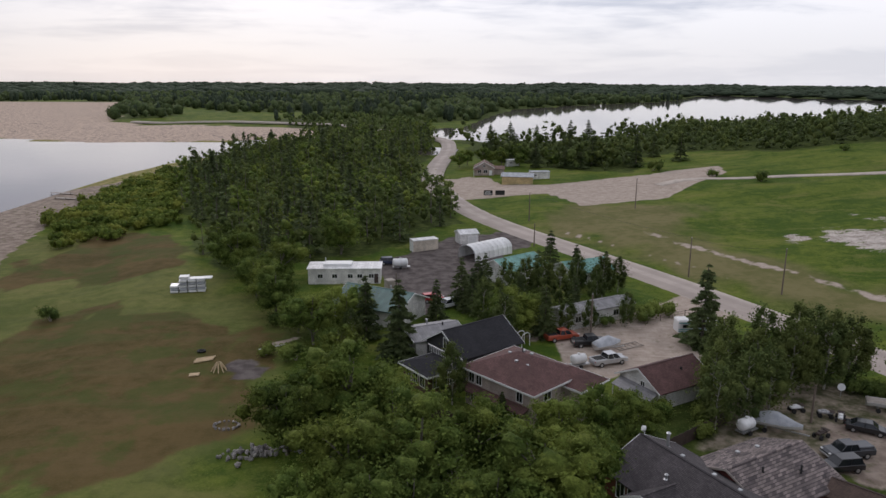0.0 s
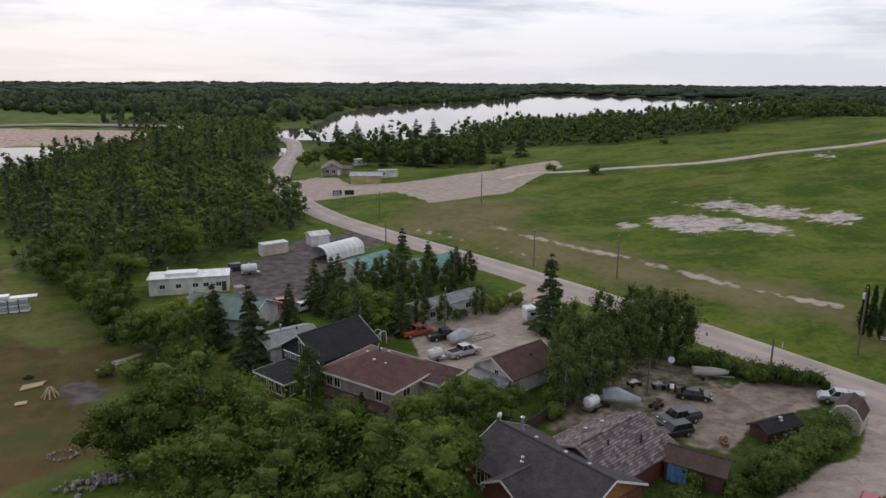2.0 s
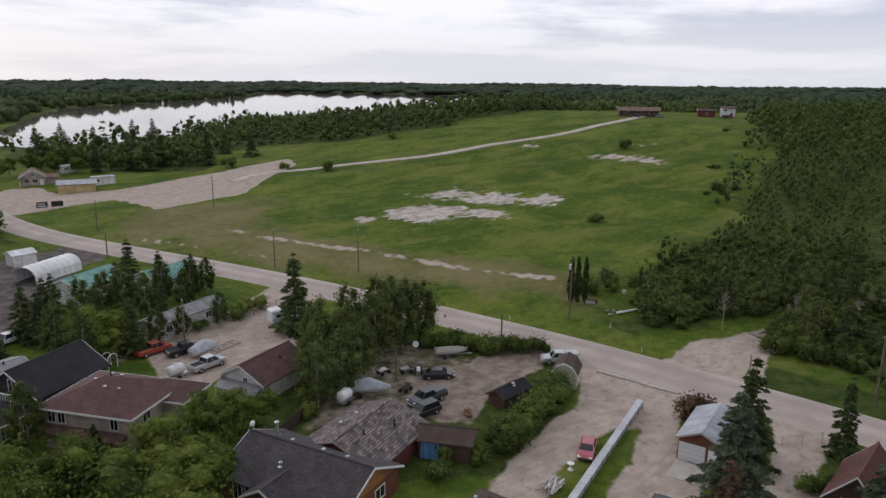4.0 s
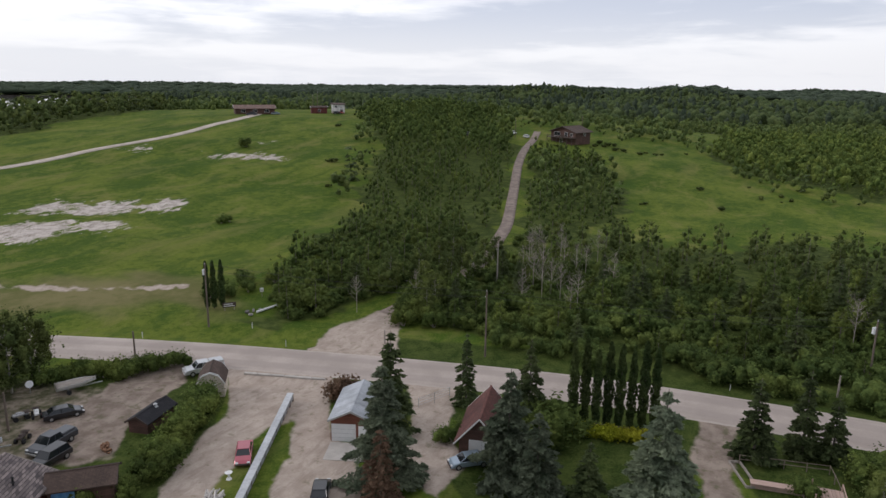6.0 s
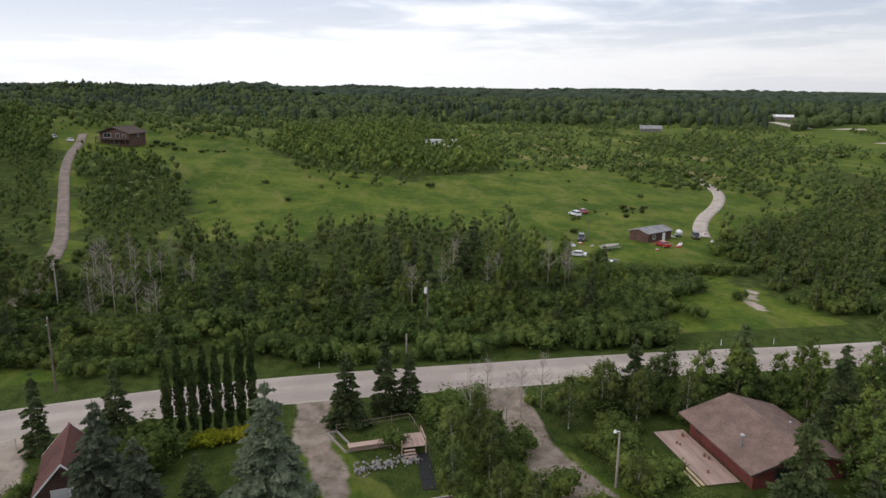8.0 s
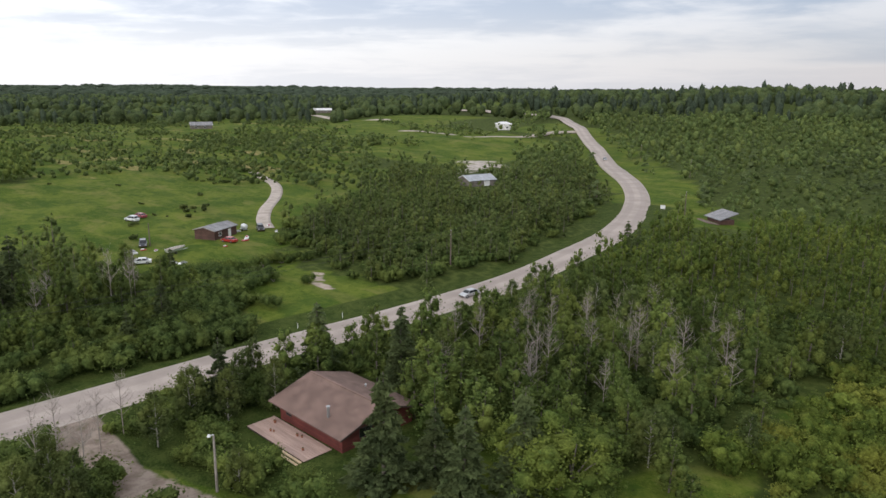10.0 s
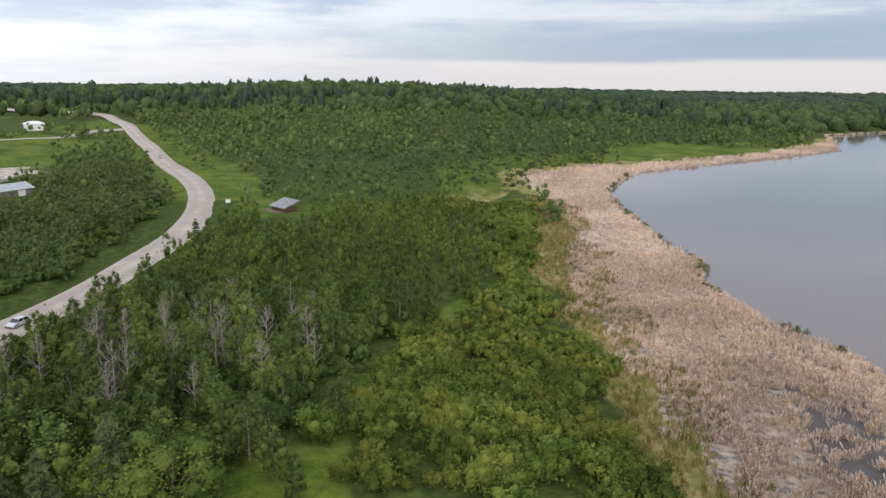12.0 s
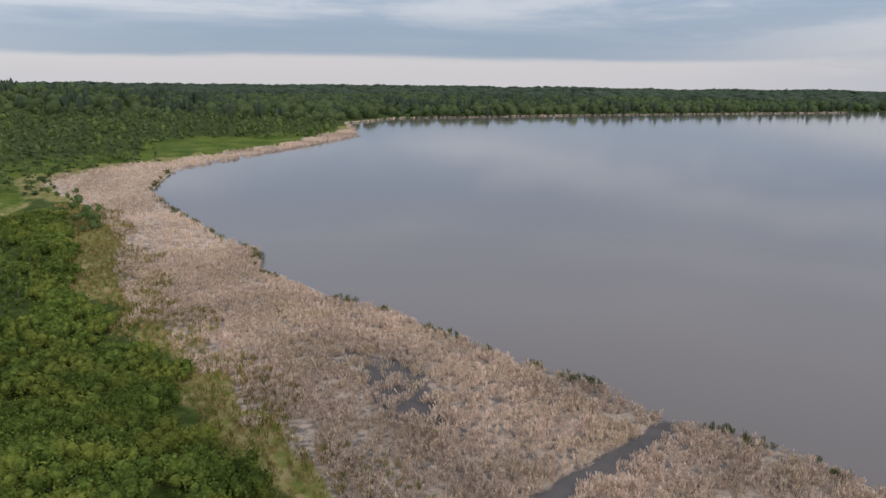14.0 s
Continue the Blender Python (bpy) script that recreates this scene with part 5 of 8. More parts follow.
def opening(root, kind, side, u, z, w_, h_, L, W, mat=None, frame_mat=None):
    """A window or door with its frame on a wall."""
    (px, py), (nx, ny) = wall_point(side, u, L, W)
    tx, ty = -ny, nx

    def bar(bm, a0, a1, z0, z1, d0, d1):
        xs = sorted((px + tx * a0 + nx * d0, px + tx * a1 + nx * d1))
        ys = sorted((py + ty * a0 + ny * d0, py + ty * a1 + ny * d1))
        return box(bm, xs[0], xs[1], ys[0], ys[1], z0, z1)

    bm = bmesh.new()
    f = 0.09
    bar(bm, -w_ / 2 - f, -w_ / 2, z - f, z + h_ + f, -0.05, 0.05)
    bar(bm, w_ / 2, w_ / 2 + f, z - f, z + h_ + f, -0.05, 0.05)
    bar(bm, -w_ / 2, w_ / 2, z + h_, z + h_ + f, -0.05, 0.05)
    bar(bm, -w_ / 2, w_ / 2, z - f, z, -0.05, 0.07)
    if kind == "window":
        bar(bm, -0.03, 0.03, z, z + h_, -0.05, 0.035)
    frame_ob = part(kind, bm, frame_mat or TRIM, root)
    bm = bmesh.new()
    bar(bm, -w_ / 2, w_ / 2, z, z + h_, -0.05, 0.02)
    if kind == "window":
        part("pane", bm, GLASS, frame_ob)
    else:
        part("door_leaf", bm, mat or TRIM, frame_ob)
        if w_ > 2:
            bm = bmesh.new()
            for k in range(1, 4):
                bar(bm, -w_ / 2, w_ / 2, z + h_ * k / 4 - 0.015, z + h_ * k / 4 + 0.015, 0.0, 0.035)
            part("panel_joint", bm, STEEL, frame_ob)


def block(root, L, W, h, rise, roof, wall_mat, roof_mat, over=0.5, x=0.0, y=0.0, yaw=0.0, trim=None, z0=-0.6, gable_mat=None):
    """A walled body with a gable, hip, flat or gambrel roof, as parts under root at (x, y, yaw)."""
    m = pose(x, y, 0, 0, 0, yaw)

    def put(name, bm, mat, label=""):
        bm.transform(m)
        return part(name, bm, mat, root, label)

    trim = trim or TRIM
    a, b_ = L / 2, W / 2
    put("wall", boxed(-a, a, -b_, b_, z0, h), wall_mat)
    o = over
    drop = rise * o / b_
    if roof == "gable" or roof == "gambrel":
        if roof == "gable":
            prof = [(-b_ - o, h - drop), (0, h + rise), (b_ + o, h - drop)]
            gable = [(-b_, h), (b_, h), (0, h + rise)]
        else:
            prof = [(-b_ - 0.15, h - 0.1), (-b_ * 0.62, h + rise * 0.72), (0, h + rise), (b_ * 0.62, h + rise * 0.72), (b_ + 0.15, h - 0.1)]
            gable = [(-b_, h), (b_, h), (b_ * 0.6, h + rise * 0.70), (0, h + rise * 0.97), (-b_ * 0.6, h + rise * 0.70)]
        for sgn in (-1, 1):
            bm = bmesh.new()
            inner = [bm.verts.new((sgn * (a - 0.25), yy, zz)) for yy, zz in gable]
            outer = [bm.verts.new((sgn * a, yy, zz)) for yy, zz in gable]
            bm.faces.new(inner)
            bm.faces.new(outer[::-1])
            for i in range(len(gable)):
                j = (i + 1) % len(gable)
                bm.faces.new((inner[i], inner[j], outer[j], outer[i]))
            put("gable_wall", bm, gable_mat or wall_mat)
        for i in range(len(prof) - 1):
            (y0, z0_), (y1, z1_) = prof[i], prof[i + 1]
            put("roof", slab(bmesh.new(), [(-a - o, y0, z0_ + 0.16), (a + o, y0, z0_ + 0.16), (a + o, y1, z1_ + 0.16), (-a - o, y1, z1_ + 0.16)]), roof_mat)
        for sgn in (-1, 1):
            bm = bmesh.new()
            for i in range(len(prof) - 1):
                (y0, z0_), (y1, z1_) = prof[i], prof[i + 1]
                xx = sgn * (a + o)
                q = [(xx, y0, z0_ + 0.18), (xx + sgn * 0.05, y0, z0_ + 0.18), (xx + sgn * 0.05, y1, z1_ + 0.18), (xx, y1, z1_ + 0.18)]
                slab(bm, q, 0.24)
            put("fascia", bm, trim)
        bm = bmesh.new()
        box(bm, -a - o, a + o, -0.12, 0.12, h + rise + 0.13, h + rise + 0.19)
        put("ridge_cap", bm, roof_mat)
    elif roof == "hip":
        r = max(a - b_, 0.0)
        e = [(-a - o, -b_ - o), (a + o, -b_ - o), (a + o, b_ + o), (-a - o, b_ + o)]
        ze, zr = h - drop + 0.16, h + rise + 0.16
        top = [(-r, 0, zr), (r, 0, zr)]
        planes = [[(*e[0], ze), (*e[1], ze), top[1], top[0]], [(*e[1], ze), (*e[2], ze), top[1]], [(*e[2], ze), (*e[3], ze), top[0], top[1]], [(*e[3], ze), (*e[0], ze), top[0]]]
        for q in planes:
            if r == 0 and len(q) == 4:
                q = q[:3]
            put("roof", slab(bmesh.new(), q), roof_mat)
        bm = bmesh.new()
        box(bm, -a - o - 0.04, a + o + 0.04, -b_ - o - 0.05, -b_ - o, ze - 0.22, ze + 0.02)
        box(bm, -a - o - 0.04, a + o + 0.04, b_ + o, b_ + o + 0.05, ze - 0.22, ze + 0.02)
        box(bm, -a - o - 0.05, -a - o, -b_ - o, b_ + o, ze - 0.22, ze + 0.02)
        box(bm, a + o, a + o + 0.05, -b_ - o, b_ + o, ze - 0.22, ze + 0.02)
        put("fascia", bm, trim)
        put("soffit", boxed(-a - o, a + o, -b_ - o, b_ + o, ze - 0.21, ze - 0.17), trim)
    else:
        put("roof", slab(bmesh.new(), [(-a - o, -b_ - o, h + 0.2), (a + o, -b_ - o, h + 0.2), (a + o, b_ + o, h + 0.2 + rise), (-a - o, b_ + o, h + 0.2 + rise)], 0.2), roof_mat)


def pipe(root, x, y, z, tall, r=0.14, mat=None):
    bm = rodded((x, y, z - 0.4), (x, y, z + tall), r)
    rod(bm, (x, y, z + tall), (x, y, z + tall + 0.12), r * 1.7, r2=r * 0.6)
    rod(bm, (x, y, z), (x, y, z + 0.12), r * 2.2, r2=r)
    part("chimney_pipe", bm, mat or STEEL, root, "metal flue with a cap")


def vents(root, spots):
    for x, y, z in spots:
        part("roof_vent", boxed(x - 0.2, x + 0.2, y - 0.2, y + 0.2, z, z + 0.28, bevel=0.05), STEEL, root)


# ---------------------------------------------------------------- the hamlet's houses
def nearest_house():
    r = thing("house", 25, 62, -61.5, "low house with charcoal shingle roof and weathered mauve wing", "house")
    L, W = 15.0, 10.0
    block(r, L, W, 2.7, 2.3, "gable", WALLS["rust"], ROOFS["charcoal"], 0.45, gable_mat=WALLS["orange"])
    block(r, 11.0, 10.0, 2.6, 2.0, "gable", WALLS["red"], ROOFS["weathered"], 0.4, x=0.75, y=8.7, yaw=90.5, trim=PLANK)
    block(r, 6.0, 4.6, 2.55, 1.3, "gable", WALLS["rust"], ROOFS["charcoal"], 0.35, x=-0.5, y=-3.6, yaw=90)
    for u in (-5.2, -3.6, 4.0, 5.6):
        opening(r, "window", 0, u, 0.5, 1.1, 1.7, L, W)
    opening(r, "window", 1, 1.5, 0.9, 1.6, 1.2, L, W)
    pipe(r, -5.6, 1.6, 4.3, 1.6, 0.16)
    pipe(r, -1.6, -2.6, 3.9, 0.5, 0.13)
    pipe(r, 2.2, 6.5, 4.1, 0.5, 0.1, BLACK_RUBBER)
    pipe(r, 3.6, 10.5, 3.9, 0.5, 0.1, BLACK_RUBBER)
    vents(r, [(-3.0, 1.0, 4.6), (1.0, 1.0, 4.6), (4.0, 1.0, 4.6), (-1.2, 10.0, 4.2), (-1.6, 7.5, 4.0)])
    bm = rodded((-7.6, 0.2, 5.2), (-7.6, 0.2, 5.7), 0.05)
    rod(bm, (-7.6, 0.2, 5.8), (-7.75, -0.05, 5.9), 0.35, 10, 0.28)
    part("satellite_dish", bm, TRIM, r)


def maroon_house():
    r = thing("house", 10.6, 86.3, -47, "two-storey pinkish house with maroon hip roof", "house")
    L, W = 11.4, 9.6
    block(r, L, W, 5.2, 2.0, "hip", WALLS["pinkish"], ROOFS["maroon"], 0.6)
    block(r, 6.0, 5.0, 4.6, 1.2, "hip", WALLS["pinkish"], ROOFS["maroon"], 0.5, x=5.2, y=3.8)
    for u in (-4.6, -3.3, 3.6):
        opening(r, "window", 0, u, 3.3, 0.9, 1.3, L, W)
    for u in (-4.2, -2.8, -1.2, 3.2):
        opening(r, "window", 0, u, 0.7, 1.0, 1.4, L, W)
    for u in (-2.0, 2.4):
        opening(r, "window", 1, u, 3.4, 1.3, 1.0, L, W)
    part("lower_roof", slab(bmesh.new(), [(-5.7, -6.2, 2.55), (5.2, -6.2, 2.55), (5.2, -4.8, 3.0), (-5.7, -4.8, 3.0)]), ROOFS["maroon"], r)
    vents(r, [(-0.8, 1.0, 7.0), (0.6, 0.9, 7.0), (0.2, -1.6, 6.6), (2.0, -1.4, 6.5), (-1.8, -0.6, 6.9)])
    pipe(r, -0.5, 0.4, 7.2, 0.5, 0.08, BLACK_RUBBER)


def black_house():
    r = thing("house", 4.6, 98.2, 37, "black-roofed house with a white balcony and sunroom", "house")
    L, W = 10.5, 8.6
    block(r, L, W, 4.4, 2.6, "gable", WALLS["black"], ROOFS["black"], 0.5)
    block(r, 7.0, 6.0, 2.8, 0.9, "hip", WALLS["brown"], ROOFS["black"], 0.5, x=-7.2, y=-0.6)
    for u in (-2.2, -0.8, 0.6, 2.0):
        opening(r, "window", 0, u - 7.2, 0.8, 1.0, 1.6, L, 7.2)
    for u in (-1.6, 0.0, 1.6):
        opening(r, "window", 3, u + 0.6, 0.8, 1.1, 1.6, L + 10.9, W)
    bm = bmesh.new()
    for k in range(12):
        box(bm, -6.5, -6.44, -2.6 + k * 0.4, -2.52 + k * 0.4, 3.7, 4.6)
    box(bm, -6.55, -6.4, -2.8, 2.2, 4.6, 4.7)
    box(bm, -6.55, -5.3, -2.8, -2.7, 4.6, 4.7)
    box(bm, -6.55, -5.3, -2.8, -2.7, 3.7, 3.8)
    part("balcony_rail", bm, TRIM, r, "white balcony railing")
    opening(r, "window", 3, 0.4, 4.4, 1.2, 1.5, L, W)


def grey_house():
    r = thing("house", -1.6, 105.2, 25, "small white house with a pale grey roof", "house")
    block(r, 8.0, 6.4, 3.2, 0.9, "gable", WALLS["white"], ROOFS["slate"], 0.5)
    opening(r, "window", 0, -1.5, 0.9, 1.2, 1.2, 8, 6.4)
    opening(r, "window", 0, 1.8, 0.9, 1.0, 1.2, 8, 6.4)
    pipe(r, -0.6, 0.5, 4.1, 0.9, 0.13)
    pipe(r, 1.6, -0.6, 3.9, 0.6, 0.1, BLACK_RUBBER)


def teal_house():
    r = thing("house", -11.0, 121.5, -28, "white house under a grey-teal sheet roof", "house")
    block(r, 13, 9.6, 3.2, 2.0, "gable", WALLS["white"], ROOFS["teal"], 0.6)
    for u in (-4.4, -1.8, 1.5):
        opening(r, "window", 0, u, 0.9, 1.3, 1.3, 13, 9.6)
    opening(r, "window", 3, 0, 0.9, 1.6, 1.3, 13, 9.6)
    pipe(r, 2, 0.4, 5.1, 0.7, 0.12)


def long_trailer():
    r = thing("mobile_home", -20.4, 145.0, 2, "long white mobile home with a flat white roof", "mobile home")
    block(r, 15, 5.0, 3.2, 0.1, "flat", WALLS["white"], ROOFS["white"], 0.25)
    part("roof_box", boxed(-4.5, 1.5, -1.2, 1.6, 3.3, 4.0, bevel=0.06), TRIM, r)
    for u in (-5, -2, 1.2, 3.2, 5.6):
        opening(r, "window", 0, u, 1.3, 1.0, 0.8, 15, 5.0)
    opening(r, "door", 0, 6.6, 0.2, 0.9, 2.0, 15, 5.0, DARK_TRIM)
    pipe(r, -4.2, 1.0, 3.9, 0.8, 0.09)


def tent_shed():
    """A hooped shelter: ribbed white sheet over arches, open at one end."""
    r = thing("tent_garage", 10.4, 165.6, 41.7, "white hooped tent garage with an open dark front", "shelter")
    half, L, n_ = 2.9, 12.5, 10
    for i in range(8):
        bm = bmesh.new()
        x0, x1 = -L / 2 + i * L / 8 + 0.03, -L / 2 + (i + 1) * L / 8 - 0.03
        prev = None
        for k in range(n_ + 1):
            t = math.pi * k / n_
            yy, zz = -math.cos(t) * half, 0.7 + math.sin(t) ** 0.8 * 2.7 if 0 < k < n_ else -0.1
            row = [bm.verts.new((x0, yy, zz)), bm.verts.new(((x0 + x1) / 2, yy * 0.975, zz - 0.10)), bm.verts.new((x1, yy, zz))]
            if prev:
                for j in range(2):
                    bm.faces.new((prev[j], prev[j + 1], row[j + 1], row[j]))
            prev = row
        part("sheet_bay", bm, TRIM, r)
    bm = bmesh.new()
    vs = [bm.verts.new((L / 2 - 0.05, -math.cos(math.pi * k / n_) * half, 0.7 + math.sin(math.pi * k / n_) ** 0.8 * 2.65 if 0 < k < n_ else -0.1)) for k in range(n_ + 1)]
    bm.faces.new(vs)
    part("end_sheet", bm, TRIM, r)
    for sx in (-L / 2, L / 2):
        bm = bmesh.new()
        q = [(sx, -math.cos(math.pi * k / n_) * (half - 0.05), 0.7 + math.sin(math.pi * k / n_) ** 0.8 * 2.62 if 0 < k < n_ else -0.1) for k in range(n_ + 1)]
        for a, c in zip(q, q[1:]):
            rod(bm, a, c, 0.06, 5)
        part("hoop", bm, STEEL, r)


def simple(name, x, y, yaw, L, W, h, rise, roof, wall, cover, label, category, over=0.3, wins=(), doors=(), trim=None, z=None):
    r = thing(name, x, y, yaw, label, category, z=z)
    block(r, L, W, h, rise, roof, WALLS[wall], ROOFS[cover], over, trim=trim)
    for side, u, zz, w_, h_ in wins:
        opening(r, "window", side, u, zz, w_, h_, L, W)
    for side, u, w_, h_, *m in doors:
        opening(r, "door", side, u, 0.05, w_, h_, L, W, m[0] if m else None)
    return r


def hooded_garage():
    r = simple("garage", 30.2, 89.6, 30, 9.4, 7.2, 2.6, 1.9, "gable", "white", "maroon", "white garage with a maroon gable roof and front awning", "garage", 0.5, wins=((3, 0.6, 2.2, 0.7, 0.7),))
    part("awning", slab(bmesh.new(), [(-6.4, -3.4, 1.5), (-4.7, -3.4, 2.3), (-4.7, 3.4, 2.3), (-6.4, 3.4, 1.5)], 0.06), ROOFS["slate"], r, "grey sheet awning")
    for yy in (-3.2, 0, 3.2):
        part("awning_post", boxed(-6.3, -6.2, yy - 0.05, yy + 0.05, -0.3, 1.45), TRIM, r)
    pipe(r, 1.2, -1.6, 3.7, 0.3, 0.12, BLACK_RUBBER)


def tarp_shed():
    r = simple("shed", 41.3, 61.2, -45, 6.0, 3.6, 2.2, 0.9, "gable", "brown", "brown", "brown plank shed with a blue tarpaulin on its wall", "shed", 0.35, trim=DARK_TRIM)
    tarp = surface("blue_tarpaulin", (0.10, 0.30, 0.58), (0.22, 0.45, 0.72), 2.0, 0.45, bump=0.8)
    bm = bmesh.new()
    cols = []
    for i in range(9):
        u = -2.6 + i * 0.26
        sway = 0.10 * math.sin(i * 2.1)
        cols.append([bm.verts.new((u, -1.95 - 0.35 * k / 5 + sway * k / 5, 2.15 - 2.0 * k / 5)) for k in range(6)])
    for a, c in zip(cols, cols[1:]):
        for k in range(5):
            bm.faces.new((a[k], c[k], c[k + 1], a[k + 1]))
    bmesh.ops.solidify(bm, geom=bm.faces[:], thickness=0.03)
    part("tarpaulin", bm, tarp, r, "crumpled blue tarpaulin")


def cabin():
    r = thing("cabin", 69.5, -46.3, 4, "red-brown cabin with a broad tan shingle roof", "house")
    L, W = 12.6, 11.0
    block(r, L, W, 2.4, 1.7, "gable", WALLS["red"], ROOFS["tan"], 1.05, trim=DARK_TRIM)
    pipe(r, -2.6, 4.6, 2.6, 1.6, 0.17)
    pipe(r, -4.2, -3.4, 2.9, 0.7, 0.1)
    pipe(r, 0.4, -3.6, 2.8, 0.7, 0.1)
    opening(r, "window", 2, -4.4, 0.9, 1.0, 1.0, L, W, frame_mat=DARK_TRIM)
    opening(r, "door", 3, 2.4, 0.1, 0.95, 2.0, L, W, DARK_TRIM)
    opening(r, "window", 3, -2.0, 0.9, 1.8, 1.1, L, W, frame_mat=DARK_TRIM)


def deck_of_cabin():
    r = thing("deck", 68.5, -37.6, 4, "low pinkish plank terrace with pale steps beside the cabin", "deck")
    for i in range(11):
        part("plank", boxed(-4.4, 7.6, -2.9 + i * 0.36, -2.57 + i * 0.36, 0.14, 0.20), PINK_PLANK, r)
    part("frame", boxed(-4.3, 7.5, -2.85, 1.02, -0.6, 0.13), DARK_TRIM, r)
    for k in range(3):
        part("step", boxed(-4.2, -0.4, 1.12 + k * 0.5, 1.46 + k * 0.5, -0.12 - k * 0.10, 0.12 - k * 0.10, bevel=0.02), FRESH_WOOD, r)
    for x, y, s_ in ((5.9, -1.9, 0.20), (4.4, -0.3, 0.15), (4.0, -0.5, 0.12), (1.1, -1.9, 0.18), (0.4, -2.1, 0.14), (-2.2, -0.4, 0.17)):
        m = r.matrix_world @ Vector((x, y, 0.2))
        q = thing("flower_pot", m.x, m.y, 0, "terracotta flower pot with a green plant", "pot", "pots on the terrace", z=m.z)
        part("pot", rodded((0, 0, 0), (0, 0, s_ * 1.5), s_ * 0.7, 10, s_), POT, q)
        part("plant", joined_cards(s_), LEAF_SHADY, q)


def joined_cards(s_):
    """A small tuft of upright leaves."""
    bm, q = bmesh.new(), random.Random(int(s_ * 1000))
    for k in range(14):
        a, t, h_ = q.uniform(0, 6.28), q.uniform(0.2, 1.1) * s_, s_ * q.uniform(1.9, 3.0)
        tip = (math.cos(a) * t, math.sin(a) * t, h_)
        bm.faces.new([bm.verts.new(p) for p in ((0.06 * math.sin(a), -0.06 * math.cos(a), s_ * 1.4), tip, (-0.06 * math.sin(a), 0.06 * math.cos(a), s_ * 1.4))])
    return bm


POT = surface("terracotta", (0.30, 0.12, 0.07), (0.40, 0.18, 0.11), 3.0, 0.85)
nearest_house()
maroon_house()
black_house()
grey_house()
teal_house()
long_trailer()
tent_shed()
hooded_garage()
tarp_shed()
cabin()
deck_of_cabin()
simple("cargo_box", -4.5, 171.6, 24, 6.6, 2.5, 2.6, 0.05, "flat", "cream", "white", "cream box trailer parked on dark gravel", "trailer", 0.03, doors=((3, 0, 2.2, 2.3),))
simple("shed", 6.3, 179.2, 18, 4.8, 4.2, 2.6, 0.7, "gable", "white", "white", "small white shed with a double door", "shed", 0.2, doors=((0, 0.8, 2.2, 2.0),))
simple("long_shed", 15.4, 147.2, 39, 11, 8, 3.0, 1.6, "gable", "white", "green", "white building with a turquoise sheet roof", "building", 0.5, wins=((0, -3, 1, 1.2, 1.2), (0, 2, 1, 1.2, 1.2)))
simple("long_shed", 29.6, 144.6, 25, 10, 7, 2.9, 1.5, "gable", "white", "green", "white outbuilding with a turquoise sheet roof", "building", 0.5, wins=((0, -2, 1, 1.2, 1.2),))
simple("mobile_home", 26.6, 120.0, 29, 15, 4.6, 2.7, 0.7, "gable", "white", "slate", "white mobile home with a low grey roof", "mobile home", 0.3, wins=((0, -5, 1.1, 1.2, 1.0), (0, -1, 1.1, 1.2, 1.0), (0, 3.5, 1.1, 1.2, 1.0)))
r_ = simple("shed", 55.8, 68.0, 13, 5.4, 2.6, 1.5, 0.7, "gable", "brown", "black", "low dark shed with a small white roof vent", "shed", 0.3, trim=DARK_TRIM)
pipe(r_, 0.4, -0.3, 2.1, 0.35, 0.16)
simple("garden_shed", 66.4, 68.4, 38, 4.2, 3.5, 2.0, 1.6, "gambrel", "cream", "brown", "beige garden shed with a gambrel roof", "shed", 0.15, doors=((3, 0, 1.3, 1.8, PLANK),))
r_ = simple("garage", 67.3, 45.4, 23, 8.4, 4.8, 2.9, 1.1, "gable", "rust", "metal", "red-brown garage with a pale metal roof", "garage", 0.35, doors=((3, -0.9, 2.7, 2.2), (3, 1.35, 0.8, 2.0)), trim=STEEL)
for k in range(15):
    u = -4.5 + k * 0.64
    for sy in (-1, 1):
        part("roof_rib", slab(bmesh.new(), [(u, sy * 2.75, 2.79), (u + 0.07, sy * 2.75, 2.79), (u + 0.07, 0, 4.07), (u, 0, 4.07)], 0.05), STEEL, r_)
r_ = simple("cottage", 71.6, 30.2, 15, 8.2, 4.8, 2.2, 2.7, "gable", "brown", "redbrown", "small brown cottage with white doors under a steep red-brown roof", "house", 0.55, doors=((3, 0.9, 1.1, 1.95, TRIM), (3, -0.5, 1.3, 1.95, TRIM)), trim=TRIM)
simple("garden_shed", 60.2, -7.4, 8, 3.4, 3.4, 1.9, 0.9, "hip", "rust", "maroon", "little shed with a maroon roof", "shed", 0.3)
r_ = simple("shed", 36.6, 47.4, 20, 4.6, 3.8, 2.2, 1.0, "hip", "brown", "brown", "small shed with a dark brown shingle roof and pale flue", "shed", 0.35, trim=DARK_TRIM)
pipe(r_, -1.0, 0.6, 2.9, 0.9, 0.1)
# outlying houses
simple("house", 296, 262, -42, 20, 9, 2.9, 1.5, "gable", "brown", "tan", "long brown bungalow on the hilltop", "house", 0.8, wins=((0, -6, 0.9, 2, 1.3), (0, 0, 0.9, 2, 1.3), (0, 6, 0.9, 2, 1.3)))
simple("house", 351, 247, -48, 7, 6, 5.0, 0.6, "flat", "white", "brown", "white two-storey house on the hilltop", "house", 0.5, wins=((0, -1.6, 3.2, 1.2, 1.2), (0, 1.6, 0.9, 1.4, 1.3)))
simple("outbuilding", 343, 255, -48, 9, 6, 3.4, 0.8, "gable", "red", "brown", "dark red outbuilding beside the hilltop house", "building", 0.4, wins=((0, 0, 1.0, 1.2, 1.2),))
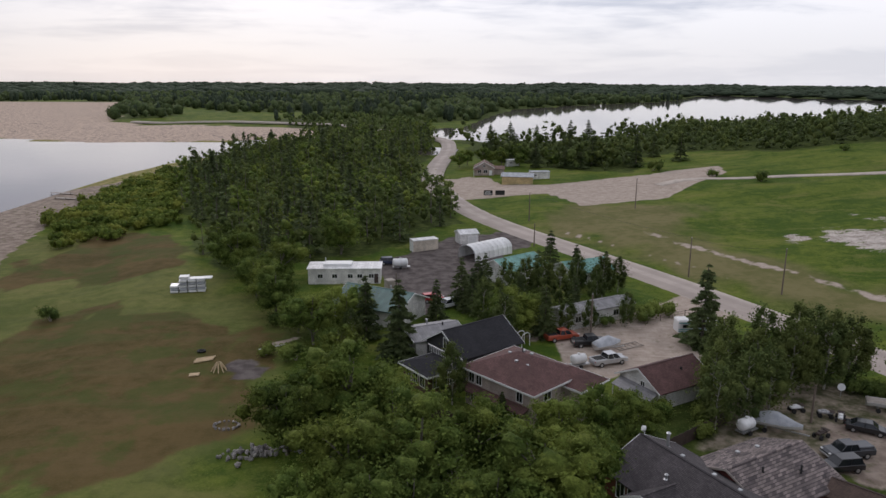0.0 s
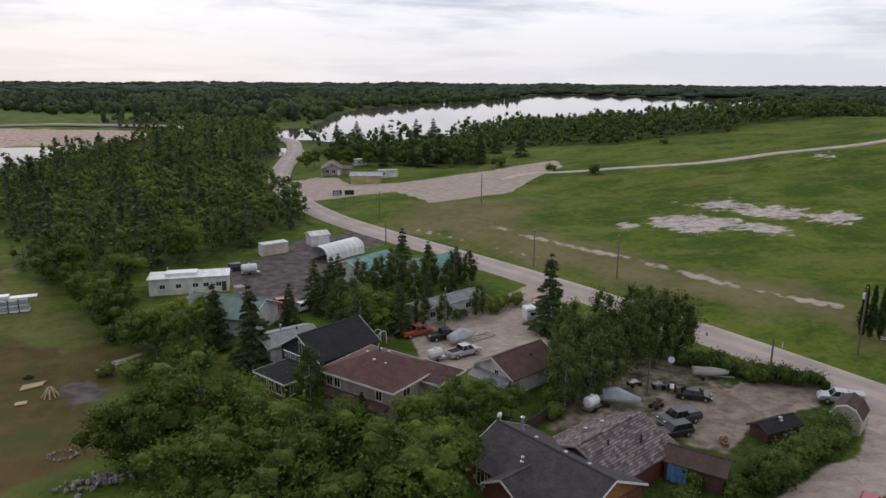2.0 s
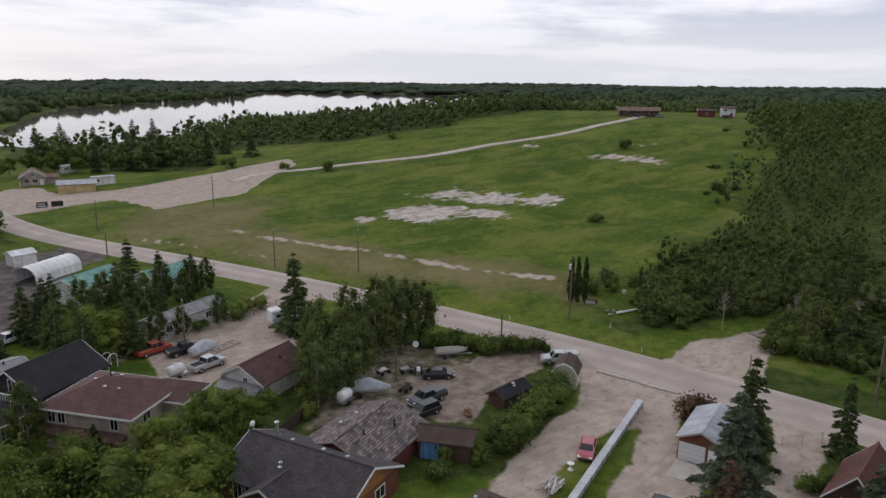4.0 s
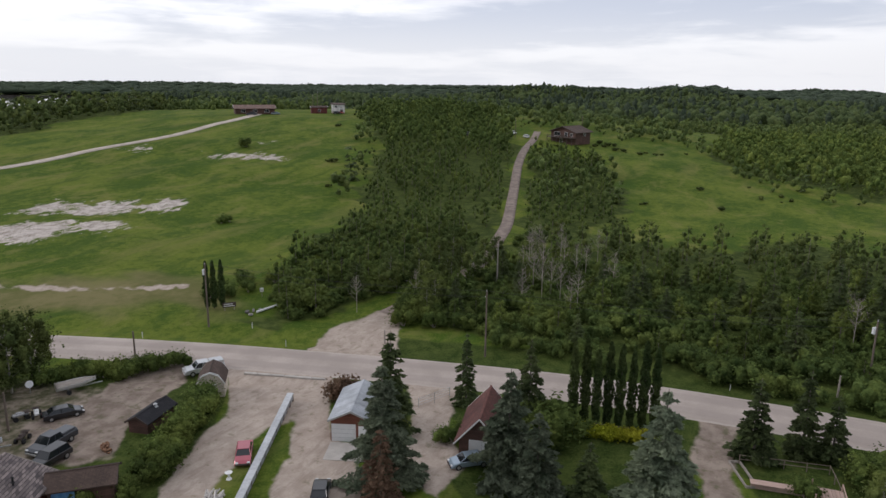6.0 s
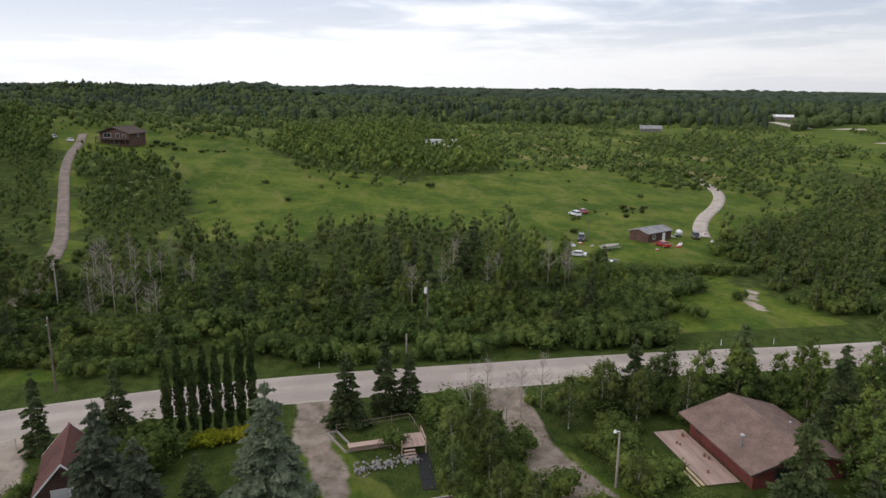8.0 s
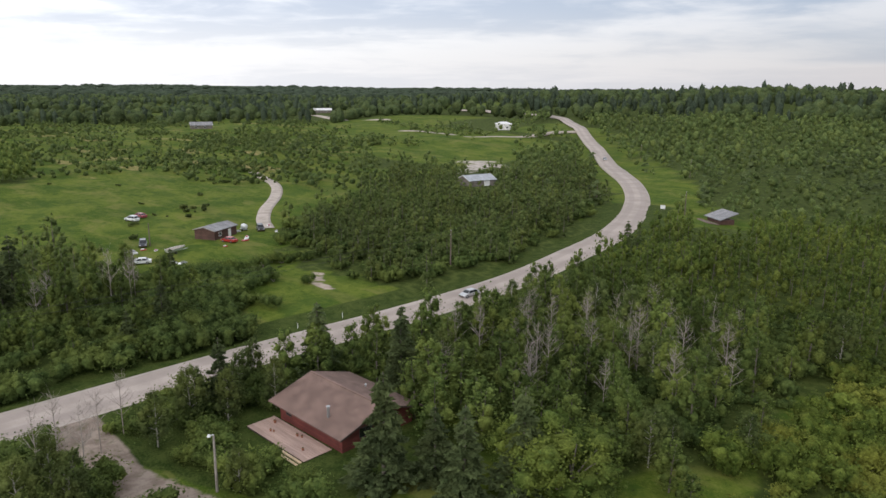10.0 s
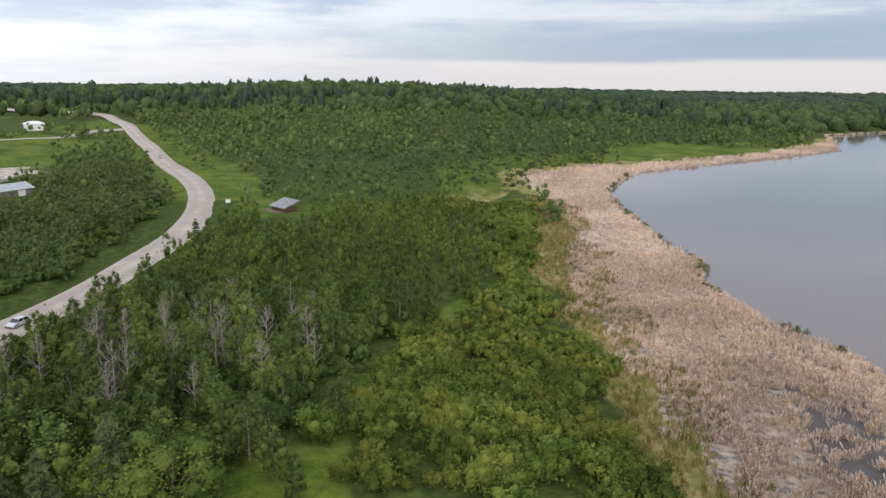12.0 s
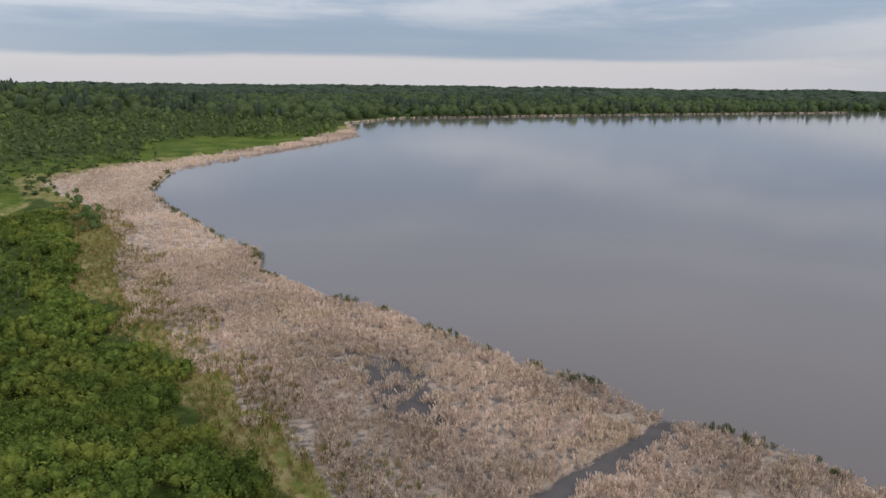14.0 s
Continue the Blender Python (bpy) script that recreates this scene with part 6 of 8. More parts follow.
r_ = simple("house", 321, 97, -20, 11, 14, 5.0, 2.3, "gable", "brown", "brown", "dark brown two-storey house with a wide balcony under its gable", "house", 1.1,
            wins=((3, -3.4, 3.0, 3.4, 1.7), (3, 1.6, 2.8, 1.6, 1.9), (3, 4.6, 3.2, 1.2, 1.2), (3, -1.0, 0.3, 1.6, 1.6), (0, 1.0, 3.2, 1.6, 1.2)), trim=DARK_TRIM)
part("balcony", boxed(-8.4, -5.5, -7.2, 7.2, 2.35, 2.6), DARK_TRIM, r_)
for k in range(6):
    part("balcony_post", boxed(-8.4, -8.2, -7.1 + k * 2.8, -6.9 + k * 2.8, -1.2, 3.5), DARK_TRIM, r_)
part("balcony_rail", boxed(-8.38, -8.28, -7.2, 7.2, 3.4, 3.55), DARK_TRIM, r_)
part("balcony_rail", boxed(-8.36, -8.30, -7.2, 7.2, 2.95, 3.05), DARK_TRIM, r_)
simple("mobile_home", 428, -54, 85, 21, 5, 3.6, 0.1, "flat", "white", "white", "long white mobile home among poplars", "mobile home", 0.2, wins=((2, -6, 1.4, 1.6, 1.0), (2, 0, 1.4, 1.6, 1.0), (2, 6, 1.4, 1.6, 1.0)))
simple("house", 586, -252, 72, 17, 10, 3.2, 2.4, "gable", "grey", "slate", "grey bungalow with a pale gable roof", "house", 0.6, wins=((2, -4, 1, 2, 1.3), (2, 3, 1, 2, 1.3)))
simple("house", 735, -466, 60, 20, 9, 3.4, 2.0, "gable", "grey", "white", "far pale-roofed house among trees", "house", 0.5, wins=((2, -4, 1, 2, 1.3), (2, 4, 1, 2, 1.3)))
simple("house", 411, -435, 45, 13, 8, 4.6, 1.6, "hip", "white", "white", "white house by the far road", "house", 0.5, wins=((2, -3, 1, 1.6, 1.3), (2, 3, 1, 1.6, 1.3)))
simple("barn", 209, -206, 80, 13, 9, 2.4, 1.7, "gable", "grey", "metal", "low barn with a pale sheet roof", "barn", 0.4, doors=((2, 2, 2.6, 2.2),))
simple("shack", 182, -80.5, -62, 9.5, 6.4, 2.5, 0.8, "gable", "brown", "slate", "weathered plank shack amid scrap cars", "shack", 0.35, wins=((0, -2.4, 0.9, 1.0, 0.9),), doors=((0, 1.6, 1.0, 2.0), (1, 0, 0.9, 1.9)), trim=PLANK)
r_ = simple("log_shed", 105.5, -212, 150, 7.5, 4.6, 1.4, 2.0, "flat", "brown", "slate", "old log shed under a tilted pale sheet roof", "shed", 0.8, trim=PLANK)
for k in range(7):
    part("log", rodded((-5.2, -3.6 - 0.25 * k, 0.15 + 0.12 * (k % 3)), (4.6 - 0.5 * k, -3.4 - 0.3 * k, 0.2), 0.16, 6), POLE_WOOD, r_)
simple("store", 30, 283, -8, 12, 8, 3.0, 1.0, "gable", "yellow", "metal", "yellow roadside building with a pale metal roof", "store", 0.4, wins=((3, 0, 1.0, 1.4, 1.2),))
r_ = simple("house", 18.3, 312, 86, 9, 8.4, 3.2, 2.4, "gable", "pinkish", "tan", "pale pinkish house with a tan gable roof", "house", 0.5, wins=((3, -2.0, 1, 1.4, 1.3), (3, 0.6, 1, 1.6, 1.3), (3, 0, 3.6, 0.9, 0.8)), doors=((3, 2.8, 1.0, 2.0),))
part("porch_roof", slab(bmesh.new(), [(-6.8, 1.6, 2.5), (-4.4, 1.6, 2.9), (-4.4, 4.6, 2.9), (-6.8, 4.6, 2.5)], 0.12), ROOFS["tan"], r_)
part("porch_post", boxed(-6.7, -6.55, 4.3, 4.45, -0.3, 2.5), TRIM, r_)
part("wing", boxed(-2.5, 3.5, -8.6, -4.15, -0.3, 2.6), WALLS["pinkish"], r_)
part("wing_roof", slab(bmesh.new(), [(-3.0, -9.0, 2.5), (0.5, -9.0, 3.7), (0.5, -4.2, 3.7), (-3.0, -4.2, 2.5)], 0.14), ROOFS["tan"], r_)
part("wing_roof", slab(bmesh.new(), [(0.5, -9.0, 3.7), (4.0, -9.0, 2.5), (4.0, -4.2, 2.5), (0.5, -4.2, 3.7)], 0.14), ROOFS["tan"], r_)
simple("camper", 33, 338, 24, 6.5, 2.5, 2.8, 0.1, "flat", "white", "white", "white camper trailer parked among trees", "trailer", 0.05, wins=((0, -1.4, 1.3, 1.0, 0.7), (0, 1.2, 1.3, 0.8, 0.7)))
simple("mobile_home", 40, 293, 6, 8, 3, 2.8, 0.1, "flat", "white", "metal", "small white office trailer", "trailer", 0.2, wins=((0, -2, 1.2, 1.0, 0.8),))

# ---------------------------------------------------------------- vehicles
def paint(name, a, metal=0.25):
    return surface(name, a, tuple(min(1, c * 1.15) for c in a), 1.2, 0.32, metal, 0.0, spread=0.03, coat=0.6)


PAINTS = {
    "silver": paint("silver_car_paint", (0.46, 0.47, 0.48), 0.5), "white": paint("white_car_paint", (0.72, 0.73, 0.74), 0.0),
    "black": paint("black_car_paint", (0.015, 0.016, 0.019)), "charcoal": paint("charcoal_car_paint", (0.032, 0.037, 0.046)),
    "red": paint("red_car_paint", (0.42, 0.03, 0.03)), "rose": paint("faded_rose_car_paint", (0.36, 0.075, 0.10)),
    "blue_grey": paint("blue_grey_car_paint", (0.27, 0.34, 0.40), 0.5), "orange": paint("orange_red_car_paint", (0.40, 0.075, 0.035)),
    "navy": paint("navy_car_paint", (0.03, 0.04, 0.08)),
}
LAMP = surface("clear_lamp_lens", (0.60, 0.61, 0.62), (0.72, 0.73, 0.74), 4.0, 0.2, coat=0.5)
TAIL = surface("red_lamp_lens", (0.35, 0.02, 0.02), (0.45, 0.03, 0.03), 4.0, 0.25, coat=0.5)
# side outlines: (x, z) along the roof line from nose to tail, and where the cabin's glass stands
SHAPES = {
    "sedan": dict(L=4.6, W=1.75, belt=0.92, low=0.28, nose=0.72, cab=(-1.75, -1.05, 0.55, 1.25), top=1.42, tail=0.95),
    "suv": dict(L=4.7, W=1.85, belt=1.08, low=0.36, nose=0.95, cab=(-2.15, -1.85, 0.45, 1.05), top=1.76, tail=1.05),
    "pickup": dict(L=5.7, W=1.95, belt=1.15, low=0.42, nose=1.05, cab=(-0.75, -0.55, 0.85, 1.5), top=1.85, tail=1.18),
}


def car(kind, colour, x, y, yaw, label, topper=False, group=""):
    """A car that points along its own +x: lower body, cabin with glass, wheels with rims, lamps."""
    s = SHAPES[kind]
    r = thing({"sedan": "car", "suv": "suv", "pickup": "pickup_truck"}[kind], x, y, yaw, label, {"sedan": "car", "suv": "car", "pickup": "truck"}[kind], group)
    a, w2, mat = s["L"] / 2, s["W"] / 2, PAINTS[colour]
    c0, c1, c2, c3 = s["cab"]
    prof = [(-a, s["low"]), (-a - 0.02, s["tail"] - 0.1), (-a + 0.12, s["tail"]), (c0, s["belt"] + 0.02), (c3, s["belt"]), (a - 0.35, s["nose"] + 0.02), (a - 0.03, s["nose"] - 0.2), (a, s["low"])]
    bm = bmesh.new()
    rings = []
    for k in (-1.0, -0.9, 0.9, 1.0):
        drop = 0.06 if abs(k) == 1 else 0.0
        rings.append([bm.verts.new((px * (1 - 0.015 * (abs(k) == 1)), k * w2, pz - (drop if i not in (0, 7) else -0.05 * (abs(k) == 1)))) for i, (px, pz) in enumerate(prof)])
    for p, q in zip(rings, rings[1:]):
        for i in range(len(prof)):
            j = (i + 1) % len(prof)
            bm.faces.new((p[i], p[j], q[j], q[i]))
    bm.faces.new(rings[0][::-1])
    bm.faces.new(rings[-1])
    body = part("body", bm, mat, r)
    bm = bmesh.new()
    t, b0 = s["top"], s["belt"] - 0.01
    low = [(c0, -w2 * 0.94), (c3, -w2 * 0.94), (c3, w2 * 0.94), (c0, w2 * 0.94)]
    high = [(c1, -w2 * 0.76), (c2, -w2 * 0.76), (c2, w2 * 0.76), (c1, w2 * 0.76)]
    vl = [bm.verts.new((px, py, b0)) for px, py in low]
    vh = [bm.verts.new((px, py, t - 0.05)) for px, py in high]
    for i in range(4):
        j = (i + 1) % 4
        bm.faces.new((vl[i], vl[j], vh[j], vh[i]))
    bm.faces.new(vh)
    part("window_glass", bm, GLASS, r, "dark tinted car glass")
    bm = box(bmesh.new(), c1 - 0.08, c2 + 0.06, -w2 * 0.78, w2 * 0.78, t - 0.07, t, bevel=0.04)
    part("roof_panel", bm, mat, r)
    bm = bmesh.new()
    for sy in (-1, 1):
        for (p0, p1) in ((low[0], high[0]), (low[1], high[1]), ((0.5 * (c0 + c3), -w2 * 0.94), (0.5 * (c1 + c2), -w2 * 0.76))):
            rod(bm, (p0[0], sy * w2 * 0.945, b0), (p1[0], sy * w2 * 0.77, t - 0.04), 0.045, 4)
    part("pillar", bm, mat, r)
    if kind == "pickup":
        bm = box(bmesh.new(), -a + 0.18, c0 - 0.12, -w2 * 0.8, w2 * 0.8, s["belt"] - 0.02, s["belt"] + 0.035)
        part("bed_liner" if not topper else "bed_cover", bm, BLACK_RUBBER if not topper else mat, r)
        bm = bmesh.new()
        for sy in (-1, 1):
            box(bm, -a + 0.05, c0 - 0.05, sy * w2 * 0.86 - 0.07, sy * w2 * 0.86 + 0.07, s["belt"] - 0.03, s["belt"] + 0.10, bevel=0.03)
        box(bm, -a + 0.02, -a + 0.12, -w2 * 0.86, w2 * 0.86, s["belt"] - 0.03, s["belt"] + 0.10)
        part("bed_side", bm, mat, r)
        if topper:
            part("canopy", box(bmesh.new(), -a + 0.1, c0 - 0.02, -w2 * 0.84, w2 * 0.84, s["belt"], s["top"] - (0.36 if colour == "charcoal" else 0.05), bevel=0.1), mat, r)
    for sy in (-1, 1):
        part("headlight", box(bmesh.new(), a - 0.22, a + 0.01, sy * w2 * 0.72 - 0.17, sy * w2 * 0.72 + 0.17, s["nose"] - 0.24, s["nose"] - 0.08, bevel=0.03), LAMP, r)
        part("tail_light", box(bmesh.new(), -a - 0.03, -a + 0.1, sy * w2 * 0.82 - 0.1, sy * w2 * 0.82 + 0.1, s["tail"] - 0.32, s["tail"] - 0.1, bevel=0.02), TAIL, r)
    rad = 0.33 if kind == "sedan" else 0.39
    for sx in (-a * 0.62, a * 0.62):
        for sy in (-1, 1):
            wheel = part("tyre", rodded((sx, sy * (w2 - 0.2), rad), (sx, sy * (w2 + 0.02), rad), rad, 14), BLACK_RUBBER, r)
            part("rim", rodded((sx, sy * (w2 - 0.1), rad), (sx, sy * (w2 + 0.035), rad), rad * 0.58, 10), STEEL, wheel)
    part("bumper", box(bmesh.new(), a - 0.1, a + 0.06, -w2 * 0.9, w2 * 0.9, s["low"] + 0.02, s["low"] + 0.24, bevel=0.04), DARK_TRIM if kind != "pickup" else STEEL, r)
    return r


car("pickup", "silver", 24.9, 99.4, 22, "silver pickup truck with an open bed on gravel")
car("pickup", "black", 23.6, 107.3, 12, "black pickup truck beside a red one")
car("pickup", "orange", 19.6, 110.0, 20, "faded orange-red pickup truck on gravel")
car("suv", "red", -1.7, 130.6, 18, "red off-roader on a dark gravel yard")
car("suv", "white", 1.0, 127.2, 215, "white van parked beside a red off-roader")
car("suv", "navy", -12.0, 158.2, 10, "dark blue car beside the mobile home")
car("sedan", "black", 51.9, 79.3, -28, "black sedan on a gravel yard")
car("pickup", "charcoal", 46.3, 73.4, 188, "dark grey pickup truck with a covered bed", True)
car("suv", "black", 43.8, 70.3, 188, "black car behind the house")
car("pickup", "silver", 70.9, 74.6, 148, "silver pickup truck with a white canopy by the junction", True)
car("sedan", "rose", 54.6, 52.2, 218, "faded rose red sedan beside the long wall")
car("sedan", "black", 52.6, 40.2, 30, "black sedan on the gravel drive")
car("sedan", "blue_grey", 65.4, 29.4, 132, "blue-grey sedan parked before the cottage")
car("sedan", "silver", 98.6, -95.9, 92, "silver car on the country road")
car("sedan", "silver", 240.0, -338.0, 133, "small silver car far down the road")
car("suv", "black", 182.6, -94.0, 160, "black off-roader beside the shack")
car("suv", "white", 218.0, -70.5, 20, "white wagon standing in the meadow")
car("sedan", "rose", 222.5, -74.5, 15, "pale pink and white car in the meadow")
car("suv", "charcoal", 183.5, -61.5, 160, "grey scrap car in rough grass")
car("sedan", "red", 173.0, -80.0, 20, "red scrap car before the shack")
car("sedan", "white", 164.8, -54.4, 70, "white car wreck half hidden in shrubs")
car("pickup", "charcoal", 286, 255, -30, "dark truck before the hilltop bungalow")
car("sedan", "blue_grey", 300, 251, -40, "grey car before the hilltop bungalow")
car("suv", "black", 340, 240, -40, "black vehicle on the hilltop yard")
car("sedan", "red", 346, 242, -40, "red car before the white hilltop house")
car("suv", "black", 300, 138, 10, "black vehicle at the end of the dirt track", group="cars by the dirt track")
car("suv", "black", 304, 141, 20, "black vehicle at the end of the dirt track", group="cars by the dirt track")
car("suv", "white", 318, 124, 0, "white van at the end of the dirt track")
car("sedan", "white", 314, 116, 40, "white car at the top of the dirt track")


# ---------------------------------------------------------------- tanks, boats and clutter
TANK_WHITE = surface("white_tank_plastic", (0.68, 0.69, 0.69), (0.78, 0.78, 0.78), 1.0, 0.4)
COVER = surface("grey_boat_cover", (0.30, 0.32, 0.35), (0.46, 0.48, 0.51), 1.2, 0.6, bump=0.6)
ROCK = surface("pale_field_stone", (0.17, 0.155, 0.145), (0.38, 0.36, 0.34), 2.0, 0.9, spread=0.4)
SCRAP = surface("mixed_scrap_metal", (0.22, 0.22, 0.23), (0.52, 0.52, 0.53), 2.5, 0.55, 0.4, spread=0.4)


def tank(x, y, yaw, L=2.2, rad=0.75):
    r = thing("water_tank", x, y, yaw, "white plastic water tank on a low trailer", "tank")
    bm = bmesh.new()
    prof = [(-L / 2 - 0.12, 0.05), (-L / 2 - 0.08, rad * 0.6), (-L / 2 + 0.05, rad * 0.92), (-L / 2 + 0.25, rad), (-0.05, rad), (0.0, rad * 0.97), (0.05, rad),
            (L / 2 - 0.25, rad), (L / 2 - 0.05, rad * 0.92), (L / 2 + 0.08, rad * 0.6), (L / 2 + 0.12, 0.05)]
    rings = [[bm.verts.new((px, math.cos(6.2832 * i / 18) * pr, rad + 0.55 + math.sin(6.2832 * i / 18) * pr)) for i in range(18)] for px, pr in prof]
    for p_, q_ in zip(rings, rings[1:]):
        for i in range(18):
            bm.faces.new((p_[i], p_[(i + 1) % 18], q_[(i + 1) % 18], q_[i]))
    part("tank", bm, TANK_WHITE, r, smooth=True)
    part("lid", rodded((0, 0, rad * 2 + 0.5), (0, 0, rad * 2 + 0.72), 0.22, 10), TANK_WHITE, r)
    part("frame", boxed(-L / 2 - 0.1, L / 2 + 0.6, -0.6, 0.6, 0.40, 0.56), STEEL, r)
    for sy in (-1, 1):
        part("tyre", rodded((0, sy * 0.65, 0.3), (0, sy * 0.85, 0.3), 0.3, 12), BLACK_RUBBER, r)


def boat(x, y, yaw, L=6.0, covered=True, label="boat under a grey cover on a trailer"):
    r = thing("boat", x, y, yaw, label, "boat")
    hull_mat, w2 = TANK_WHITE, 1.05 if L < 6.5 else 1.35
    taper = 0.35 if L < 6.5 else 0.55
    bm = bmesh.new()
    secs = []
    for t in np.linspace(0, 1, 9):
        bx = -L / 2 + L * t
        half = w2 * (1 - max(0, (t - taper) / (1 - taper)) ** 2.5 * 0.96)
        secs.append([bm.verts.new(p) for p in ((bx, -half, 1.25 + 0.2 * t), (bx, -half * 0.8, 0.75 + 0.25 * t), (bx, 0, 0.5 + 0.5 * t ** 3), (bx, half * 0.8, 0.75 + 0.25 * t), (bx, half, 1.25 + 0.2 * t))])
    for p, q in zip(secs, secs[1:]):
        for i in range(4):
            bm.faces.new((p[i], p[i + 1], q[i + 1], q[i]))
    bm.faces.new(secs[0])
    part("hull", bm, hull_mat, r, smooth=True)
    bm = bmesh.new()
    secs = []
    for t in np.linspace(0, 1, 9):
        bx = -L / 2 + L * t
        half = (w2 + 0.04) * (1 - max(0, (t - taper) / (1 - taper)) ** 2.5 * 0.96)
        hump = (0.35 + 1.05 * max(0, 1 - abs(t - 0.45) / 0.5)) if covered else 0.03
        secs.append([bm.verts.new(p) for p in ((bx, -half, 1.22 + 0.2 * t), (bx, -half * 0.55, 1.3 + hump * 0.75), (bx, 0, 1.34 + hump), (bx, half * 0.55, 1.3 + hump * 0.75), (bx, half, 1.22 + 0.2 * t))])
    for p, q in zip(secs, secs[1:]):
        for i in range(4):
            bm.faces.new((p[i], p[i + 1], q[i + 1], q[i]))
    bm.faces.new(secs[0])
    part("cover", bm, COVER if covered else PLANK, r, smooth=True)
    bm = boxed(-L / 2, L / 2 + 0.8, -0.08, 0.08, 0.42, 0.54)
    box(bm, -1.2, -1.0, -0.95, 0.95, 0.36, 0.5)
    part("trailer_frame", bm, STEEL, r)
    for sy in (-1, 1):
        part("tyre", rodded((-1.1, sy * 0.95, 0.3), (-1.1, sy * 1.15, 0.3), 0.3, 12), BLACK_RUBBER, r)


def quad(x, y, yaw, mat, label):
    r = thing("quad_bike", x, y, yaw, label, "quad bike")
    part("body", box(box(bmesh.new(), -0.9, 0.9, -0.28, 0.28, 0.5, 0.85, bevel=0.1), -0.5, 0.15, -0.2, 0.2, 0.85, 1.0, bevel=0.05), mat, r)
    part("rack", boxed(0.45, 1.05, -0.42, 0.42, 0.86, 0.92), DARK_TRIM, r)
    part("handlebar", rod(rodded((0.35, -0.42, 1.12), (0.35, 0.42, 1.12), 0.03, 6), (0.5, 0, 0.8), (0.35, 0, 1.12), 0.04, 6), DARK_TRIM, r)
    for sx in (-0.65, 0.65):
        for sy in (-0.45, 0.45):
            part("tyre", rodded((sx, sy - 0.13, 0.3), (sx, sy + 0.13, 0.3), 0.3, 10), BLACK_RUBBER, r)


def stone_mesh(seed):
    rng = random.Random(seed)
    bm = bmesh.new()
    bmesh.ops.create_icosphere(bm, subdivisions=1, radius=1.0)
    for v_ in bm.verts:
        v_.co *= rng.uniform(0.72, 1.15)
    me = bpy.data.meshes.new("stone")
    bm.to_mesh(me)
    bm.free()
    me.materials.append(ROCK)
    return me


STONES = [stone_mesh(i) for i in range(5)]


def stones(name, x, y, yaw, spots, label, category):
    """Loose stones; each one a part of its heap or border."""
    r = thing(name, x, y, yaw, label, category)
    for i, (px, py, pz, s) in enumerate(spots):
        o = new("stone", STONES[i % 5])
        o.parent = r
        o.matrix_basis = Matrix.LocRotScale((px, py, pz), Euler((i * 1.3, i * 2.1, i * 0.7)), (s, s * 0.85, s * 0.7))


def logs(name, x, y, yaw, spots, mat, label, category, piece="log"):
    r = thing(name, x, y, yaw, label, category)
    for a, c, rad in spots:
        part(piece, rodded(a, c, rad, 7, rad * 0.8), mat, r)


rk = random.Random(5)
tank(20.2, 98.2, 22)
tank(36.8, 78.6, 30, 2.0)
tank(-9.4, 154.4, 10, 3.2, 0.9)
boat(40.8, 79.2, -34, 5.8)
boat(57.8, 84.8, -25, 5.0, False, "old open boat of weathered planks on a trailer")
boat(170.6, -65.0, -70, 5.5, False, "open boat lying in rough grass")
boat(26.0, 104.8, 20, 4.6, True, "small covered boat beside parked trucks")
quad(45.9, 84.6, 10, TANK_WHITE, "white quad bike on a bare yard")
quad(48.9, 83.2, -20, SCRAP, "grey quad bike among spare parts")
quad(50.3, 82.2, 60, TANK_WHITE, "white snowmobile body on a bare yard")
quad(45.6, 77.8, 30, DARK_TRIM, "dark lawn tractor beside the boat")
stones("stone_pile", -20.5, 73.6, 12, [(rk.gauss(0, 2.0), rk.gauss(0, 0.7), 0.15 + abs(rk.gauss(0, 0.18)), rk.uniform(0.18, 0.48)) for _ in range(90)], "long heap of grey field stones on grass", "rocks")
stones("fire_pit", -26.5, 80.2, 0, [(math.cos(k * 0.393) * 1.5, math.sin(k * 0.393) * 1.1, 0.1, rk.uniform(0.2, 0.34)) for k in range(16)], "ring of stones round a fire pit", "fire pit")
stones("stone_border", 72.2, -3.2, -75, [(rk.uniform(-4.0, 4.0), rk.gauss(0, 0.6), 0.06 + rk.uniform(0, 0.16), rk.uniform(0.14, 0.30)) for _ in range(150)], "bank of pale stones below a garden deck", "rocks")
stones("boulders", 93.4, 86.6, 0, [(0, 0, 0.3, 0.55), (1.2, -0.4, 0.25, 0.45), (2.3, -1.0, 0.2, 0.4), (-0.8, -1.6, 0.3, 0.5)], "pale boulders beside a roadside sign", "rocks")
logs("firewood", -32.4, 96.6, 0, [((0.3 * math.cos(k * 0.7), 0.3 * math.sin(k * 0.7), 1.3), (1.1 * math.cos(k * 0.7), 1.1 * math.sin(k * 0.7), 0.05), 0.09) for k in range(9)], FRESH_WOOD, "pale split logs stood up like a tent", "firewood")
logs("firewood", -36.0, 100.4, 25, [((-1.4 + 0.1 * k, -0.5 + 0.2 * k, 0.12 + 0.08 * (k % 3)), (1.4 + 0.1 * k, -0.4 + 0.2 * k, 0.15 + 0.08 * (k % 2)), 0.11) for k in range(7)], FRESH_WOOD, "loose pile of pale logs on dry grass", "firewood")
logs("firewood", -35.4, 94.6, 10, [((-0.7, 0.18 * k, 0.12), (0.7, 0.18 * k + 0.1, 0.14), 0.11) for k in range(5)], FRESH_WOOD, "small pile of pale logs on dry grass", "firewood")
logs("garden_edging", -27.2, 105.9, 33, [((k * 0.9 - 1.8, 0, 0.1), (k * 0.9 - 1.1, 0, 0.1), 0.09) for k in range(5)], TRIM, "row of short white edging posts", "edging")
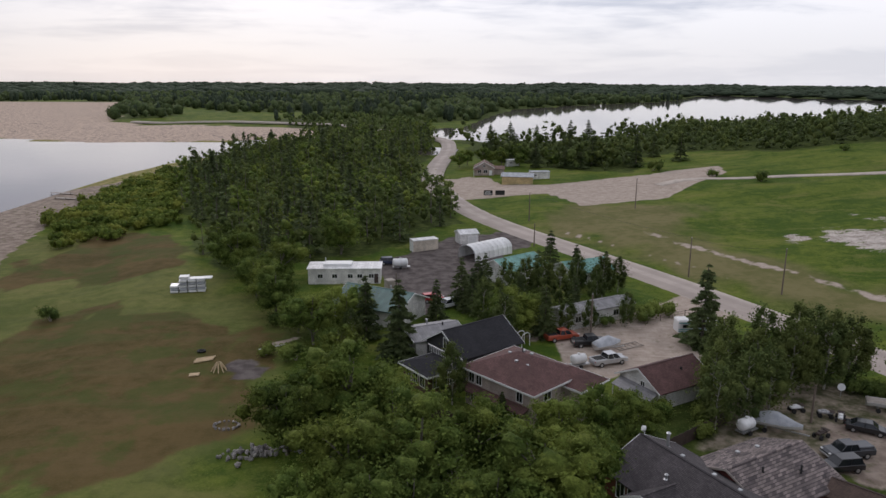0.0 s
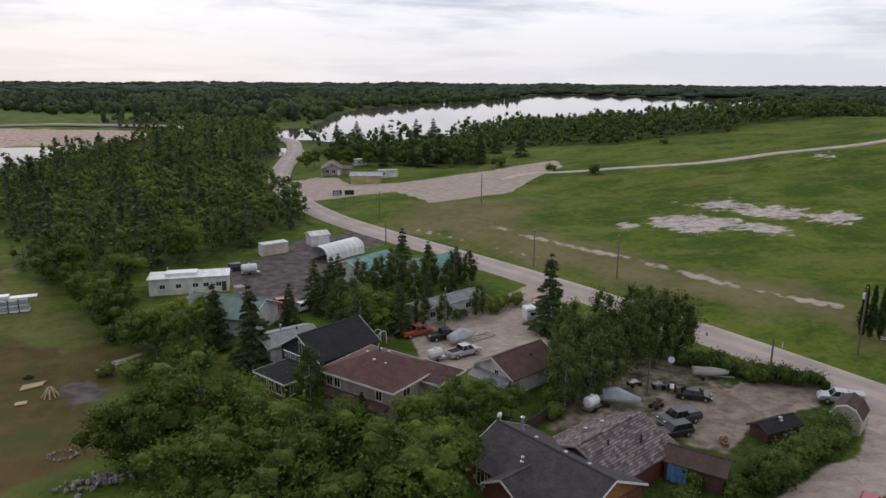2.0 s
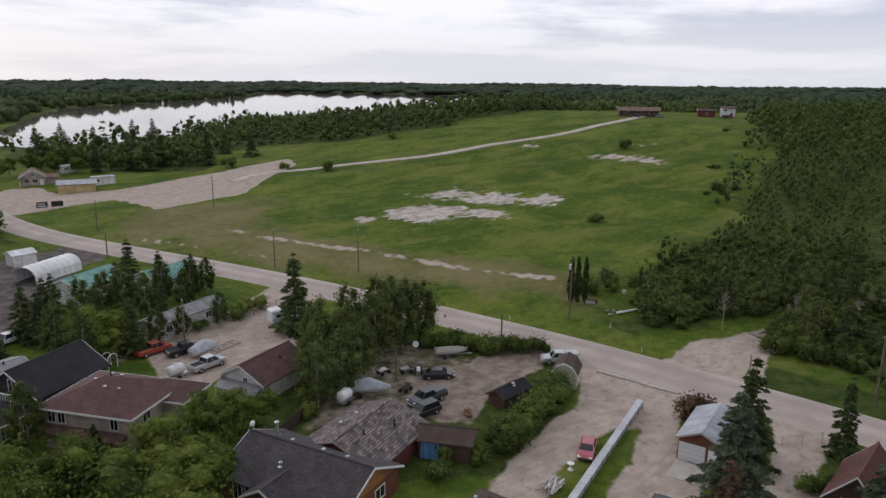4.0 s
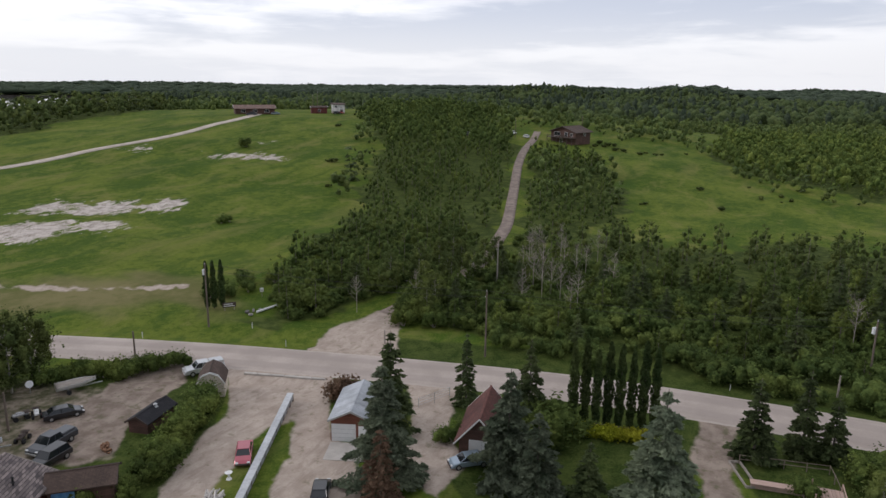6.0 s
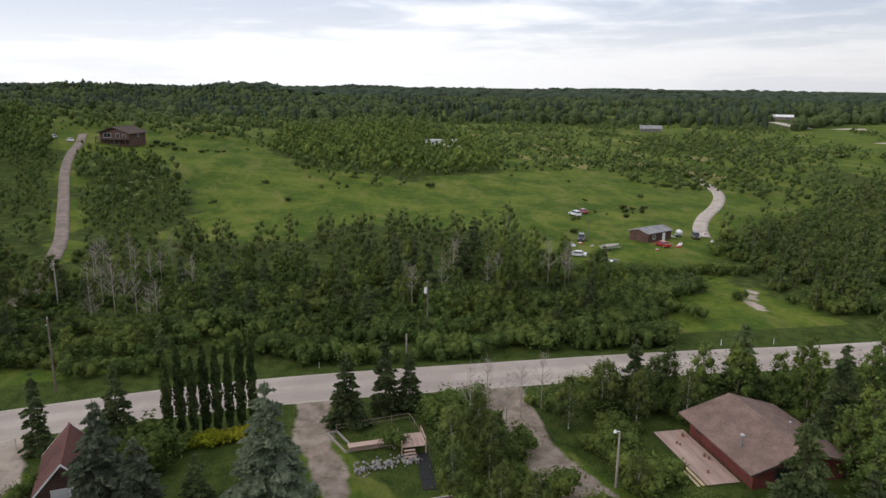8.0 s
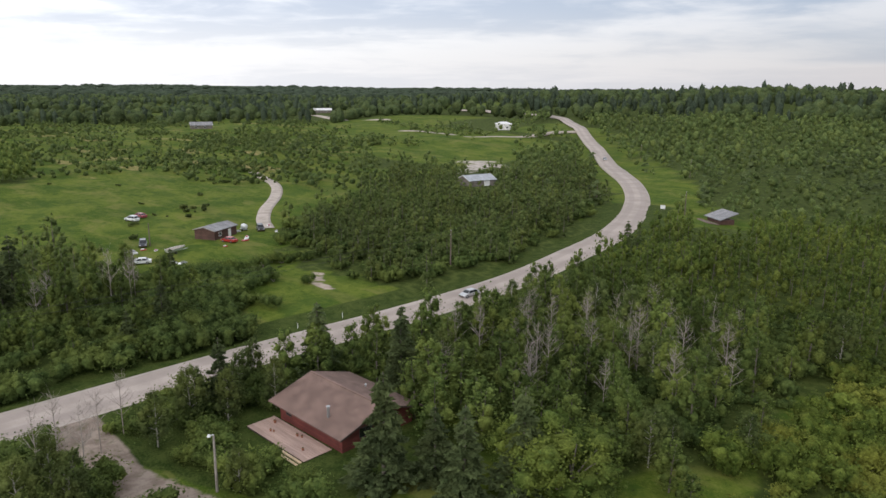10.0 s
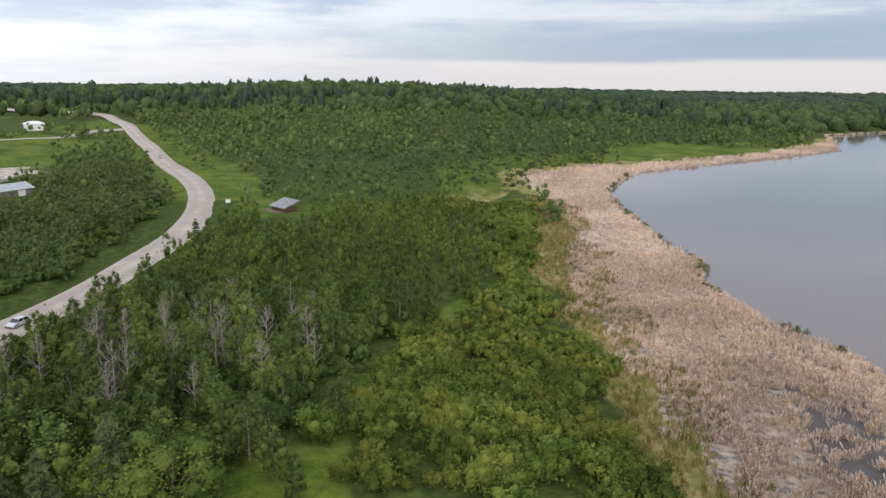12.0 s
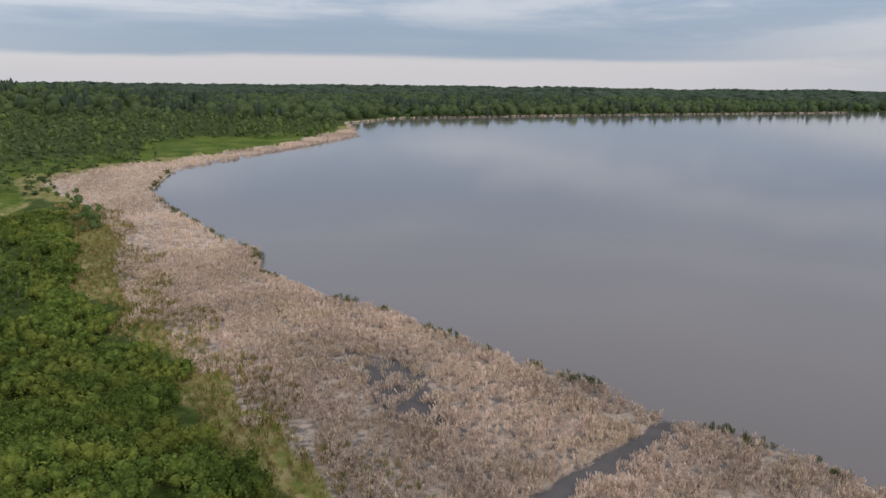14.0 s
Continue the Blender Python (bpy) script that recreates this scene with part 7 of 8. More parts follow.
logs("lumber_pile", 46.2, 49.0, 20, [((rk.uniform(-1.6, 0.2), rk.uniform(-1.1, 1.1), rk.uniform(0.1, 1.0)), (rk.uniform(0.2, 1.8), rk.uniform(-1.1, 1.1), rk.uniform(0.1, 1.1)), 0.10) for k in range(46)], surface("bleached_boards", (0.42, 0.39, 0.36), (0.64, 0.60, 0.56), 1.5, 0.9, spread=0.3), "tangled pile of weathered lumber on grass", "lumber", "board")
r_ = thing("tyre_ring", -37.4, 104.0, 0, "old tyre lying on dry grass", "tyre")
bm = bmesh.new()
for k in range(14):
    a0, a1 = k * 6.2832 / 14, (k + 1) * 6.2832 / 14
    rod(bm, (math.cos(a0) * 0.55, math.sin(a0) * 0.42, 0.2), (math.cos(a1) * 0.55, math.sin(a1) * 0.42, 0.2), 0.17, 6)
part("tyre", bm, BLACK_RUBBER, r_)
# stacked pale dock floats
r_ = thing("dock_sections", -50.4, 136.0, 12, "stack of pale grey dock sections on mown grass", "dock sections")
for k in range(4):
    for j in range(5 if k < 4 else 3):
        if k == 0 and j > 2:
            continue
        part("dock_section", box(bmesh.new(), -3.4 + k * 1.7, -1.9 + k * 1.7, -1.1, 1.1, 0.05 + j * 0.52, 0.45 + j * 0.52, bevel=0.06), COVER if j % 2 else TANK_WHITE, r_)
part("plank", boxed(-1.2, 4.6, -0.9, 0.9, 2.62, 2.74), TRIM, r_)
part("plank", boxed(-1.6, 0.2, -0.9, 0.9, 2.76, 3.2), TRIM, r_)
# scrap round the shack
for i, (x, y, s) in enumerate([(177, -57, 1.1), (180, -56, 0.8), (179, -60, 0.7), (176, -62, 0.6), (158, -61.5, 1.3), (160, -60, 0.9), (172, -84, 0.9), (175, -86, 0.8), (178, -97, 0.8), (184, -88, 0.7), (169, -77, 0.6), (187, -99, 0.9)]):
    r_ = thing("scrap", x, y, i * 47, "piece of scrap lying in rough grass", "scrap", "scrap round the shack")
    part("panel", box(bmesh.new(), -s, s, -s * 0.6, s * 0.6, 0.0, 0.35 * s, bevel=0.08), (TANK_WHITE, SCRAP, PAINTS["red"], TANK_WHITE)[i % 4], r_)
    part("panel", box(bmesh.new(), -s * 0.2, s * 0.9, -s * 0.3, s * 0.4, 0.3 * s, 0.7 * s, bevel=0.06), (SCRAP, TANK_WHITE, TANK_WHITE, PAINTS["rose"])[i % 4], r_)
tank(184.5, -90.0, 10, 1.6, 0.7)


def travel_trailer(x, y, yaw):
    r = thing("travel_trailer", x, y, yaw, "white travel trailer with teal stripes behind a spruce", "trailer")
    part("body", box(bmesh.new(), -3.4, 3.4, -1.2, 1.2, 0.55, 2.9, bevel=0.22), TRIM, r)
    for z0 in (0.95, 1.25, 2.35):
        part("stripe", boxed(-3.3, 3.3, -1.212, 1.212, z0, z0 + 0.14), TEAL, r)
    for u in (-2.2, 0.2, 2.1):
        w_ = part("window", boxed(u - 0.5, u + 0.5, -1.23, -1.19, 1.55, 2.2), STEEL, r)
        part("pane", boxed(u - 0.44, u + 0.44, -1.245, -1.232, 1.61, 2.14), GLASS, w_)
    part("roof_vent", boxed(-0.4, 0.2, -0.3, 0.3, 2.88, 3.06, bevel=0.04), TRIM, r)
    part("hitch", boxed(3.3, 4.6, -0.06, 0.06, 0.5, 0.62), STEEL, r)
    for u in (-0.5, 0.4):
        for sy in (-1, 1):
            part("tyre", rodded((u, sy * 0.95, 0.34), (u, sy * 1.18, 0.34), 0.34, 12), BLACK_RUBBER, r)


TEAL = surface("teal_stripe_paint", (0.06, 0.30, 0.32), (0.09, 0.36, 0.38), 2.0, 0.5)
BLUE_PLASTIC = surface("blue_plastic", (0.05, 0.14, 0.34), (0.08, 0.20, 0.42), 2.0, 0.45)
travel_trailer(42.6, 113.2, 4)
logs("firewood", 48.6, 67.4, 60, [((rk.uniform(-1.2, 1.2), rk.uniform(-0.5, 0.5), 0.12 + 0.16 * (k // 7)), (rk.uniform(-1.2, 1.2), rk.uniform(-0.5, 0.5), 0.16 + 0.16 * (k // 7)), 0.12) for k in range(26)],
     surface("red_brown_split_wood", (0.17, 0.085, 0.05), (0.30, 0.17, 0.10), 2.0, 0.9), "tumbled heap of brown firewood by the hedge", "firewood")
r_ = thing("bird_bath", 50.5, 50.6, 0, "small white bird bath on the lawn", "bird bath")
part("foot", rodded((0, 0, -0.05), (0, 0, 0.16), 0.36, 10, 0.2), TRIM, r_)
part("stem", rodded((0, 0, 0.16), (0, 0, 0.62), 0.11, 8), TRIM, r_)
part("bowl", rodded((0, 0, 0.6), (0, 0, 0.8), 0.16, 12, 0.42), TRIM, r_)
r_ = thing("barrel", 62.9, 46.0, 0, "rusty brown steel barrel beside the garage", "barrel")
part("drum", rodded((0, 0, 0), (0, 0, 0.9), 0.31, 12), surface("rusty_steel", (0.14, 0.06, 0.035), (0.24, 0.11, 0.06), 3.0, 0.8), r_)
for z0 in (0.28, 0.58, 0.86):
    part("hoop", rodded((0, 0, z0), (0, 0, z0 + 0.04), 0.325, 12), DARK_TRIM, r_)
for x, y, s_ in ((60.7, 64.9, 0.35), (61.5, 65.3, 0.28), (60.1, 64.4, 0.25)):
    r_ = thing("storage_tub", x, y, s_ * 300, "blue plastic tub lying by the hedge", "tub", "tubs by the hedge")
    part("tub", box(bmesh.new(), -s_, s_, -s_ * 0.7, s_ * 0.7, 0, s_ * 0.9, bevel=0.05), BLUE_PLASTIC, r_)
    part("lid", box(bmesh.new(), -s_ * 1.05, s_ * 1.05, -s_ * 0.75, s_ * 0.75, s_ * 0.9, s_ * 1.02, bevel=0.02), BLUE_PLASTIC, r_)
r_ = thing("gate", 75.9, 41.6, math.degrees(math.atan2(-2.1, 5.2)), "open-work pale metal gate across a drive", "gate")
for u in (0.0, 2.75, 5.5):
    part("gate_post", rodded((u, 0, -0.3), (u, 0, 1.25), 0.045, 6), STEEL, r_)
for z0 in (0.25, 0.6, 0.95, 1.2):
    part("gate_rail", rodded((0, 0, z0), (5.5, 0, z0), 0.025, 5), STEEL, r_)
r_ = thing("ladder", 29.7, 106.9, 28, "wooden ladder lying on the gravel", "ladder")
for sy in (-0.9, 0.9):
    part("side_rail", boxed(-2.6, 2.6, sy - 0.06, sy + 0.06, 0.08, 0.2), PLANK, r_)
for k in range(6):
    part("rung", boxed(-2.4 + k * 0.95, -2.3 + k * 0.95, -0.85, 0.85, 0.1, 0.18), PLANK, r_)
r_ = thing("garden_arch", 13.0, 107.2, 40, "white arched garden frame behind the house", "arch")
for sx in (-0.9, 0.9):
    for sy in (-0.6, 0.6):
        part("leg", rodded((sx, sy, -0.2), (sx, sy, 1.7), 0.06, 6), TRIM, r_)
for sy in (-0.6, 0.6):
    bm = bmesh.new()
    for k in range(8):
        a0, a1 = math.pi * k / 8, math.pi * (k + 1) / 8
        rod(bm, (-math.cos(a0) * 0.9, sy, 1.7 + 0.6 * math.sin(a0)), (-math.cos(a1) * 0.9, sy, 1.7 + 0.6 * math.sin(a1)), 0.06, 6)
    part("hoop", bm, TRIM, r_)
r_ = thing("ground_mat", 70.6, -7.4, 0, "black ground sheet laid as a garden path", "mat")
for k in range(4):
    part("sheet", box(bmesh.new(), -3.9 + k * 1.95, -2.0 + k * 1.95, -0.75 + 0.05 * (k % 2), 0.75 + 0.05 * (k % 2), -0.1, 0.07, bevel=0.02), BLACK_RUBBER, r_)


# ---------------------------------------------------------------- poles, wires, signs and fences
def pole(x, y, h, arm=True, lamp=False, can=False, lean=0.0, yaw=0.0, pale=False):
    r = thing("utility_pole" if not lamp else "lamp_post", x, y, yaw, "tall weathered wooden utility pole" if not lamp else "wooden post with a yard lamp on top", "pole", "utility poles")
    part("post", rodded((0, 0, -0.4), (lean, 0, h), 0.17, 8, 0.11), POLE_WOOD if not pale else PLANK, r)
    if arm:
        part("insulator", rod(rod(bmesh.new(), (lean, 0, h), (lean, 0, h + 0.25), 0.05, 6), (lean, 0.12, h - 0.9), (lean, 0.28, h - 0.85), 0.05, 6), TRIM, r)
    if can:
        part("transformer", rodded((lean, 0.32, h - 1.9), (lean, 0.32, h - 1.0), 0.26, 10), TANK_WHITE, r, "pale grey transformer can")
    if lamp:
        part("lamp_head", rod(rodded((lean, 0, h), (lean, 0.5, h + 0.1), 0.05, 6), (lean, 0.5, h - 0.05), (lean, 0.5, h + 0.2), 0.2, 8, 0.1), TANK_WHITE, r)
    return Vector((x, y, level(x, y) + h + 0.1))


line_a = [pole(26.1, 210.4, 8.6), pole(54, 150.2, 8.8), pole(67.6, 135.6, 9.3)]
line_b = [pole(85.3, 87.9, 11.1, can=True), pole(96.9, 41.2, 10.7), pole(112.0, -11.9, 9.6, can=True, lean=0.5), pole(118.4, -108.8, 8.4), pole(152.6, -211.5, 7.5)]
pole(61, 222, 9.6)
pole(131.5, 53.7, 8.0, pale=True)
pole(24.5, 110.6, 7.6)
pole(67.8, 85.1, 5.4, arm=False)
pole(46.3, 81.6, 5.0, arm=False)
pole(65.2, -27.2, 6.5, arm=False, lamp=True, pale=True)
pole(118.2, -212.5, 7.6)
pole(106.0, -7.9, 3.2, arm=False, pale=True)
pole(36.4, 152.0, 5.0, arm=False)
pole(23.6, 178.0, 6.0, arm=False)
pole(-8.5, 127.0, 6.5, arm=False)
pole(330.7, 94.6, 11.2)
pole(309.2, 119.5, 9.0)
pole(361.5, 269.6, 11)
pole(353.5, 267.0, 9.4)
pole(182.8, -63.0, 6.0, arm=False)
pole(93.7, 57.7, 2.3, arm=False, pale=True)
pole(229, -357, 8.0)
pole(166, -300, 8.0)
WIRE = surface("black_cable", (0.02, 0.02, 0.02), (0.03, 0.03, 0.03), 1.0, 0.6)


def wire(a, c, sag):
    pts = [a.lerp(c, t) - Vector((0, 0, sag * 4 * t * (1 - t))) for t in np.linspace(0, 1, 13)]
    v_, f_ = tube(pts, [0.022] * 13, 4)
    tagged(new("overhead_wire", mesh_of("overhead_wire", v_, f_, WIRE)), "thin black overhead wire between poles", "wire", "overhead wires")


for chain, drop in ((line_b, 0.0), (line_b, 1.0), (line_a, 0.0)):
    for a, c in zip(chain, chain[1:]):
        wire(a - Vector((0, 0, drop)), c - Vector((0, 0, drop)), 0.9)


def marker(x, y):
    r = thing("road_marker", x, y, 0, "short white roadside marker post", "marker", "road markers")
    part("post", boxed(-0.06, 0.06, -0.03, 0.03, -0.2, 1.0, bevel=0.015), TRIM, r)
    part("cap", boxed(-0.065, 0.065, -0.035, 0.035, 1.0, 1.1), DARK_TRIM, r)


for x, y in ((76.4, 93.7), (84.8, 70.8), (101.8, 5.6), (88.3, 80.9), (92.5, 56.5), (104.0, -69.0), (104.5, -60.0)):
    marker(x, y)


def sign(x, y, yaw, w_, h_, z, board, label, bars=0, ink=None):
    r = thing("road_sign", x, y, yaw, label, "sign")
    for u in ((-w_ * 0.35, w_ * 0.35) if w_ > 1 else (0,)):
        part("post", boxed(u - 0.05, u + 0.05, -0.04, 0.04, -0.3, z + h_), PLANK, r)
    b_ = part("board", boxed(-w_ / 2, w_ / 2, -0.09, -0.045, z, z + h_, bevel=0.012), board, r)
    for k in range(bars):
        zz = z + h_ * (k + 0.7) / (bars + 0.6)
        part("lettering_bar", boxed(-w_ * 0.4, w_ * (0.38 - 0.12 * (k % 2)), -0.10, -0.088, zz - h_ * 0.10 / bars * 1.4, zz + h_ * 0.10 / bars * 1.4), ink, b_)


BOARD_BLACK = surface("black_sign_board", (0.012, 0.012, 0.012), (0.02, 0.02, 0.02), 2.0, 0.5)
sign(101.6, 90.2, -48, 0.7, 0.8, 1.0, TRIM, "small white roadside sign with dark marks", 2, DARK_TRIM)
sign(93.0, 90.4, -40, 2.4, 0.9, 0.6, DARK_TRIM, "dark wooden sign with two pale lines", 2, TRIM)
sign(16.4, 253.1, 5, 3.2, 1.8, 0.5, BOARD_BLACK, "black letter board by the junction", 2, TRIM)
sign(20.6, 252.4, 5, 3.4, 1.7, 0.4, BOARD_BLACK, "blank black board by the junction")
sign(128.7, -216.5, -150, 1.6, 1.2, 0.4, TRIM, "white board beside the road bend")
sign(1.5, 270, 20, 0.5, 2.6, 0.4, TRIM, "slim white roadside banner")
r_ = thing("drain_pipe", 97.4, 84.6, -8, "long pale culvert pipe lying on grass", "pipe")
part("pipe", rodded((-3.2, 0, 0.25), (3.2, 0, 0.25), 0.22, 10), TANK_WHITE, r_)


def long_wall():
    """The grey plank wall between two drives: posts, a board face and a flat cap."""
    a, c = Vector((43.4, 44.2)), Vector((68.9, 57.1))
    d = (c - a).length
    r = tagged(new("fence"), "long low grey plank fence with a wide flat cap", "fence")
    mid = (a + c) / 2
    r.matrix_world = pose(mid.x, mid.y, level(mid.x, mid.y), 0, 0, math.degrees(math.atan2(c.y - a.y, c.x - a.x)))
    n_ = 15
    for k in range(n_):
        u0, u1 = -d / 2 + d * k / n_, -d / 2 + d * (k + 1) / n_
        part("panel", box(bmesh.new(), u0 + 0.02, u1 - 0.02, -0.32, 0.32, 0.05, 0.86, bevel=0.02), COVER, r)
        part("cap_board", box(bmesh.new(), u0 + 0.015, u1 - 0.015, -0.42, 0.42, 0.86, 0.94, bevel=0.02), STEEL, r)
    for k in range(n_ + 1):
        u0 = -d / 2 + d * k / n_
        part("post", boxed(u0 - 0.07, u0 + 0.07, -0.36, 0.36, -0.5, 0.85), POLE_WOOD, r)


long_wall()
r_ = thing("kerb", 75.2, 63.2, -72, "pale concrete kerb at the drive's mouth", "kerb")
for k in range(6):
    part("kerb_stone", box(bmesh.new(), -6.2 + k * 2.05, -4.2 + k * 2.05, -0.25, 0.25, -0.1, 0.16, bevel=0.03), CONCRETE, r_)
r_ = thing("garage_pad", 61.2, 42.8, 23, "square concrete pad before the garage door", "slab")
part("slab", boxed(-2.0, 2.0, -2.4, 2.4, -0.3, 0.09), CONCRETE, r_)


def post_fence(line, rails, label, h=1.1, step=2.4, mat=None):
    r = tagged(new("fence"), label, "fence")
    r.matrix_world = pose(line[0][0], line[0][1], 0)
    ox, oy = line[0]
    for (ax, ay), (cx, cy) in zip(line, line[1:]):
        d = math.hypot(cx - ax, cy - ay)
        k = max(1, round(d / step))
        spots = [(ax + (cx - ax) * i / k, ay + (cy - ay) * i / k) for i in range(k + 1)]
        for x, y in spots:
            z = level(x, y)
            part("post", boxed(x - ox - 0.05, x - ox + 0.05, y - oy - 0.05, y - oy + 0.05, z - 0.3, z + h), mat or POLE_WOOD, r)
        for (x0, y0), (x1, y1) in zip(spots, spots[1:]):
            for q in rails:
                part("rail", rodded((x0 - ox, y0 - oy, level(x0, y0) + h * q), (x1 - ox, y1 - oy, level(x1, y1) + h * q), 0.04, 4), mat or POLE_WOOD, r)


post_fence([(79.6, 22.5), (81.5, 13)], (0.9, 0.45), "low dark rail fence behind yellow shrubs")
post_fence([(80.3, 2.6), (82.5, -6.5)], (0.95, 0.5), "thin dark rail fence round a garden")
post_fence([(82.5, -6.5), (74, -8.2)], (0.95,), "thin wire fence beside a garden")
post_fence([(70.0, 22.0), (58.5, 16.0)], (0.98, 0.5), "pale metal rail fence beside the lawn", 1.1, 2.2, STEEL)
post_fence([(36, 118), (52, 127)], (0.9, 0.5), "old rail fence beside the lane", 1.1, 3.0)
def plank_fence(a, c, h, label):
    d = math.hypot(c[0] - a[0], c[1] - a[1])
    r = thing("fence", a[0], a[1], math.degrees(math.atan2(c[1] - a[1], c[0] - a[0])), label, "fence")
    for k in range(int(d / 0.32)):
        part("plank", boxed(k * 0.32, k * 0.32 + 0.29, -0.02, 0.02, -0.2, h + 0.05 * math.sin(k * 1.7)), DARK_TRIM, r)
    part("rail", boxed(0, d, 0.025, 0.07, h * 0.75, h * 0.75 + 0.09), DARK_TRIM, r)


plank_fence((25.5, 73.5), (35.5, 81.0), 1.7, "dark brown plank fence behind the house")
plank_fence((-3.5, 84.5), (2.5, 80.5), 1.5, "dark plank fence beside a garden terrace")


def garden_deck():
    r = thing("garden_deck", 75.6, -6.2, 6, "faded red garden deck with steps and rails", "deck")
    for k in range(8):
        part("plank", boxed(-1.6, 1.6, -1.5 + k * 0.37, -1.16 + k * 0.37, 1.0, 1.06), PINK_PLANK, r)
    for sx in (-1.5, 1.5):
        for sy in (-1.4, 1.4):
            part("post", boxed(sx - 0.06, sx + 0.06, sy - 0.06, sy + 0.06, -0.4, 1.9), PINK_PLANK, r)
    part("rail", boxed(-1.55, 1.55, -1.45, -1.35, 1.8, 1.9), PINK_PLANK, r)
    for k in range(4):
        part("step", boxed(-2.0 - k * 0.3, -1.66 - k * 0.3, -0.1, 1.2, 0.74 - k * 0.24, 0.80 - k * 0.24), PINK_PLANK, r)
    r = thing("retaining_wall", 76.0, -1.5, -80, "low retaining wall of faded red timber", "wall")
    for k in range(3):
        part("timber", boxed(-2.6, 2.6, -0.12, 0.12, -0.2 + k * 0.3, 0.08 + k * 0.3), PINK_PLANK, r)
    part("cap_board", boxed(-2.7, 2.7, -0.5, 0.5, 0.70, 0.76), PINK_PLANK, r)
    r = thing("planter_box", 77.8, 2.0, 25, "pale timber bed frame on grass", "planter")
    for y0 in (-0.6, 0.6):
        part("board", boxed(-2.6, 2.6, y0 - 0.07, y0 + 0.07, 0.0, 0.28), PLANK, r)
    for x0 in (-2.6, 2.6):
        part("board", boxed(x0 - 0.07, x0 + 0.07, -0.53, 0.53, 0.0, 0.28), PLANK, r)


garden_deck()
r_ = thing("dish_antenna", 54.2, 89.3, 0, "white satellite dish on a short mast", "antenna")
part("mast", rodded((0, 0, -0.2), (0, 0, 1.2), 0.06, 8), STEEL, r_)
bm = rodded((0, 0, 1.3), (-0.2, -0.3, 1.45), 0.15, 14, 0.5)
part("dish", bm, TANK_WHITE, r_)
for x, y in ((-88, 250), (-96, 262)):
    r_ = thing("dock", x - 48, y + 5, 165, "low wooden dock at the lake's edge", "dock")
    for k in range(10):
        part("plank", boxed(-5 + k, -4.06 + k, -0.9, 0.9, 0.35, 0.42), PLANK, r_)
    for k in range(3):
        part("pile", rodded((-4.5 + k * 4.4, 0.8, -1.5), (-4.5 + k * 4.4, 0.8, 0.8), 0.09, 7), POLE_WOOD, r_)
r_ = thing("children_swing", -10.6, 139, 30, "small grey playhouse frame on a yard", "playhouse")
part("frame", boxed(-0.9, 0.9, -0.9, 0.9, -0.2, 2.0, bevel=0.1), PLANK, r_)

# ---------------------------------------------------------------- trees that stand singly
CABIN_DRIVE = [(93, -20), (81, -20.5), (73, -21.5), (66, -23.5), (60, -25.5), (54, -27)]
for x, y, h, wide in ((-10.9, 79.5, 11, 1.05), (-17.6, 73.5, 9, 1.0), (-2.1, 63.5, 11, 1.05), (-9.2, 64, 10, 1.05), (3.9, 69, 9, 1.0), (9.7, 58.5, 11, 1.1), (13.3, 73, 8, 1.0),
                      (18.7, 75, 7.5, 1.0), (23.2, 76.5, 6, 1.1), (4.8, 55.5, 9, 1.0), (-2.6, 55.5, 9, 1.0), (-15.5, 81, 8, 1.1), (-5.5, 73, 9.5, 1.0), (10, 66, 7.5, 1.05),
                      (-6, 56, 9, 1.0), (-13, 58, 7, 1.0), (12.7, 113.5, 8, 1.15), (-20.6, 107.5, 9, 1.05), (-29.9, 122, 9, 1.05), (-44.1, 149, 10, 1.1), (-33.3, 142, 9, 1.05),
                      (-24.6, 168, 10, 1.0), (-24, 113, 7, 1.0), (-36, 132, 8, 1.1), (-48, 160, 9, 1.0), (-15.5, 100, 6, 1.0), 
                      (-16, 113, 8, 0.9), (-14.5, 118, 7, 0.9), (41.7, -54.5, 8.5, 1.1), (38.0, -51.5, 9, 1.2), (46, -53, 7, 1.0), (16.5, 68, 6, 1.0)):
    plant("broadleaf", x, y, h * 1.05, wide * 1.12)
for x, y, h in ((38.3, 89, 9), (44.8, 93, 11), (50.3, 95, 11), (53.1, 91.5, 11), (33.5, 79.5, 8), (37.6, 81, 9.5), (41, 87, 10), (47, 89, 10.5), (57, 93, 10), (42, 84, 9), (49.5, 91.5, 10),
                (35, 85, 9), (60, 96, 8), (39, 93, 10), (54, 97, 10), (1.4, 86.5, 8.5), (19.1, 130, 9), (12.3, 127, 9), (26.5, 134, 8), (22, 127, 8), (31, 132, 8), (16, 133, 8), (35, 136, 7), (29, 128, 7), (21, 113.5, 6), (25, 114, 5.5), (32, 117, 6), (7, 114, 9), (10, 108, 8), (17, 117, 7), (-14, 104, 7),
                (71.7, -10.3, 9), (67.9, -14, 8), (64.8, -9.5, 8), (70, -15, 9), (65, -23.6, 7), (78.4, -26, 9),
                (80.9, -31, 10), (81.5, -37, 8), (78.6, -41.5, 9), (73.5, -19.5, 8), (62, -14, 7), (84, -33, 8), (86, -40, 8), (79, -35, 9), (75, -14, 9), (60, -17, 7), (58, -29, 6), (63.6, -29, 6.5)):
    beside = x > 57 and y < -9
    if off_line(np.array([x]), np.array([y]), CABIN_DRIVE)[0] > 3.4:
        plant("poplar", x, y, h * (0.76 if beside else 1.0), 1.15)
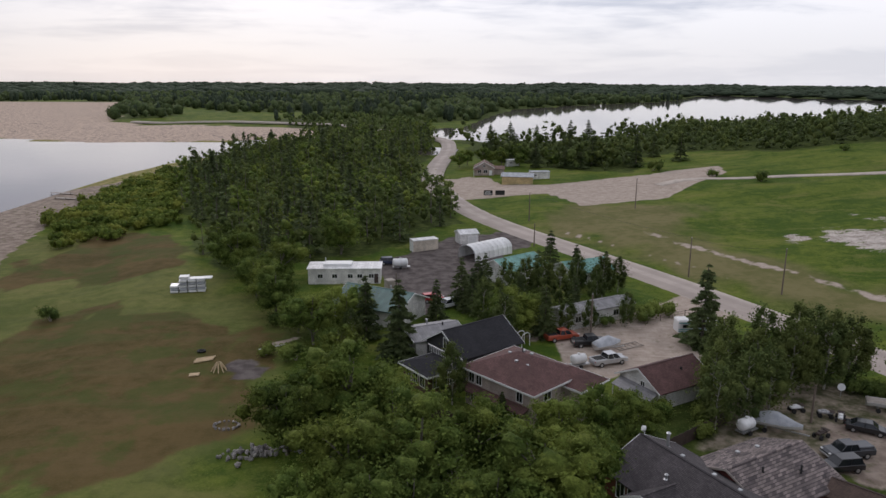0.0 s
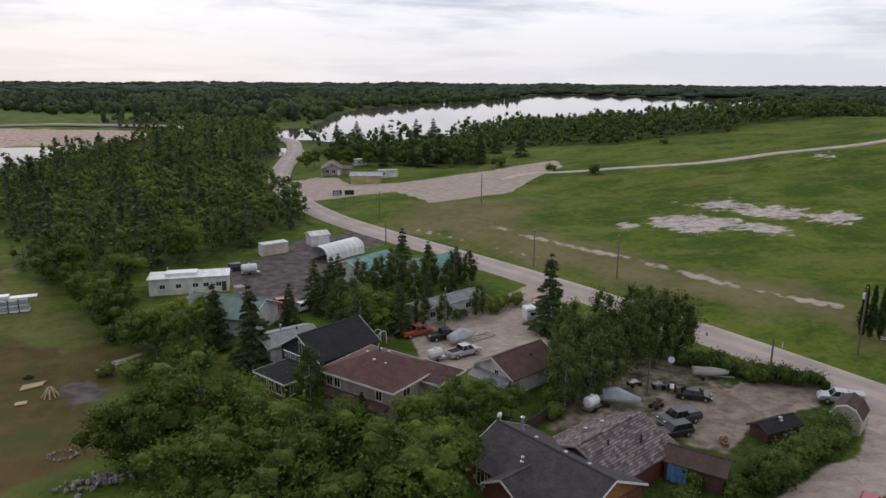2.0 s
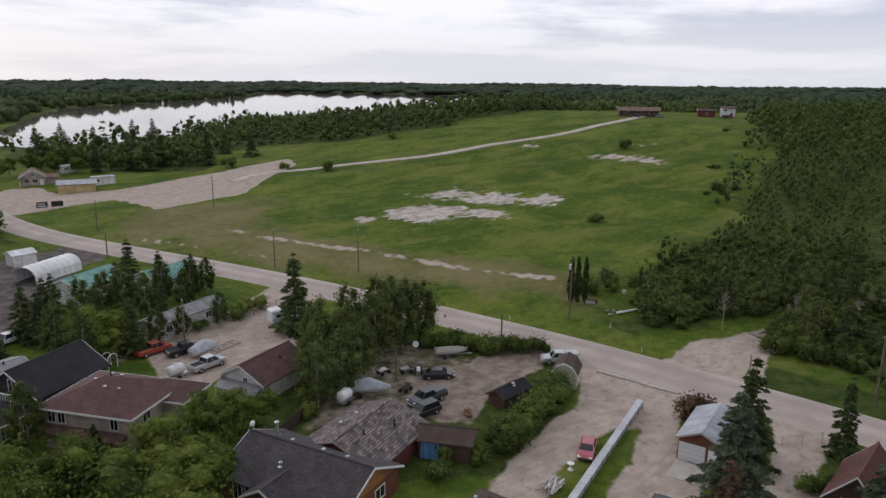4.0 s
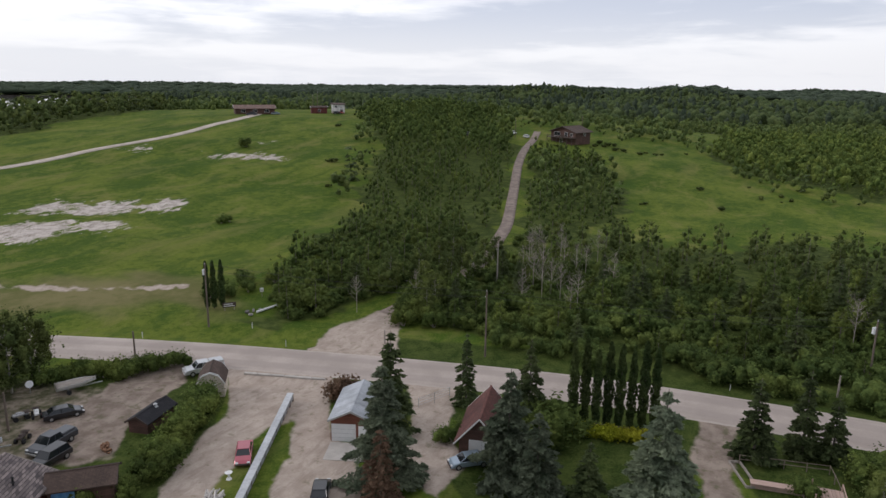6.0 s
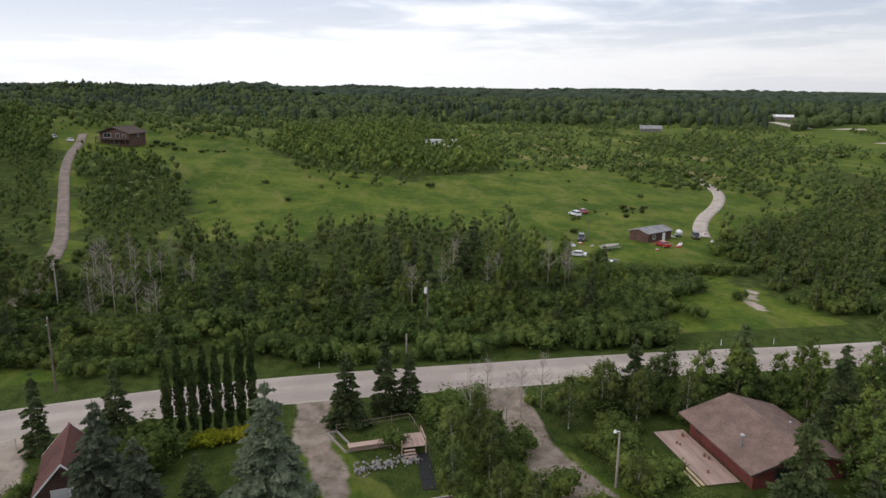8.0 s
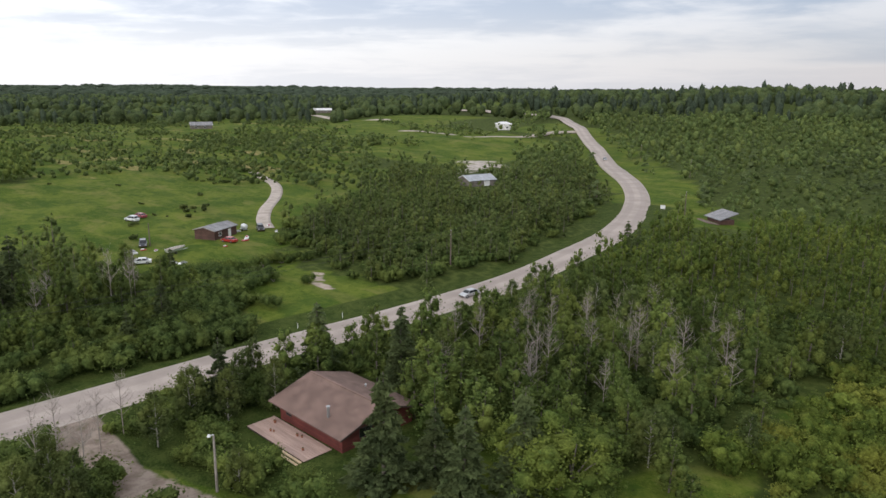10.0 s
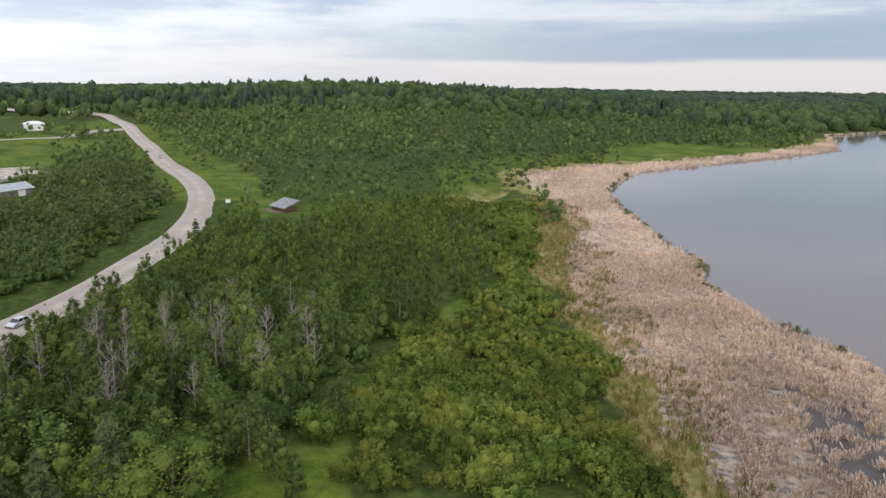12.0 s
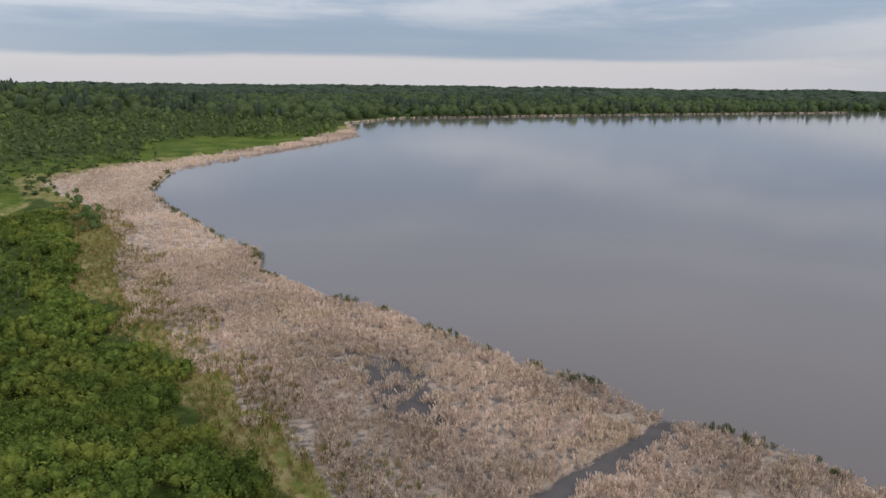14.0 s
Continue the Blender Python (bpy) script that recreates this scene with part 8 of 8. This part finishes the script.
for x, y, h, wide in ((-12.4, 110.6, 11, 1.0), (-6.4, 101.5, 13, 1.1), (3.7, 127.8, 10, 1.1), (7, 133, 9, 1.0), (41.9, 108, 14, 1.05), (23.4, 149.4, 10, 1.0), (68.5, 41.4, 13, 1.0), (79.7, 36.5, 10.5, 0.8),
                      (76.8, 26.6, 12, 0.85), (82.4, 1.3, 10, 1.05), (86.1, -3.7, 11, 0.95), (86.8, -6.8, 8.5, 0.95), (72.9, -58, 12, 1.0), (70.6, -56, 12, 1.0), (7.4, 80.2, 5, 1.0),
                      (46.7, -45.2, 11, 1.05), (44.4, -51.5, 12, 1.2), (51.5, -45.5, 9, 1.2), (85, -52, 11, 1.2), (83, -36, 10, 1.1), (8.8, 139, 8, 1.0), (5.5, 124, 9, 1.0), (99, -151, 9, 1.1), (94, -148, 8, 1.1), (-1, 119, 8, 1.0), (14, 122, 9, 1.0), (17, 111, 9, 1.0), (19, 136, 9, 1.0), (27, 139, 9, 1.0), (33, 139, 8, 1.0), (10.5, 118, 8, 1.0), (24, 123, 8, 1.0), (43, 330, 12, 1.2), (62, 320, 13, 1.2), (69, 330, 14, 1.2), (56, 326, 11, 1.2), (60, 338, 12, 1.2), (73, 345, 14, 1.2), (38, 370, 13, 1.2), (28, 390, 14, 1.2), (55, 420, 14, 1.2), (80, 450, 15, 1.3), (95, 470, 14, 1.3), (30, 450, 14, 1.3), (45, 478, 14, 1.3), (110, 330, 13, 1.1),
                      (86.8, 320, 15, 1.1), (104, 352, 12, 1.0), (64.2, 15.6, 7, 1.2), (128, 31, 11, 0.8), (121, 24, 11, 0.8), (135, -8, 12, 1.0), (131, -14, 11, 1.1), (139, -22, 11, 1.0)):
    plant("spruce", x, y, h, wide * 1.15)
for x, y, h, wide in ((57.9, 36, 13.6, 0.95), (64.4, 24.4, 13, 0.92), (65, 8.8, 14, 1.0), (62.5, 20.5, 10, 0.95)):
    plant("blue_spruce", x, y, h, wide * 1.12)
plant("spruce", 54.6, -41, 13, 1.4)
plant("brown_shrub", 72.4, 51.0, 3.4, 1.3)
plant("dead_spruce", 53.6, 33.6, 9.0, 1.0)
for k in range(8):
    plant("column", 80.9 + k * 0.6, 22.3 - k * 1.32, 11.0 + 0.7 * math.sin(k * 2.3), 0.95, "row of columnar poplars")
for x, y in ((92.3, 93.3), (93.4, 92.4), (91.4, 94.1)):
    plant("column", x, y, 9.0, 1.1)
for x, y, h in ((78.5, -13.5, 9), (80.2, -16, 9), (81, -20.5, 8), (78.3, -18, 8), (84, -24, 8), (55, -64, 9), (58, -68, 9), (49, -72, 8), (44, -80, 9), (62, -74, 9), (52, -84, 8), (66, -60, 8), (40, -88, 8),
                (70, -80, 9), (57, -92, 9), (75, -70, 9), (48, -98, 8), (64, -100, 9), (118, 34, 8), (125, 40, 9), (132, 46, 8), (140, 50, 9), (146, 44, 8), (152, 52, 9), (120, 44, 8), (159, 40, 8),
                (9, 60.5, 7), (1, 60, 7), (112, 62, 7), (104, 70, 7)):
    plant("bare", x, y, h, 0.9)
rb = np.random.RandomState(77)
for poly, step in (([(42, -72), (78, -66), (82, -104), (46, -112)], 7.5), ([(114, 24), (124, 52), (160, 56), (150, 30)], 8.5), ([(118, -40), (120, -4), (142, 4), (148, -40)], 10.0)):
    for x, y in scatter(poly, step, rb):
        plant("bare", x, y, rb.uniform(7.5, 10), 0.8)
for k in range(11):
    plant("gold_shrub", 78.0 + 0.22 * k, 22.0 - 0.9 * k, 1.5, 1.15, "yellow shrub border")
# the track's mouth, and the thicket round the drive to the cabin
for x, y, h in ((112, 58, 7), (116, 70, 8), (121, 59, 7), (124, 68, 8), (130, 58.5, 7), (133, 68, 7), (139, 60, 7), (142, 69, 8), (147, 60.5, 6), (110, 74, 7), (107, 57, 6), (119, 64, 6), (127, 63, 6), (136, 64, 6)):
    plant("poplar", x, y, h, 1.3)
for x, y, h in ((30, -60, 5), (50, -58, 8), (56, -56, 8), (61, -55, 9), (58, -51, 8), (53, -54, 8), (66, -57, 9), (39, -59, 7), (45, -60, 8), (64, -53, 8), (76, -56, 8), (82, -50, 8), (84, -46, 8), (34, -63, 6)):
    plant("aspen", x, y, h, 1.4)
rt = random.Random(8)
for k in range(90):
    x, y = rt.uniform(59, 89), rt.uniform(-44, -9)
    if off_line(np.array([x]), np.array([y]), CABIN_DRIVE)[0] < 3.0 or (60 < x < 77 and y < -34) or (x > 72 and y > -9) or x > 90:
        continue
    plant("shrub", x, y, rt.uniform(1.4, 3.2), 1.3, "thicket by the drive")
for k in range(13):
    plant("shrub", 150 - 0.4 * k + rt.uniform(-2, 2), -61 - 2.0 * k + rt.uniform(-1, 1), rt.uniform(1.8, 3.0), 1.3, "hedge below the shack")
for x, y, h in ((136, -39, 11), (134, -42, 10), (138, -44, 10), (146, -22, 10)):
    plant("bare", x, y, h, 0.7)
for x, y, h in ((102, 59, 3.2), (105, 60.5, 3.8), (108, 61.3, 4), (111, 61.8, 4.4), (114, 61.5, 4), (106, 57, 3.5), (117, 61, 4.5), (120, 60, 4.5), (104, 54, 3), (109, 58, 4)):
    plant("shrub", x, y, h, 1.2, "bushes at the mouth of the track")
# hedges and single shrubs
hedge = random.Random(3)
for k in range(16):
    plant("shrub", 57 + k * 0.92 + hedge.uniform(-0.6, 0.6), 90.5 - k * 0.72 + hedge.uniform(-1.2, 1.2), hedge.uniform(1.8, 3.0), 1.15, "roadside hedge")
for k in range(20):
    t = 0.86 * k / 19
    plant("shrub", 46.5 + 19 * t + hedge.uniform(-0.7, 0.7), 57.5 + 10.5 * t + hedge.uniform(-0.9, 0.9), hedge.uniform(2.0, 3.2), 1.1, "hedge along the drive")
for x, y, h in ((-71.1, 122.6, 2.6), (73, 25.5, 4.5), (75.2, 23.1, 5), (78, 20, 2.5), (70, 33.5, 2), (68.5, 34.5, 2), (75.5, -4.2, 2.4), (141, 138, 2.5), (142.5, 136.5, 2.0), (219.8, 199.7, 4), (115, 255, 4),
                (104, 273, 3), (89.5, 303, 5), (170, 303, 3), (33, 121, 3), (37.5, 122, 3), (29, 116.5, 2), (36, 119, 2.4), (41, 122.5, 2.5), (56.8, -33.6, 3), (59, -35, 2), (61, -34, 1.8), (40, 60, 2.2), (43, 57.5, 2), (38, 57, 2.2),
                (33, 82, 2.5), (28, 83, 2.2), (31.5, 77.5, 2.2), (35, 84, 2.2), (37, 87, 2.4), (24, 82.5, 2), (-27, 103, 2), (-22, 101, 3), (-28, 117, 3), (96, 98, 2.5), (99, 96, 2.8), (102, 94, 2.4), (105, 97, 3), (109, 93, 3), (107, 100, 2.6), (101, 100, 2.2), (159, -92, 2.5), (164, -90, 3), (150, -78, 2), (133, -71, 2.5), (127, -76, 2.2)):
    plant("shrub", x, y, h, 1.2)
for x, y, h, wide in ((28, 338, 8, 1.1), (20, 352, 8, 1.2), (36, 334, 7, 1.1), (52, 345, 8, 1.1), (66, 330, 7, 1.1), (78, 335, 8, 1.1), (92, 345, 8, 1.2), (40, 352, 9, 1.1), (12, 345, 8, 1.2), (8, 338, 7, 1.3), (24, 347, 7, 1.2), (29, 352, 8, 1.2), (52, 332, 6, 1.2), (66, 338, 8, 1.2), (80, 348, 10, 1.3), (90, 338, 8, 1.2), (38, 362, 9, 1.2)):
    plant("broadleaf", x, y, h, wide)
rs = np.random.RandomState(23)
# the wood across the road and the one toward the shore: the nearer trees singly
p = scatter(ROAD_WOOD, 6.4, rs)
for i, (x, y) in enumerate(p[np.argsort(p[:, 0])][:130]):
    kind = "aspen" if i % 7 else "spruce"
    tall = 1.45 if x > 126 and -52 < y < 4 else 1.0
    plant(kind, x, y, (rs.uniform(3.8, 6.8) + 2.2 * (kind == "spruce")) * tall, 1.3 / tall ** 0.5, "poplar wood across the road")
left = p[np.argsort(p[:, 0])][130:]
edge_p = np.concatenate([scatter(ROAD_WOOD, 3.3, rs), scatter([(97, 56), (99, 30), (101.5, 10), (103.5, -20), (105, -50), (116, -58), (110, -49), (108, -20), (108, 12), (106, 30)], 2.2, rs)])
edge_p = edge_p[(edge_p[:, 0] < 150) & (off_line(edge_p[:, 0], edge_p[:, 1], MAIN_ROAD) > 8.2)]
mass("woods", [(MID_ROUND, 10, (BARK, LEAF_DARK), left, rs.uniform(5, 8, len(left)), 1.3), (FINE_BUSH, 2.4, (None, LEAF_SHADY), edge_p, rs.uniform(1.6, 3.6, len(edge_p)), 1.2)],
     "poplar wood with a skirt of shrubs across the road", "woods")
p = scatter(SOUTH_WOOD, 5.2, rs)
p = p[p[:, 1] >= -112]
for i, (x, y) in enumerate(p[np.argsort(-p[:, 1])][:140]):
    plant("aspen" if i % 9 else "poplar", x, y, rs.uniform(4.5, 9.5), 1.2, "aspen wood beside the cabin")
under = scatter([(88, -41), (89, -58), (88, -77), (90, -107), (96, -133), (30, -133), (34, -107), (32, -81), (31, -68), (42, -60), (60, -57), (80, -54)], 3.6, rs)
mass("undergrowth", [(FINE_BUSH, 2.4, (None, LEAF_SHADY), under, rs.uniform(1.4, 3.2, len(under)), 1.4)], "shady undergrowth of saplings below the aspens", "shrubs")
# willow scrub before the reeds
p = np.concatenate([scatter(SHRUBS, 2.35, rs, -1.5), scatter(LIGHT_SCRUB, 3.4, rs)])
p = p[-depth_in(p[:, 0], p[:, 1], REED_BED) > 4.0 + 5.0 * ease((-p[:, 1] - 105) / 40) + 3.5 * waves(p[:, 0], p[:, 1], 21, 38)]
p = p[(p[:, 1] > -250)]
near = p[p[:, 1] > -112]
pick = np.argsort(-near[:, 1])[:230]
for x, y in near[pick]:
    plant("willow", x, y, rs.uniform(0.9, 3.9), 1.15, "willow scrub by the shore")
rest = np.concatenate([np.delete(near, pick, 0), p[p[:, 1] <= -112]])
mass("scrub", [(MID_BUSH, 2.4, (None, LEAF_SHRUB), rest, rs.uniform(1.6, 3.4, len(rest)), 1.25)], "dense green willow scrub behind the reeds", "shrubs")
# scattered low bushes in the fields
p = np.concatenate([scatter(EAST_FIELD, 5, rs), scatter([(95, 92), (150, 118), (240, 165), (300, 205), (260, 200), (120, 112)], 7, rs), scatter([(226, 168), (262, 186), (250, 196), (215, 178)], 5, rs)])
p = p[(waves(p[:, 0], p[:, 1], 60, 12) + 0.9 * waves(p[:, 0], p[:, 1], 17, 19) > 1.2) & (off_line(p[:, 0], p[:, 1], [(294, -147), (251, -137), (200, -106), (184, -99)]) > 5) & (np.hypot(p[:, 0] - 180, p[:, 1] + 78) > 16)]
mass("field_bushes", [(MID_BUSH, 2.4, (None, LEAF_DARK), p, rs.uniform(0.5, 1.9, len(p)), 1.7)], "low bushes scattered over the meadow", "shrubs")
# woodland edge scrub by the lake in the north-west
p = scatter([(-100, 176), (-72, 206), (-97, 249), (-119, 328), (-130, 330), (-128, 260), (-118, 200)], 3.4, rs)
mass("scrub", [(MID_BUSH, 2.4, (None, LEAF_SHRUB), p, rs.uniform(1.5, 4.2, len(p)), 1.3)], "green scrub between the grove and the lake", "shrubs")


# ---------------------------------------------------------------- reeds
def reed_tuft(q, blades, h, lean):
    a = q.uniform(0, 6.283, blades)
    foot = np.stack([np.cos(a) * q.uniform(0, 0.36, blades), np.sin(a) * q.uniform(0, 0.36, blades), np.zeros(blades)], -1)
    tip = foot + np.stack([q.normal(size=blades) * lean, q.normal(size=blades) * lean, h * q.uniform(0.5, 1.1, blades)], -1)
    b_ = q.uniform(0, 6.283, blades)
    side = np.stack([np.cos(b_), np.sin(b_), np.zeros(blades)], -1) * 0.046
    v_ = np.stack([foot - side * 0.6, tip + side, tip - side], 1).reshape(-1, 3)
    return (np.zeros((0, 3)), np.zeros((0, 4), int)), (v_, np.arange(3 * blades).reshape(-1, 3))


TUFTS = variants(lambda q: reed_tuft(q, 18, 1.0, 0.20), 6, 151)
p = scatter(REED_BED, 0.80, rs, -1.5)
p = p[(p[:, 1] > -190) & (depth_in(p[:, 0], p[:, 1], LAKE_WEST) < 0.6)]
pools = 0.8 * waves(p[:, 0], p[:, 1], 9, 14) + 1.0 * waves(p[:, 0], p[:, 1], 2.9, 15)
wet = depth_in(p[:, 0], p[:, 1], POND)
keep = (off_line(p[:, 0], p[:, 1], CHANNEL) > 1.3) & (pools - 1.45 * np.clip(wet / 3 + 0.3, 0, 1) > -0.62)
pools = pools[keep]
p = p[keep]
q_ = scatter(REED_BED, 2.6, rs)
q_ = q_[(q_[:, 1] <= -190) & (depth_in(q_[:, 0], q_[:, 1], LAKE_WEST) < 0.6)]
rim, far_rim = [], []
for (ax, ay), (bx, by) in zip(LAKE_WEST[:24], LAKE_WEST[1:25]):
    long_ = math.hypot(bx - ax, by - ay)
    for t in np.arange(0, 1, 0.45 / long_ if ay > -300 else 3.0 / long_):
        (rim if ay > -300 else far_rim).append((ax + (bx - ax) * t, ay + (by - ay) * t))
rim, far_rim = np.array(rim), np.array(far_rim)
rim = rim + rs.normal(size=rim.shape) * 0.7
rim = rim[waves(rim[:, 0], rim[:, 1], 17, 17) + 0.5 * waves(rim[:, 0], rim[:, 1], 5, 18) > 0.25]
far_rim = far_rim + rs.normal(size=far_rim.shape) * 2.0
edge_g = scatter([(-24, -60), (-17, -94), (-10, -120), (0, -159), (7, -229), (20, -276), (34, -276), (24, -215), (20, -159), (8, -130), (3, -99), (-2, -62)], 1.25, rs)
mass("reeds", [(TUFTS, 1.0, (None, REED_DRY), p, rs.uniform(0.6, 1.15, len(p)) * (1.05 + 0.25 * np.clip(pools, -1, 1)), 1.3), (TUFTS, 1.0, (None, REED_DRY), q_, rs.uniform(1.0, 1.8, len(q_)), 1.4),
               (TUFTS, 1.0, (None, REED_DRY), far_rim, rs.uniform(1.0, 1.6, len(far_rim)), 3.0), (TUFTS, 1.0, (None, REED_RIM), rim, rs.uniform(0.8, 1.6, len(rim)), 0.9), (TUFTS, 1.0, (None, REED_GREEN), edge_g[::2], rs.uniform(0.7, 1.3, len(edge_g[::2])), 1.2), (TUFTS, 1.0, (None, REED_FADED), edge_g[1::2], rs.uniform(0.7, 1.2, len(edge_g[1::2])), 1.3)],
     "broad bed of dry straw-coloured reeds with green rims", "reeds")
